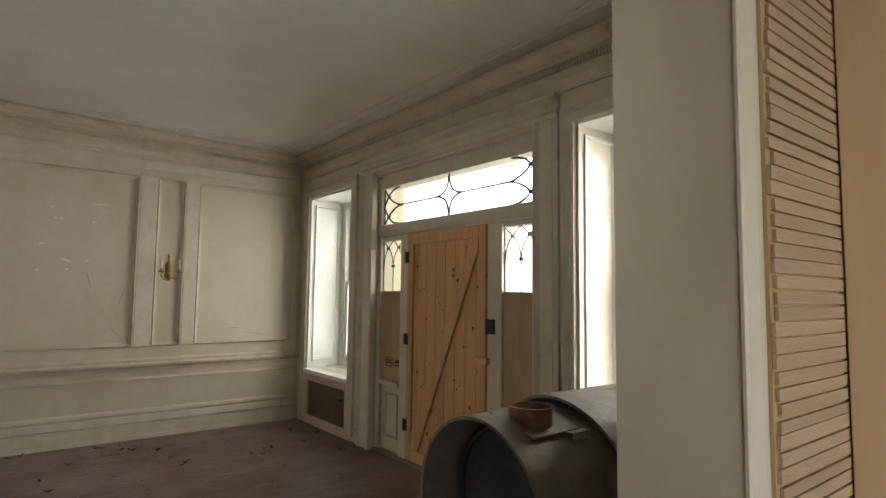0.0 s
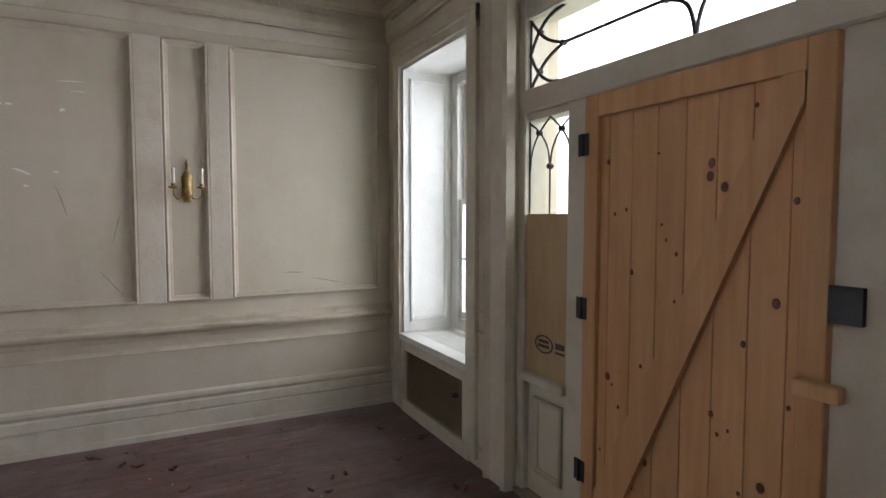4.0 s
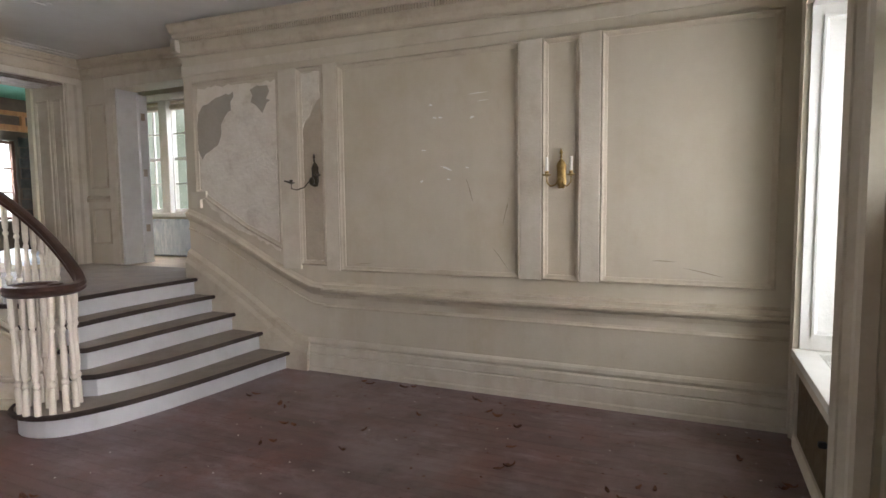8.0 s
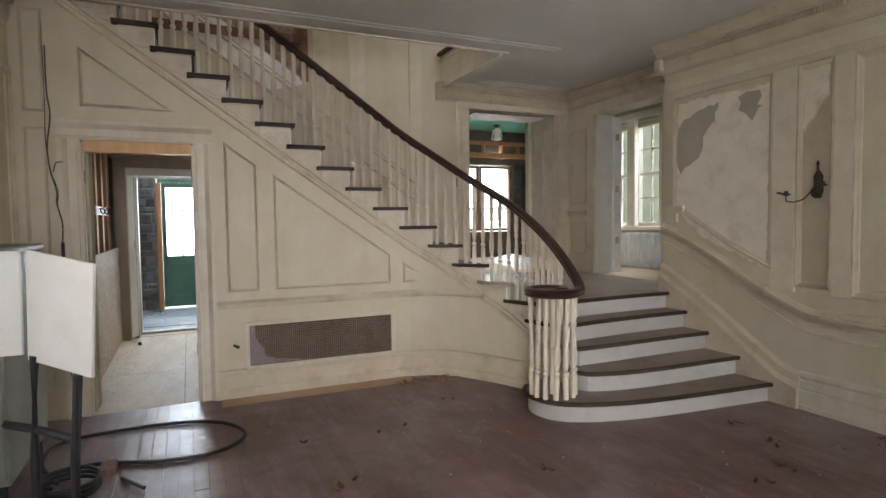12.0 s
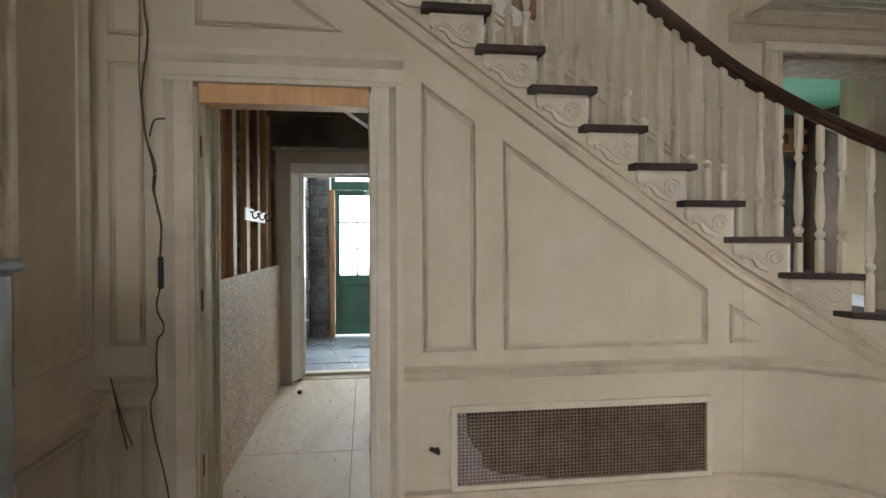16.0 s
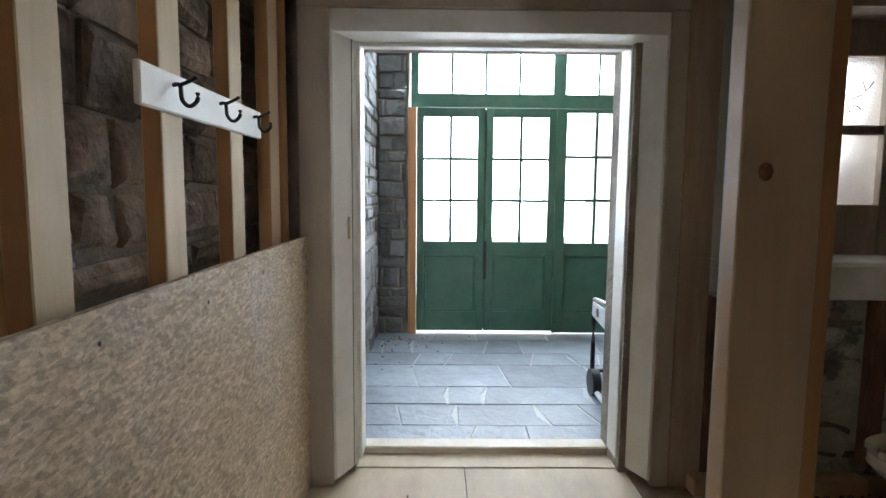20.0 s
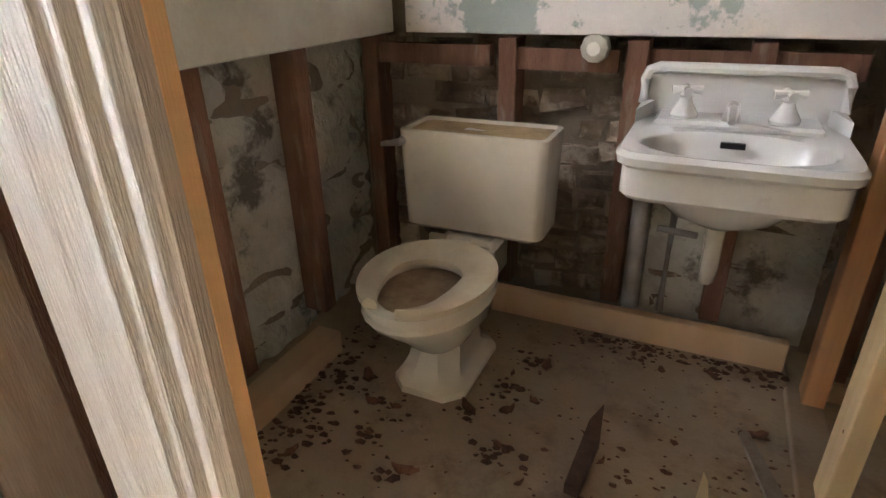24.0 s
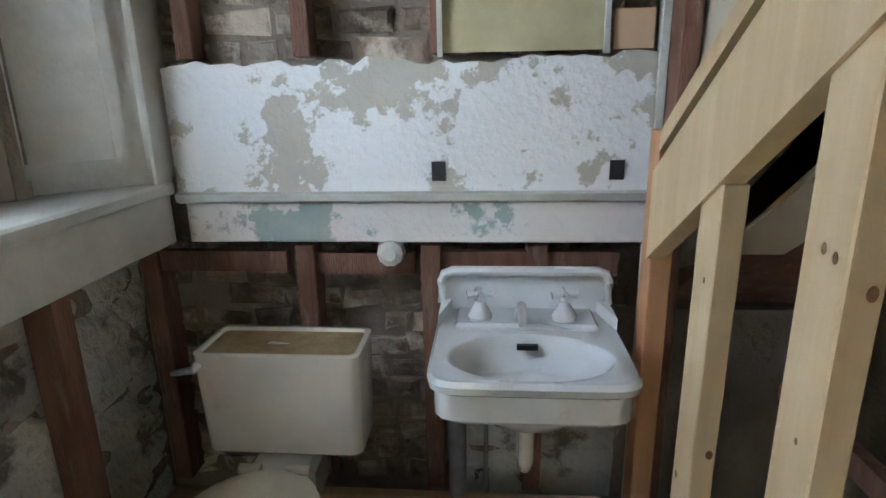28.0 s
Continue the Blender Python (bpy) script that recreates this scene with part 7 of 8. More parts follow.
RUST = mat("rusty_steel", (0.20, 0.09, 0.05), (0.34, 0.19, 0.12), 18, 0.6, 0.8, 0.3, 70, metal=0.2, dirt=(0.08, 0.04, 0.03), dscale=14, damt=0.6)
REDPAINT = mat("red_enamel", (0.24, 0.02, 0.025), (0.34, 0.03, 0.035), 9, 0.25, 0.4, 0.03, 60, coat=0.3)
REDLABEL = mat("faded_red_label", (0.38, 0.17, 0.12), (0.46, 0.24, 0.18), 30, 0.6, 0.7, 0.05, 60, dirt=(0.5, 0.44, 0.36), dscale=14, damt=0.8, edges=(0.5, 0.56))
RUBBER = mat("black_rubber", (0.018, 0.018, 0.02), (0.035, 0.035, 0.037), 20, 0.5, 0.65, 0.08, 80)
LEAF = mat("dry_leaf", (0.075, 0.032, 0.018), (0.21, 0.10, 0.05), 30, 0.75, 0.9, 0.3, 90, rnd=0.45)
BOARDW = mat("white_board", (0.74, 0.74, 0.70), (0.80, 0.80, 0.77), 3, 0.4, 0.5, 0.03, 40, dirt=(0.6, 0.57, 0.48), dscale=2.5, damt=0.4)
GREYCAB = mat("grey_green_enamel", (0.20, 0.21, 0.19), (0.28, 0.29, 0.26), 5, 0.4, 0.55, 0.08, 50, dirt=(0.16, 0.14, 0.11), dscale=3, damt=0.5)
OLDWIRE = mat("dusty_wire", (0.07, 0.055, 0.04), (0.13, 0.10, 0.07), 20, 0.7, 0.8, 0.1, 60)


def sconce(name, x, y, z, arms, metal, label, ny=-1, bent=False):
    """Two-arm wall light: back plate, finial, arms with pans and candle sleeves."""
    g = group(name)
    tagged(g, label, "wall light", "wall lights of the hall")
    bm = bmesh.new()
    out = [(-0.032, -0.10), (0.032, -0.10), (0.052, -0.05), (0.046, 0.02), (0.052, 0.07), (0.03, 0.10), (0.0, 0.125), (-0.03, 0.10), (-0.052, 0.07), (-0.046, 0.02), (-0.052, -0.05)]
    rings = []
    for s, d in ((1.0, 0.0), (1.0, 0.012), (0.72, 0.03), (0.35, 0.042)):
        rings.append([(x + a * s * 0.72, y + ny * d * 0.7, z + b * s) for a, b in out])
    add_loft(bm, rings)
    part("back_plate", bm, metal, g, smooth=True)
    bm = bmesh.new(); add_turned(bm, [(0.004, 0), (0.012, 0.012), (0.006, 0.03), (0.014, 0.045), (0.003, 0.075)], 8, (x, y + ny * 0.015, z + 0.118)); part("finial", bm, metal, g, smooth=True)
    bm = bmesh.new(); add_turned(bm, [(0.004, -0.05), (0.022, -0.03), (0.026, 0.0), (0.016, 0.022), (0.005, 0.03)], 10, (x, y + ny * 0.055, z - 0.045)); part("boss", bm, metal, g, smooth=True)
    for s in arms:
        dz = -0.06 if bent and s < 0 else 0.0
        L = 0.20 if bent and s < 0 else 0.088
        pts = [(x + s * 0.012, y + ny * 0.05, z - 0.03), (x + s * L * 0.35, y + ny * 0.07, z - 0.075 + dz * 0.5), (x + s * L * 0.7, y + ny * 0.085, z - 0.085 + dz * 0.7), (x + s * L, y + ny * 0.09, z - 0.055 + dz), (x + s * L, y + ny * 0.09, z - 0.012 + dz)]
        bm = bmesh.new(); add_tube(bm, pts, 0.0055, 6); part("arm", bm, metal, g, smooth=True)
        bm = bmesh.new(); add_turned(bm, [(0.006, -0.015), (0.03, -0.006), (0.034, 0.002), (0.014, 0.006), (0.016, 0.022), (0.012, 0.026)], 10, (x + s * L, y + ny * 0.09, z + dz)); part("candle_pan", bm, metal, g, smooth=True)
        if not bent:
            bm = bmesh.new(); add_turned(bm, [(0.0105, 0.024), (0.0105, 0.125), (0.006, 0.128)], 10, (x + s * L, y + ny * 0.09, z + dz)); part("candle_sleeve", bm, CANDLE, g, "off-white candle sleeve", smooth=True)
        elif s < 0:
            bm = bmesh.new(); add_tube(bm, [(x + s * L, y + ny * 0.09, z + dz), (x + s * (L + 0.02), y + ny * 0.10, z + dz + 0.004), (x + s * (L + 0.075), y + ny * 0.09, z + dz + 0.015)], 0.009, 6); part("candle_sleeve", bm, DARKBRASS, g, smooth=True)
    return g


sconce("wall_light", 1.53, 7.0 - 0.002, 1.72, (-1, 1), BRASS, "two-arm brass wall light with white candle sleeves", -1)
sconce("wall_light", -0.68, 7.0 - 0.002, 1.78, (-1, 1), DARKBRASS, "blackened broken two-arm wall light with a bent arm", -1, True)
sconce("wall_light", 1.80, 1.06, 1.83, (-1, 1), DARKBRASS, "dark two-arm wall light beside the doorway", 1)

# sheet-metal heater
ht = group("space_heater", (1.6, 1.95, 0))
tagged(ht, "large cylindrical sheet-metal heater with rusty flue collar", "heater")


def hpart(name, bm, m, label="", smooth=False):
    o = part(name, bm, m, ht, label, smooth=smooth)
    o.matrix_basis = pose(-1.6, -1.95, 0)
    return o


HY, HZ = 1.91, 0.765


def shell(x0, x1, r, cy, cz, t=0.012, a0=0, a1=360, k=40, slant=0.0):
    bm = bmesh.new()
    rings = []
    for i in range(k + 1):
        a = radians(a0 + (a1 - a0) * i / k)
        c, s = math.cos(a), math.sin(a)
        rings.append([(x0 + slant * s, cy + r * c, cz + r * s), (x1, cy + r * c, cz + r * s), (x1, cy + (r - t) * c, cz + (r - t) * s), (x0 + slant * s, cy + (r - t) * c, cz + (r - t) * s)])
    add_loft(bm, rings, caps=True)
    return bm


hpart("drum", shell(1.44, 2.12, 0.32, HY, HZ), SHEET, smooth=True)
hpart("hood", shell(1.92, 2.86, 0.348, HY, HZ + 0.008, 0.012, -20, 200, 28, -0.08), SHEET, smooth=True)
hpart("fan_shroud", shell(1.60, 2.7, 0.27, HY, HZ, 0.01), BLACK, smooth=True)
bm = bmesh.new(); add_loft(bm, [circle((1.62, HY, HZ), 0.26, 24, 'x'), circle((1.64, HY, HZ), 0.26, 24, 'x')]); hpart("back_plate", bm, BLACK)
bm = bmesh.new(); add_loft(bm, [circle((1.47, HY - 0.17, HZ - 0.18), 0.13, 24, 'x'), circle((1.44, HY - 0.17, HZ - 0.18), 0.14, 24, 'x'), circle((1.435, HY - 0.17, HZ - 0.18), 0.10, 24, 'x'), circle((1.445, HY - 0.17, HZ - 0.18), 0.02, 24, 'x')]); hpart("burner_cap", bm, GREYCAB, "grey round burner cap", True)
bm = bmesh.new()
rings = [circle((1.64, 1.83, z), r, 24) for z, r in ((1.045, 0.078), (1.112, 0.078), (1.117, 0.081), (1.117, 0.071), (1.045, 0.069))]
add_loft(bm, rings, caps=False); hpart("flue_collar", bm, RUST, "rusty flue collar", True)
bm = bmesh.new(); add_prism(bm, [(1.53, 1.72, 1.032), (1.77, 1.72, 1.032), (1.77, 1.93, 1.084), (1.53, 1.93, 1.084)], (0, 0, 0.008)); hpart("collar_plate", bm, SHEET)
bm = bmesh.new(); add_box(bm, 1.69, 1.79, 1.68, 1.71, 1.015, 1.04); hpart("bracket", bm, SHEET)
bm = bmesh.new()
rings = []
for i in range(7):
    a = radians(200 + 5 * i)
    rings.append([(1.66, HY + 0.329 * math.cos(a), HZ + 0.329 * math.sin(a)), (1.98, HY + 0.329 * math.cos(a), HZ + 0.329 * math.sin(a)), (1.98, HY + 0.319 * math.cos(a), HZ + 0.319 * math.sin(a)), (1.66, HY + 0.319 * math.cos(a), HZ + 0.319 * math.sin(a))])
add_loft(bm, rings); hpart("warning_label", bm, REDLABEL, "faded red and cream warning label")
for x in (1.5, 2.6):
    for y in (HY - 0.22, HY + 0.22):
        bm = bmesh.new(); add_tube(bm, [(x, y, HZ - 0.2), (x, y + (0.03 if y > HY else -0.03), 0.0)], 0.018, 8); hpart("leg", bm, BLACK, smooth=True)
bm = bmesh.new(); add_box(bm, 1.42, 2.75, HY - 0.24, HY + 0.24, 0.12, 0.45); hpart("fuel_tank", bm, GREYCAB)

# fire extinguisher
fe = group("fire_extinguisher", (2.92, 3.36, 0)); tagged(fe, "red fire extinguisher standing by the front door", "fire extinguisher")
bm = bmesh.new(); add_turned(bm, [(0.05, 0), (0.062, 0.008), (0.064, 0.03), (0.064, 0.33), (0.05, 0.375), (0.022, 0.40), (0.022, 0.42)], 20); part("cylinder", bm, REDPAINT, fe, smooth=True)
bm = bmesh.new(); add_turned(bm, [(0.020, 0.42), (0.024, 0.43), (0.024, 0.45), (0.012, 0.462)], 10); part("valve", bm, CHROME, fe, smooth=True)
bm = bmesh.new(); add_box(bm, -0.10, 0.02, -0.011, 0.011, 0.452, 0.462); part("lever", bm, BLACK, fe)
bm = bmesh.new(); add_box(bm, -0.09, 0.0, -0.010, 0.010, 0.425, 0.433); part("carry_handle", bm, BLACK, fe)
bm = bmesh.new(); add_tube(bm, [(0.02, 0.02, 0.44), (0.06, 0.04, 0.43), (0.082, 0.045, 0.36), (0.075, 0.04, 0.16), (0.073, 0.04, 0.08)], 0.009, 7); part("hose", bm, RUBBER, fe, smooth=True)
bm = bmesh.new(); add_loft(bm, [circle((0, 0, 0.12), 0.0655, 20), circle((0, 0, 0.27), 0.0655, 20)], caps=False); part("label", bm, BOARDW, fe, "white instruction label")

# metal cabinet with a loose white panel
cbt = group("metal_cabinet"); tagged(cbt, "grey-green metal cabinet with a loose white panel leaning on it", "cabinet")
box("body", -1.83, -1.06, 1.37, 1.735, 0.32, 1.405, GREYCAB, cbt, bevel=0.008)
box("top", -1.85, -1.04, 1.355, 1.755, 1.405, 1.44, GREYCAB, cbt, bevel=0.01)
for x in (-1.79, -1.10):
    for y in (1.41, 1.69):
        bm = bmesh.new(); add_tube(bm, [(x, y, 0.33), (x, y, 0.0)], 0.022, 8); part("leg", bm, BLACK, cbt, smooth=True)
box("front_door", -1.058, -1.042, 1.39, 1.72, 0.36, 1.38, GREYCAB, cbt, bevel=0.003)
bm = bmesh.new()
add_prism(bm, [(-0.70, 2.15, 1.375), (-0.93, 1.86, 1.435), (-0.97, 1.84, 0.93), (-0.745, 2.12, 0.865)], (-0.014, 0.011, 0)); part("loose_panel", bm, BOARDW, cbt, "scratched white painted panel", bevel=0.003)
bm = bmesh.new()
add_prism(bm, [(-0.97, 1.83, 1.43), (-1.0, 1.5, 1.43), (-1.02, 1.5, 0.95), (-0.99, 1.82, 0.95)], (-0.018, 0.003, 0)); part("loose_panel", bm, BOARDW, cbt, "scratched white painted panel", bevel=0.003)
for pts in (((-0.80, 2.06, 0.88), (-0.84, 2.03, 0.5), (-0.80, 2.02, 0.02)), ((-0.95, 1.87, 0.95), (-0.98, 1.85, 0.5), (-0.93, 1.86, 0.02)), ((-1.0, 1.6, 0.97), (-1.03, 1.6, 0.6), (-1.0, 1.6, 0.02)), ((-1.06, 1.72, 0.62), (-0.98, 1.86, 0.60), (-0.83, 2.03, 0.58))):
    bm = bmesh.new(); add_tube(bm, pts, 0.02, 8); part("strut", bm, BLACK, cbt, smooth=True)


def smooth_path(pts, n=8):
    """Catmull-Rom through pts."""
    P = [Vector(p) for p in pts]
    out = []
    for i in range(len(P) - 1):
        a, b, c, d = P[max(i - 1, 0)], P[i], P[i + 1], P[min(i + 2, len(P) - 1)]
        for k in range(n):
            t = k / n
            out.append(0.5 * ((2 * b) + (c - a) * t + (2 * a - 5 * b + 4 * c - d) * t * t + (3 * b - a - 3 * c + d) * t ** 3))
    return out + [P[-1]]


bm = bmesh.new()
add_tube(bm, smooth_path([(-1.75, 1.78, 0.03), (-2.2, 1.62, 0.016), (-2.56, 1.72, 0.014), (-2.62, 2.33, 0.014), (-2.47, 2.71, 0.014), (-2.14, 2.86, 0.014), (-1.89, 2.68, 0.014), (-1.87, 2.34, 0.014), (-2.0, 1.95, 0.016), (-1.85, 1.75, 0.04)]), 0.013, 7)
o = part("hose", bm, RUBBER, None, smooth=True); tagged(o, "black rubber hose looped on the floor", "hose")
bm = bmesh.new()
add_tube(bm, smooth_path([(-1.66 + (0.16 + 0.012 * math.sin(3 * i)) * math.cos(i * 0.8), 1.86 + 0.15 * math.sin(i * 0.8), 0.015 + 0.0035 * i) for i in range(24)], 4), 0.012, 6)
o = part("cable_coil", bm, RUBBER, None, smooth=True); tagged(o, "black cable coiled on the floor by the cabinet", "cable")
o = box("wood_block", -1.98, -1.82, 1.98, 2.07, 0.0, 0.04, OLDWOOD, None, bevel=0.004); tagged(o, "short dark offcut of wood on the floor", "wood block")
bm = bmesh.new(); add_tube(bm, [(-1.70, 2.12, 0.016), (-1.50, 2.25, 0.016)], 0.012, 8); tool = part("tool_handle", bm, BLACK, None, smooth=True); tagged(tool, "dark tool handle lying on the floor", "tool")


def leaf_mesh(seed, L=0.06):
    r = random.Random(seed)
    w = L * r.uniform(0.35, 0.6)
    up = L * r.uniform(0.15, 0.4)
    vs, fs = [], []
    n = 6
    for i in range(n + 1):
        t = i / n
        ww = w * math.sin(math.pi * min(0.97, 0.04 + 0.93 * t)) ** 0.8 * r.uniform(0.75, 1.15)
        zc = up * (2 * t - 1) ** 2 * r.uniform(0.6, 1.0)
        vs += [(L * (t - 0.5), -ww / 2, zc + up * r.uniform(0.3, 0.8) + 0.002), (L * (t - 0.5), 0, zc + 0.002), (L * (t - 0.5), ww / 2, zc + up * r.uniform(0.2, 0.9) + 0.002)]
    for i in range(n):
        a = 3 * i
        fs += [(a, a + 1, a + 4, a + 3), (a + 1, a + 2, a + 5, a + 4)]
    return vs, fs


def leaf_data(seed, L):
    vs, fs = leaf_mesh(seed, L)
    me = bpy.data.meshes.new("leaf")
    me.from_pydata(vs, [], fs)
    me.materials.append(LEAF)
    for p in me.polygons:
        p.use_smooth = True
    return me


LEAVES = [leaf_data(s, 0.05 + 0.008 * (s % 5)) for s in range(8)]
SMALL = [leaf_data(20 + s, 0.026 + 0.005 * (s % 4)) for s in range(8)]
rl = random.Random(77)
spots = [(0.66, 6.32), (1.19, 6.51), (1.38, 6.37), (1.43, 6.06), (1.45, 5.76), (0.48, 5.62), (-0.05, 5.49), (2.05, 5.74), (2.28, 5.84), (0.27, 6.83), (0.97, 6.75), (0.44, 5.94), (2.9, 6.11), (2.71, 6.40), (-0.05, 5.82), (-0.77, 6.17),
         (-2.93, 4.85), (-2.91, 4.47), (-1.8, 3.97), (-2.25, 4.49), (-1.09, 3.39), (-1.0, 3.25), (-1.75, 3.75), (-0.72, 4.48), (-0.03, 6.8), (-0.33, 6.07), (-0.75, 6.23), (-1.8, 3.22), (-0.19, 4.48), (2.63, 5.88), (2.78, 5.39)]
for sx, sy in spots[:31]:
    for q in range(2 if rl.random() < 0.45 else 1):
        ob = new("leaf", LEAVES[rl.randrange(8)])
        ob.matrix_basis = pose(sx + q * rl.uniform(-0.09, 0.09), sy + q * rl.uniform(-0.07, 0.07), 0.0, 0, 0, rl.uniform(0, 360))
        tagged(ob, "curled dry brown leaf on the floorboards", "leaf", "dry leaves of the hall")
CRUMB = mat("plaster_crumb", (0.55, 0.53, 0.48), (0.7, 0.68, 0.62), 30, 0.9, None, 0.2, 60)


def crumbs(name, label, n, region, size, material, seed, z=0.0):
    """Scattered uncountable bits: small uneven tetra-like chips."""
    r = random.Random(seed)
    vs, fs = [], []
    for _ in range(n):
        px, py = region(r)
        s = size * r.uniform(0.4, 1.4)
        a = r.uniform(0, 6.28)
        b = len(vs)
        for k in range(5):
            rr = s * r.uniform(0.5, 1.0)
            vs.append((px + rr * math.cos(a + k * 1.257), py + rr * math.sin(a + k * 1.257) * 0.7, z + r.uniform(0, 0.2) * s))
        vs.append((px, py, z + s * r.uniform(0.35, 0.7)))
        fs += [(b + k, b + (k + 1) % 5, b + 5) for k in range(5)]
    me = bpy.data.meshes.new(name)
    me.from_pydata(vs, [], fs)
    me.materials.append(material)
    ob = new(name, me)
    return tagged(ob, label, "debris", kind="stuff")


crumbs("plaster_crumbs", "pale plaster crumbs on the hall floor", 200, lambda r: (r.uniform(-2.9, 2.9), r.uniform(3.0, 6.9)), 0.009, CRUMB, 5)
crumbs("floor_grit", "dark grit and leaf bits on the hall floor", 160, lambda r: (r.uniform(-2.4, 2.9), 6.9 - abs(r.gauss(0, 1.1))), 0.012, LEAF, 6)
crumbs("stair_debris", "dark debris along the foot of the stair wall", 130, lambda r: (-2.95 + abs(r.gauss(0, 0.10)), r.uniform(4.3, 5.0)), 0.02, LEAF, 8)
crumbs("passage_grit", "dark specks on the passage plywood", 140, lambda r: (r.uniform(-6.3, -3.4), 1.72 + abs(r.gauss(0, 0.35))), 0.009, LEAF, 9)
crumbs("leaf_litter", "dark crumbled leaves scattered by the new studs", 420, lambda r: (-5.12 + r.gauss(0, 0.16), 4.0 + r.gauss(0, 0.2)), 0.012, LEAF, 17)
crumbs("leaf_litter", "brown leaf clumps near the toilet", 150, lambda r: (lambda c: (c[0] + r.gauss(0, 0.035), c[1] + r.gauss(0, 0.03)))(r.choice(((-6.22, 4.12), (-6.12, 4.06), (-6.25, 3.98), (-6.0, 4.08), (-5.98, 4.2), (-5.72, 4.42), (-5.68, 4.6), (-5.78, 4.3), (-5.66, 4.18), (-5.9, 4.0), (-6.18, 4.28)))), 0.016, LEAF, 18)
crumbs("leaf_litter", "dark leaf litter over the plywood of the toilet room", 800, lambda r: (r.uniform(-6.3, -4.0), r.uniform(3.3, 4.8)), 0.007, LEAF, 10)
crumbs("leaf_litter", "dark leaf litter swept against the pine board", 170, lambda r: (r.uniform(-5.6, -4.95), 4.83 - abs(r.gauss(0, 0.05))), 0.014, LEAF, 12)
crumbs("leaf_litter", "dark leaf litter along the west board", 130, lambda r: (-6.32 + abs(r.gauss(0, 0.09)), r.uniform(3.7, 4.6)), 0.015, LEAF, 13)
crumbs("porch_litter", "leaf litter on the flagstones", 90, lambda r: (-9.45 + abs(r.gauss(0, 0.35)), 1.75 + abs(r.gauss(0, 0.3))), 0.02, LEAF, 14, -0.04)
for i, (sx, sy) in enumerate(((-6.05, 4.21), (-6.25, 4.15), (-5.94, 4.31), (-5.78, 4.29), (-6.0, 4.1), (-5.57, 4.1), (-5.63, 4.57), (-5.62, 4.4), (-5.5, 3.9), (-6.15, 3.95), (-5.3, 4.7), (-5.15, 4.72), (-5.05, 4.5), (-5.4, 4.25), (-5.75, 3.85), (-5.2, 4.1), (-6.2, 4.45), (-5.05, 3.95), (-6.12, 4.3), (-6.28, 4.3), (-6.2, 4.2), (-6.3, 4.02), (-6.22, 3.9), (-5.98, 4.22), (-5.68, 4.33), (-5.72, 4.5), (-5.66, 4.2), (-5.84, 4.02), (-5.9, 3.9), (-5.3, 3.9), (-5.12, 3.8), (-4.6, 4.3), (-4.5, 4.5), (-4.4, 4.2))):
    ob = new("leaf", (LEAVES if i % 3 == 0 else SMALL)[i % 8])
    ob.matrix_basis = pose(sx, sy, 0.0, 0, 0, 47 * i)
    tagged(ob, "curled dark dead leaf on dusty plywood", "leaf", "dead leaves of the toilet room")
bm = bmesh.new(); bmesh.ops.create_icosphere(bm, subdivisions=2, radius=0.022)
for v in bm.verts:
    v.co *= 1 + 0.25 * math.sin(v.co.x * 300 + v.co.y * 170)
o = part("tar_lump", bm, BLACK, None, smooth=True); o.location = (-6.0, 1.92, 0.018); tagged(o, "small black lump on the passage floor", "lump")

# wires, switch, outlet
bm = bmesh.new()
WIRE_X = WX + 0.05
add_tube(bm, smooth_path([(WIRE_X, y, z) for y, z in ((1.572, 2.92), (1.572, 2.57), (1.588, 2.39), (1.562, 2.165), (1.57, 1.985), (1.608, 1.81), (1.605, 1.72), (1.612, 1.68), (1.637, 1.55), (1.632, 1.40))], 6), 0.0055, 5)
o = part("wire", bm, OLDWIRE, None, smooth=True); tagged(o, "old drooping wire fixed to the panelled wall", "wire")
bm = bmesh.new(); add_tube(bm, smooth_path([(WIRE_X + 0.004, y, z) for y, z in ((1.556, 2.92), (1.558, 2.5), (1.552, 2.2), (1.58, 1.95), (1.618, 1.82), (1.613, 1.70), (1.626, 1.6))], 6), 0.003, 5); part("strand", bm, OLDWIRE, o, smooth=True)
bm = bmesh.new(); add_tube(bm, smooth_path([(WIRE_X, y, z) for y, z in ((1.66, 2.035), (1.615, 2.028), (1.60, 1.99), (1.593, 1.955))], 4), 0.004, 5); part("clip_nail", bm, BLACK, o, smooth=True)
box("wire_channel", WIRE_X - 0.012, WIRE_X + 0.006, 1.622, 1.645, 1.265, 1.41, BLACK, o, bevel=0.003)
bm = bmesh.new()
add_tube(bm, smooth_path([(WIRE_X, y, z) for y, z in ((1.632, 1.27), (1.616, 1.20), (1.622, 1.15), (1.643, 1.105), (1.64, 1.06), (1.618, 1.03), (1.612, 0.90), (1.615, 0.83), (1.585, 0.74), (1.60, 0.60), (1.64, 0.42), (1.66, 0.28), (1.652, 0.08))], 6), 0.004, 5)
o = part("wire", bm, OLDWIRE, None, smooth=True); tagged(o, "thin old wire trailing down the wall", "wire")
bm = bmesh.new()
add_tube(bm, smooth_path([(WX + 0.032, 1.41, 0.86), (WX + 0.03, 1.44, 0.70), (WX + 0.028, 1.475, 0.53)], 5), 0.004, 5)
add_tube(bm, smooth_path([(WX + 0.032, 1.41, 0.86), (WX + 0.032, 1.46, 0.66), (WX + 0.028, 1.498, 0.55)], 5), 0.003, 5)
o = part("wire", bm, OLDWIRE, None, smooth=True); tagged(o, "two short cords hanging over the dado", "wire")
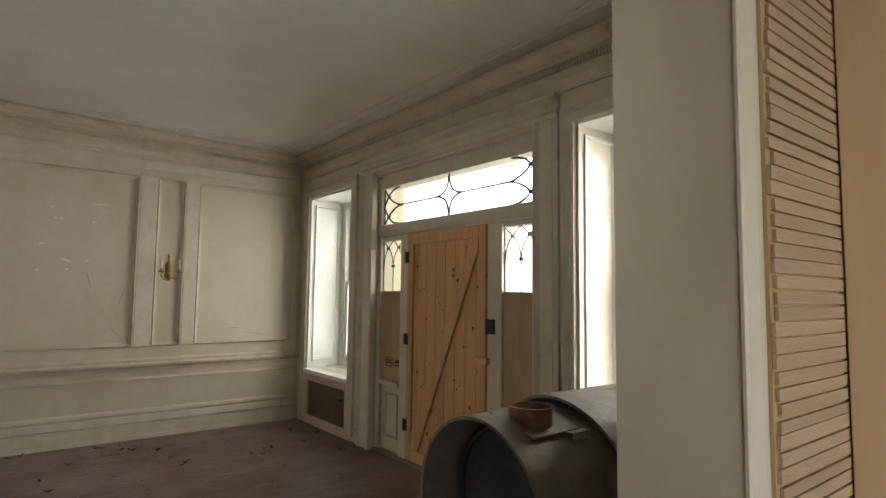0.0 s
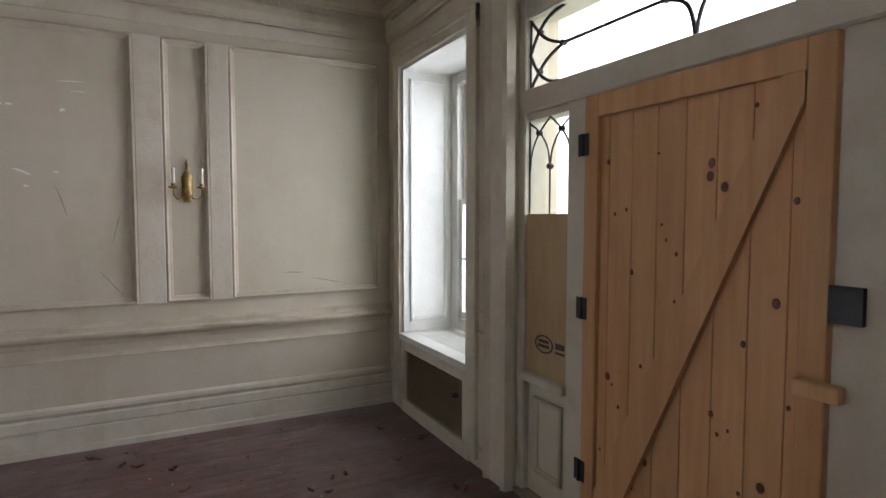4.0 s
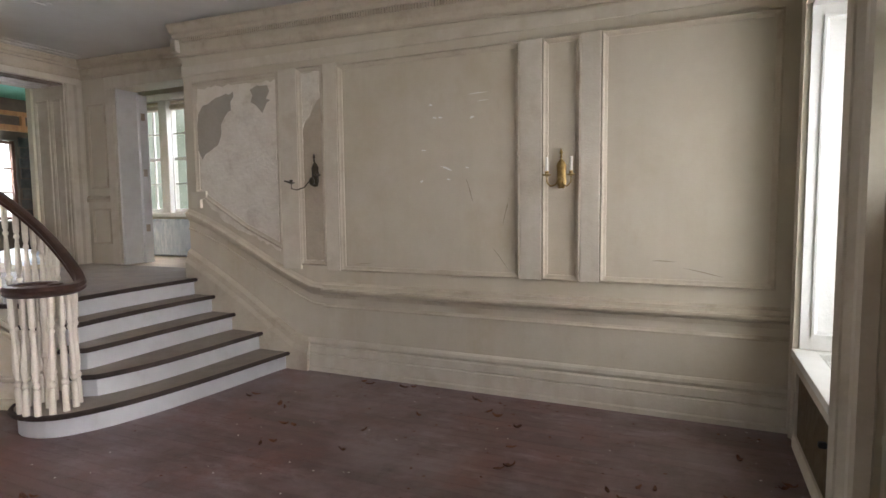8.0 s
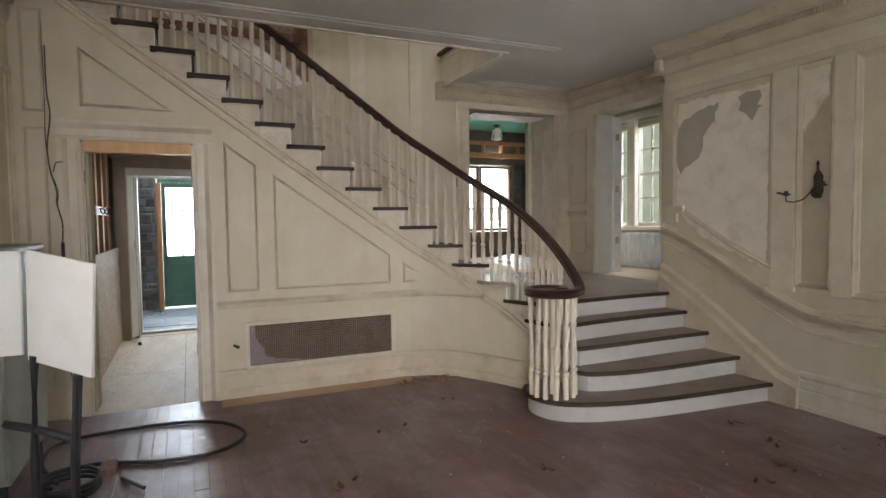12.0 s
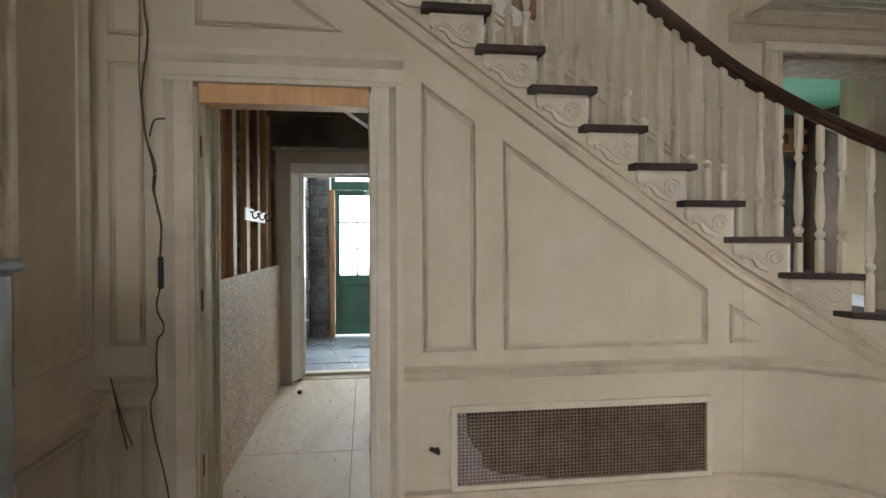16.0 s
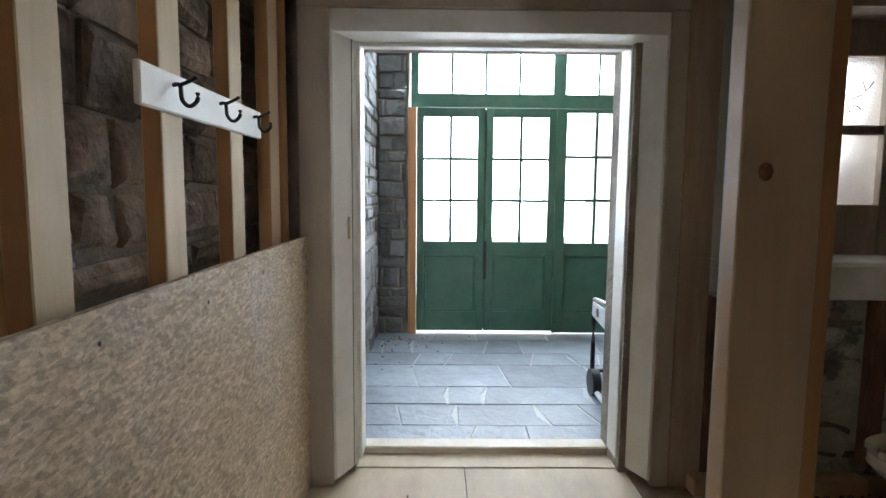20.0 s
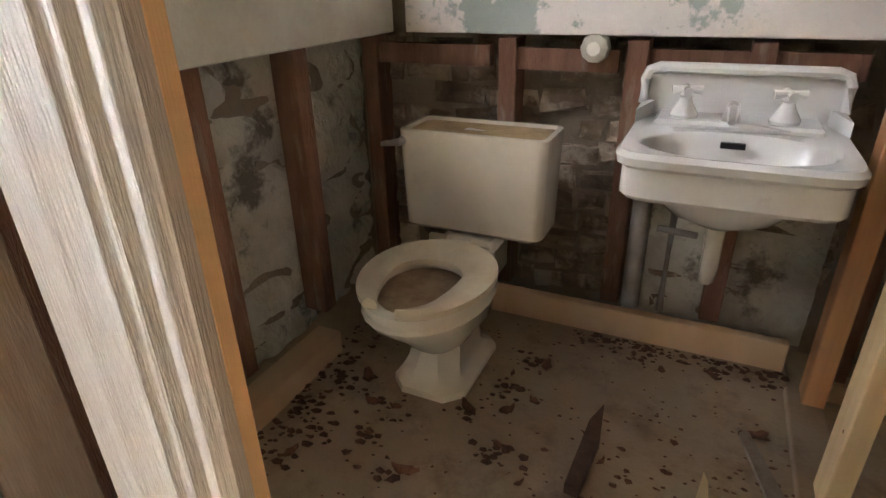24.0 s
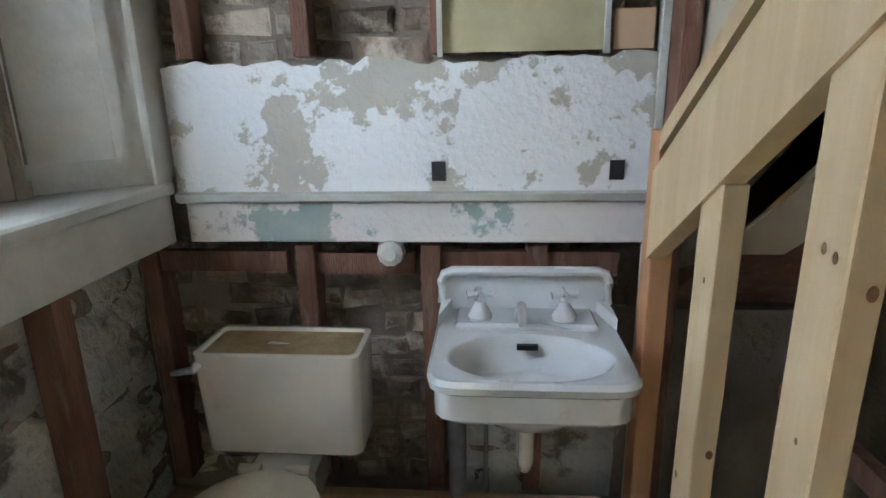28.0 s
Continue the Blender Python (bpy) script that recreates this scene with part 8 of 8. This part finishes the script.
sw1 = box("light_switch", LX + 0.02, LX + 0.035, 5.73, 5.79, 1.98, 2.10, BLACK, None, bevel=0.004); tagged(sw1, "black empty switch box on the stair wall", "switch")
ol = group("outlet"); tagged(ol, "old double outlet on the skirting", "outlet")
bm = bmesh.new(); add_box(bm, WX + 0.02, WX + 0.034, 4.50, 4.63, 0.06, 0.13); part("plate", bm, GREYCAB, ol, bevel=0.003)
for y in (4.535, 4.595):
    bm = bmesh.new(); add_loft(bm, [circle((WX + 0.034, y, 0.095), 0.022, 12, 'x'), circle((WX + 0.038, y, 0.095), 0.020, 12, 'x')]); part("socket", bm, BLACK, ol)

# lantern in the mint room
ln = group("hanging_lantern", (-7.4, 7.97, 3.35)); tagged(ln, "small dark ceiling lantern with glass", "lantern")
bm = bmesh.new(); add_turned(bm, [(0.06, 0), (0.06, -0.02), (0.02, -0.03), (0.015, -0.06)], 10); part("canopy", bm, BLACK, ln)
bm = bmesh.new(); add_turned(bm, [(0.05, -0.06), (0.09, -0.10), (0.11, -0.27), (0.02, -0.30)], 8); part("shade", bm, CANDLE, ln, smooth=True)
for k in range(4):
    a = k * 1.57 + 0.4
    bm = bmesh.new(); add_tube(bm, [(0.055 * math.cos(a), 0.055 * math.sin(a), -0.06), (0.115 * math.cos(a), 0.115 * math.sin(a), -0.28)], 0.008, 5); part("cage_bar", bm, BLACK, ln)

# hook rack on the studs
hk = group("hook_rack", (-5.44, 1.643, 1.70)); tagged(hk, "white hook rail with three black coat hooks", "hook rack")
box("rail", -0.44, 0.44, -0.03, -0.012, -0.05, 0.05, BOARDW, hk, bevel=0.004)
for x in (-0.35, -0.03, 0.28):
    bm = bmesh.new()
    add_tube(bm, smooth_path([(x, -0.012, 0.02), (x, 0.006, 0.02), (x, 0.01, -0.015), (x, 0.028, -0.032), (x, 0.048, -0.018), (x, 0.05, 0.002)], 5), 0.0055, 6)
    add_tube(bm, [(x, 0.006, 0.02), (x, 0.03, 0.03), (x, 0.048, 0.04)], 0.005, 6)
    part("hook", bm, BLACK, hk, smooth=True)

# portable generator on the porch
gn = group("generator", (-7.55, 3.80, -0.04)); tagged(gn, "black tube-framed portable generator on the porch", "generator")
for y in (-0.30, 0.30):
    bm = bmesh.new()
    add_tube(bm, smooth_path([(-0.34, y, 0.02), (-0.36, y, 0.12), (-0.36, y, 0.6), (-0.30, y, 0.70), (0.30, y, 0.70), (0.36, y, 0.6), (0.36, y, 0.12), (0.30, y, 0.03), (-0.30, y, 0.03), (-0.34, y, 0.02)], 4), 0.018, 8)
    part("frame_hoop", bm, BLACK, gn, smooth=True)
for x in (-0.36, 0.36):
    for z in (0.14, 0.58):
        bm = bmesh.new(); add_tube(bm, [(x, -0.30, z), (x, 0.30, z)], 0.015, 8); part("cross_tube", bm, BLACK, gn, smooth=True)
bm = bmesh.new(); add_box(bm, -0.30, 0.30, -0.24, 0.24, 0.46, 0.66); part("fuel_tank", bm, GREYCAB, gn, bevel=0.04)
bm = bmesh.new(); add_box(bm, -0.28, 0.05, -0.2, 0.2, 0.10, 0.44); part("engine", bm, BLACK, gn, bevel=0.02)
bm = bmesh.new(); add_loft(bm, [circle((0.06, 0, 0.26), 0.15, 18, 'x'), circle((0.32, 0, 0.26), 0.15, 18, 'x')]); part("alternator", bm, GREYCAB, gn, smooth=True)
bm = bmesh.new(); add_box(bm, 0.30, 0.345, -0.2, 0.2, 0.22, 0.44); part("control_panel", bm, BOARDW, gn, bevel=0.006)
for y in (-0.33, 0.33):
    bm = bmesh.new(); add_loft(bm, [circle((-0.2, y - 0.03, 0.10), 0.10, 18, 'y'), circle((-0.2, y + 0.03, 0.10), 0.10, 18, 'y')]); part("wheel", bm, RUBBER, gn, smooth=True)
LGREY = mat("pale_grey_enamel", (0.50, 0.51, 0.53), (0.62, 0.63, 0.65), 8, 0.35, 0.5, 0.05, 60, dirt=(0.3, 0.29, 0.28), dscale=6, damt=0.4)
bm = bmesh.new()
add_prism(bm, [(x, -0.322, z) for x, z in ((-0.34, 0.685), (0.33, 0.685), (0.345, 0.43), (0.22, 0.49), (-0.02, 0.545), (-0.345, 0.575))], (0, 0.012, 0)); plate = part("side_plate", bm, LGREY, gn, "pale grey curved side plate", bevel=0.003)
bm = bmesh.new(); add_loft(bm, [circle((-0.20, -0.324, 0.625), 0.035, 12, 'y'), circle((-0.20, -0.3225, 0.625), 0.035, 12, 'y')]); part("plate_hole", bm, BLACK, plate)
bm = bmesh.new(); add_loft(bm, [circle((0.06, -0.20, 0.27), 0.14, 20, 'y'), circle((0.06, -0.255, 0.27), 0.135, 20, 'y'), circle((0.06, -0.262, 0.27), 0.10, 20, 'y'), circle((0.06, -0.25, 0.27), 0.085, 20, 'y'), circle((0.06, -0.266, 0.27), 0.05, 20, 'y')]); part("recoil_cover", bm, LGREY, gn, "pale ribbed recoil starter cover", smooth=True)
bm = bmesh.new(); add_tube(bm, smooth_path([(-0.12, -0.20, 0.68), (0.0, -0.10, 0.84), (0.10, 0.06, 0.68)], 5), 0.012, 8); part("lifting_handle", bm, CHROME, gn, smooth=True)
bm = bmesh.new(); add_tube(bm, [(-0.32, -0.33, 0.05), (0.34, -0.33, 0.05)], 0.02, 8); part("skid_tube", bm, LGREY, gn, smooth=True)

# oval stamp printed on the sidelight plywood
STAMP = mat("stamp_ink", (0.05, 0.045, 0.04), (0.08, 0.07, 0.06), 30, 0.8)

bm = bmesh.new()
ring = []
for i in range(25):
    a = 2 * math.pi * i / 24
    ring.append([(3.1015, 5.04 + r * math.cos(a), 0.86 + 0.62 * r * math.sin(a)) for r in (0.078, 0.064)])
add_loft(bm, ring, close=False, caps=False)
for z0, ya, yb in ((0.875, 5.085, 5.0), (0.85, 5.09, 4.995)):
    add_box(bm, 3.1005, 3.1015, yb, ya, z0 - 0.008, z0 + 0.008)
add_box(bm, 3.1005, 3.1015, 4.875, 4.945, 0.855, 0.885)
add_box(bm, 3.1005, 3.1015, 4.875, 4.945, 0.83, 0.842)
part("stamp_mark", bm, STAMP, fd, "dark oval stamp printed on the plywood")

# entry doorway: casing, bare lath and a stud on the near side
en = group("casing_entry"); structure(en, "cream doorway edge with bare lath and a new stud behind", "casing")
box("corner_bead", 1.056, 1.112, 0.806, 0.8195, 0.0, 2.45, PAINT_TRIM, en, bevel=0.004)
LATH = mat("sawn_lath", (0.42, 0.30, 0.19), (0.54, 0.41, 0.27), 6, 0.7, 0.85, 0.3, 60, dirt=(0.25, 0.17, 0.10), dscale=3, damt=0.5, stretch=(0.4, 3, 3), rnd=0.08)
box("lath_backing", 1.16, 1.70, 0.812, 0.819, 0.0, 2.9, PLY, en)
rla = random.Random(9)
for i in range(100):
    piece_z = 0.05 + 0.028 * i
    box("lath", 1.158 + rla.uniform(0, 0.02), 1.62, 0.804, 0.811, piece_z, piece_z + 0.023 + rla.uniform(-0.003, 0.003), LATH, en)
es = box("stud", 1.50, 1.59, 0.70, 0.80, 0.0, 2.95, PINE_P, None, bevel=0.003); tagged(es, "new pine stud beside the entry doorway", "stud")
ew = group("window_entry"); structure(ew, "plain window frame of the room before the hall", "window")
for x0, x1, z0, z1 in ((-0.9, -0.82, 0.7, 2.5), (1.42, 1.5, 0.7, 2.5), (-0.82, 1.42, 0.7, 0.78), (-0.82, 1.42, 2.42, 2.5), (0.27, 0.33, 0.78, 2.42)):
    box("window_frame", x0, x1, -1.34, -1.26, z0, z1, WHITE, ew)

# pale scuffs and flat darker crease strokes on the canvas panels
SCUFF = mat("chalk_scuff", (0.78, 0.77, 0.72), (0.84, 0.83, 0.79), 20, 0.8)
CREASE = mat("darker_crease", (0.36, 0.31, 0.22), (0.44, 0.38, 0.28), 20, 0.8)


def mark(x, z, w, h, ang, m, name):
    r = random.Random(int(x * 1000) + int(z * 77))
    bm = bmesh.new()
    top, bot = [], []
    for i in range(7):
        t = i / 6
        hh = h * math.sin(math.pi * (0.06 + 0.88 * t)) * r.uniform(0.5, 1.1)
        u = (t - 0.5) * w
        for lst, s in ((top, 1), (bot, -1)):
            v = s * hh / 2 + 0.2 * h * math.sin(5 * t)
            lst.append((x + u * math.cos(ang) - v * math.sin(ang), NY - 0.0025, z + u * math.sin(ang) + v * math.cos(ang)))
    add_prism(bm, bot + top[::-1], (0, 0.002, 0))
    part(name, bm, m, pan)


for x, z, w, h, a in ((0.467, 2.31, 0.03, 0.02, 0.4), (0.50, 2.207, 0.035, 0.018, 0), (0.55, 2.205, 0.035, 0.016, 0.2), (0.823, 2.19, 0.035, 0.022, 0.8), (0.876, 2.373, 0.16, 0.007, 0.06), (0.913, 2.313, 0.09, 0.006, 0.05), (0.401, 1.951, 0.045, 0.014, 0.1), (0.60, 1.80, 0.10, 0.018, -0.3), (0.62, 1.71, 0.03, 0.016, 0.2), (0.38, 1.70, 0.03, 0.02, 1.0), (0.78, 1.80, 0.03, 0.012, 0)):
    mark(x, z, w, h, a, SCUFF, "scuff_mark")
for x, z, w, h, a in ((0.80, 1.62, 0.20, 0.014, -1.25), (1.10, 1.45, 0.22, 0.012, 1.35), (1.06, 1.08, 0.22, 0.010, -0.9), (-0.20, 1.0, 0.18, 0.008, 0.1), (2.25, 1.10, 0.16, 0.012, 0.0), (2.5, 1.03, 0.26, 0.008, -0.2), (2.55, 0.70, 0.12, 0.008, -0.4)):
    mark(x, z, w, h, a, CREASE, "crease_mark")

# ---- single pieces of floors and walls ----
def slab_mesh(name, w, l, t, c, material):
    """A flat board or slab: chamfered top, no underside. Origin at its middle, top at z 0."""
    a, b = w / 2, l / 2
    vs = [(-a, -b, -t), (a, -b, -t), (a, b, -t), (-a, b, -t), (-a, -b, -c), (a, -b, -c), (a, b, -c), (-a, b, -c), (-a + c, -b + c, 0), (a - c, -b + c, 0), (a - c, b - c, 0), (-a + c, b - c, 0)]
    fs = [(8, 9, 10, 11)] + [(i, (i + 1) % 4, 4 + (i + 1) % 4, 4 + i) for i in range(4)] + [(4 + i, 4 + (i + 1) % 4, 8 + (i + 1) % 4, 8 + i) for i in range(4)]
    me = bpy.data.meshes.new(name)
    me.from_pydata(vs, [], fs)
    me.materials.append(material)
    return me


def piece(name, me, x, y, z, parent, rz=0.0, rx=0.0, ry=0.0):
    ob = new(name, me)
    ob.parent = parent
    ob.matrix_basis = pose(x, y, z, rx, ry, rz)
    return ob


# hall floorboards along x
floor_ob = bpy.data.objects["floor"]
rf = random.Random(21)
BW = 0.0855
LENS = (1.0, 1.4, 1.8, 2.3)
plank = {L: slab_mesh("plank", L - 0.0012, BW - 0.0010, 0.014, 0.0010, FLOORW) for L in LENS}
row = 0
y = 1.06 + BW / 2
while y < 7.02:
    x = -3.14 + rf.uniform(-0.9, 0.0)
    if row % 2:
        x -= 0.35
    while x < 3.05:
        L = LENS[rf.randrange(4)]
        x0, x1 = max(x, -3.148), min(x + L, 3.07)
        if x1 - x0 > 0.06:
            key = round(x1 - x0, 2)
            if key not in plank:
                plank[key] = slab_mesh("plank", key - 0.0012, BW - 0.0010, 0.014, 0.0010, FLOORW)
            piece("plank", plank[key], (x0 + x1) / 2, y, rf.uniform(-0.0008, 0.0), floor_ob)
        x += L
    y += BW
    row += 1
PALEBOARD = mat("pale_new_board", (0.42, 0.26, 0.15), (0.52, 0.34, 0.21), 4, 0.45, 0.6, 0.1, 90, dirt=(0.3, 0.2, 0.13), dscale=2, damt=0.4, stretch=(3, 0.35, 3))
piece("border_board", slab_mesh("border_board", 0.24, 1.75, 0.003, 0.001, PALEBOARD), -3.0, 3.62, 0.0035, floor_ob)
box("entry_floor", -2.8, 3.03, -1.2, 1.059, -0.012, 0.0, FLOORW, floor_ob)

# plywood sheets of the passage and toilet room
pf_ob = bpy.data.objects["floor_passage"]
for x0, x1, y0, y1 in ((-4.42, -3.15, 1.52, 2.452), (-4.42, -3.15, 2.456, 3.3), (-6.60, -4.424, 1.52, 2.452), (-6.60, -4.424, 2.456, 3.3), (-6.60, -4.95, 3.304, 4.98), (-4.946, -3.4, 3.304, 4.98)):
    piece("plywood_sheet", slab_mesh("plywood_sheet", x1 - x0, y1 - y0, 0.012, 0.0015, DIRTPLY if y0 > 3 else PLYF), (x0 + x1) / 2, (y0 + y1) / 2, 0.0, pf_ob)

# flagstones
fp_ob = bpy.data.objects["floor_porch"]
rg2 = random.Random(31)
x = -9.56
while x < -6.88:
    w = min(rg2.choice((0.28, 0.36, 0.45, 0.55)), -6.87 - x)
    if -6.87 - (x + w) < 0.15:
        w = -6.87 - x
    y = 1.68 - rg2.uniform(0, 0.3)
    lean = 0.0
    while y < 5.4:
        l = rg2.choice((0.3, 0.42, 0.55, 0.75))
        nxt = rg2.uniform(-0.09, 0.09)
        g = 0.007
        ring = [(x + g, y + g), (x + g, y + l - g), (x + w - g, y + l + nxt - g), (x + w - g, y + lean + g)]
        if rg2.random() < 0.35:
            ring.insert(2, (x + w * 0.5, y + l + nxt / 2 + rg2.uniform(-0.04, 0.0) - g))
        cxs, cys = sum(p[0] for p in ring) / len(ring), sum(p[1] for p in ring) / len(ring)
        zt = -0.037 + rg2.uniform(-0.002, 0.002)
        k = len(ring)
        vs = [(a - cxs, b - cys, -0.03) for a, b in ring] + [(a - cxs, b - cys, -0.002) for a, b in ring] + [((a - cxs) * 0.99, (b - cys) * 0.99, rg2.uniform(-0.0015, 0.0015)) for a, b in ring]
        fs = [tuple(range(2 * k, 3 * k))[::-1]] + [(q, q + k, (q + 1) % k + k, (q + 1) % k) for q in range(k)] + [(q + k, q + 2 * k, (q + 1) % k + 2 * k, (q + 1) % k + k) for q in range(k)]
        me = bpy.data.meshes.new("flagstone")
        me.from_pydata(vs, [], fs)
        me.materials.append(FLAG)
        piece("flagstone", me, cxs, cys, zt, fp_ob)
        y += l
        lean = nxt
    x += w


def stone(name, o, u, n, w, h, d, jit, cham, material, parent, r):
    """A rough block set in a wall: o lower corner, u along the wall, n outward; front face proud and uneven."""
    U, N, Z = Vector(u), Vector(n), Vector((0, 0, 1))
    def j():
        return r.uniform(-jit, jit)
    base = [(0, 0), (w, 0), (w, h), (0, h)]
    rim = [(a + j(), b + j()) for a, b in base]
    cx, cz = w / 2, h / 2
    vs = []
    for a, b in rim:
        vs.append(U * a + Z * b - N * 0.01)
    for a, b in rim:
        vs.append(U * a + Z * b + N * (d * 0.45 + j() * 0.5))
    for a, b in rim:
        fa, fb = cx + (a - cx) * (1 - 2 * cham / w), cz + (b - cz) * (1 - 2 * cham / h)
        vs.append(U * (fa + j() * 0.6) + Z * (fb + j() * 0.6) + N * (d + j() * 0.8))
    vs.append(U * (cx + 2 * j()) + Z * (cz + j()) + N * (d * 1.03 + 0.3 * j()))
    fs = [(i, (i + 1) % 4, 4 + (i + 1) % 4, 4 + i) for i in range(4)] + [(4 + i, 4 + (i + 1) % 4, 8 + (i + 1) % 4, 8 + i) for i in range(4)] + [(8 + i, 8 + (i + 1) % 4, 12) for i in range(4)]
    if U.cross(Z).dot(N) < 0:
        fs = [f[::-1] for f in fs]
    me = bpy.data.meshes.new(name)
    me.from_pydata([tuple(v) for v in vs], [], fs)
    me.materials.append(material)
    ob = new(name, me)
    ob.parent = parent
    ob.location = o
    return ob


def courses(name, parent, material, origin, u, n, length, z0, z1, hs, ws, d, gap, jit, cham, seed, skip=None):
    """Fill a stretch of wall with coursed blocks."""
    r = random.Random(seed)
    z = z0
    U = Vector(u)
    while z < z1 - 0.03:
        h = min(r.choice(hs) * r.uniform(0.9, 1.1), z1 - z)
        a = -r.uniform(0, ws[0] * 0.6)
        while a < length:
            w = r.choice(ws) * r.uniform(0.85, 1.15)
            a0, a1 = max(a, 0.0), min(a + w, length)
            if a1 - a0 > 0.05 and not (skip and skip(a0, a1, z, r)):
                o = Vector((origin[0], origin[1], 0)) + U * (a0 + gap / 2)
                stone(name, (o.x, o.y, z + gap / 2), u, n, a1 - a0 - gap, h - gap, d * r.uniform(0.6, 1.2), jit, cham, material, parent, r)
            a += w
        z += h


ws_ob = bpy.data.objects["wall_porch_south"]
courses("stone", ws_ob, STONE, (-9.55, 1.66), (1, 0, 0), (0, 1, 0), 2.68, -0.05, 2.9, (0.11, 0.15, 0.2), (0.24, 0.34, 0.46), 0.03, 0.014, 0.006, 0.014, 41)
courses("stone", ws_ob, STONE, (-9.585, 1.69), (0, 1, 0), (1, 0, 0), 0.30, -0.05, 2.9, (0.11, 0.16, 0.2), (0.16, 0.3), 0.03, 0.014, 0.006, 0.012, 42)
wp_ob = bpy.data.objects["wall_passage_south"]
courses("stone", wp_ob, RUBBLE, (-6.4, 1.44), (1, 0, 0), (0, 1, 0), 3.05, 1.18, 2.92, (0.12, 0.17, 0.22), (0.22, 0.32, 0.42), 0.03, 0.022, 0.014, 0.025, 43)
wt_ob = bpy.data.objects["wall_toilet_north"]
BRICKM = mat("sooty_brick", (0.11, 0.078, 0.06), (0.34, 0.265, 0.195), 8, 0.85, 0.95, 0.8, 30, world=True, dirt=(0.48, 0.42, 0.33), dscale=4.2, damt=0.9, rnd=0.3, edges=(0.50, 0.58))
courses("brick", wt_ob, BRICKM, (-6.40, 4.99), (1, 0, 0), (0, -1, 0), 1.52, 0.06, 0.97, (0.082,), (0.21, 0.11, 0.17), 0.014, 0.014, 0.014, 0.016, 44, lambda a0, a1, z, r: r.random() < 0.08)
courses("brick", wt_ob, BRICKM, (-6.40, 4.99), (1, 0, 0), (0, -1, 0), 1.52, 1.48, 2.5, (0.082,), (0.21, 0.11, 0.17), 0.012, 0.018, 0.008, 0.012, 45, lambda a0, a1, z, r: r.random() < 0.06)
ww_ob = bpy.data.objects["wall_toilet_west"]
GREYST = mat("limewashed_rubble", (0.43, 0.42, 0.35), (0.66, 0.65, 0.57), 5, 0.85, 0.95, 0.8, 40, world=True, dirt=(0.10, 0.085, 0.07), dscale=4.5, damt=0.85, edges=(0.55, 0.64))


def lumpy(name, parent, material, o, u, n, length, z0, z1, amp, cell, seed):
    """Uneven parged masonry: a grid pushed in and out, with ledges between half-buried stones."""
    U, N = Vector(u), Vector(n)
    nu, nz = max(2, int(length / cell)), max(2, int((z1 - z0) / cell))
    vs, fs = [], []
    for i in range(nu + 1):
        for k in range(nz + 1):
            a, z = length * i / nu, z0 + (z1 - z0) * k / nz
            q = Vector((a * 5 + seed, z * 9, seed * 1.7))
            d = noise.noise(q) * 0.6 + noise.noise(q * 2.3) * 0.35 + noise.noise(q * 6.0) * 0.18
            ledge = abs(noise.noise(Vector((a * 3.1, z * 7.5, seed + 4.0))))
            d -= max(0.0, 0.10 - ledge) * 7.0
            p = Vector(o) + U * a + N * (amp * d)
            vs.append((p.x, p.y, z))
    for i in range(nu):
        for k in range(nz):
            a = i * (nz + 1) + k
            f = (a, a + 1, a + nz + 2, a + nz + 1)
            fs.append(f if U.cross(Vector((0, 0, 1))).dot(N) < 0 else f[::-1])
    me = bpy.data.meshes.new(name)
    me.from_pydata(vs, [], fs)
    me.materials.append(material)
    for p in me.polygons:
        p.use_smooth = True
    ob = new(name, me)
    ob.parent = parent
    return ob



lumpy("parging", ww_ob, GREYST, (-6.485, 3.60, 0), (0, 1, 0), (1, 0, 0), 1.36, 0.0, 1.0, 0.03, 0.014, 3.0)
lumpy("parging", wt_ob, GREYST, (-5.47, 4.968, 0), (1, 0, 0), (0, -1, 0), 0.56, 0.02, 0.60, 0.018, 0.014, 8.0)
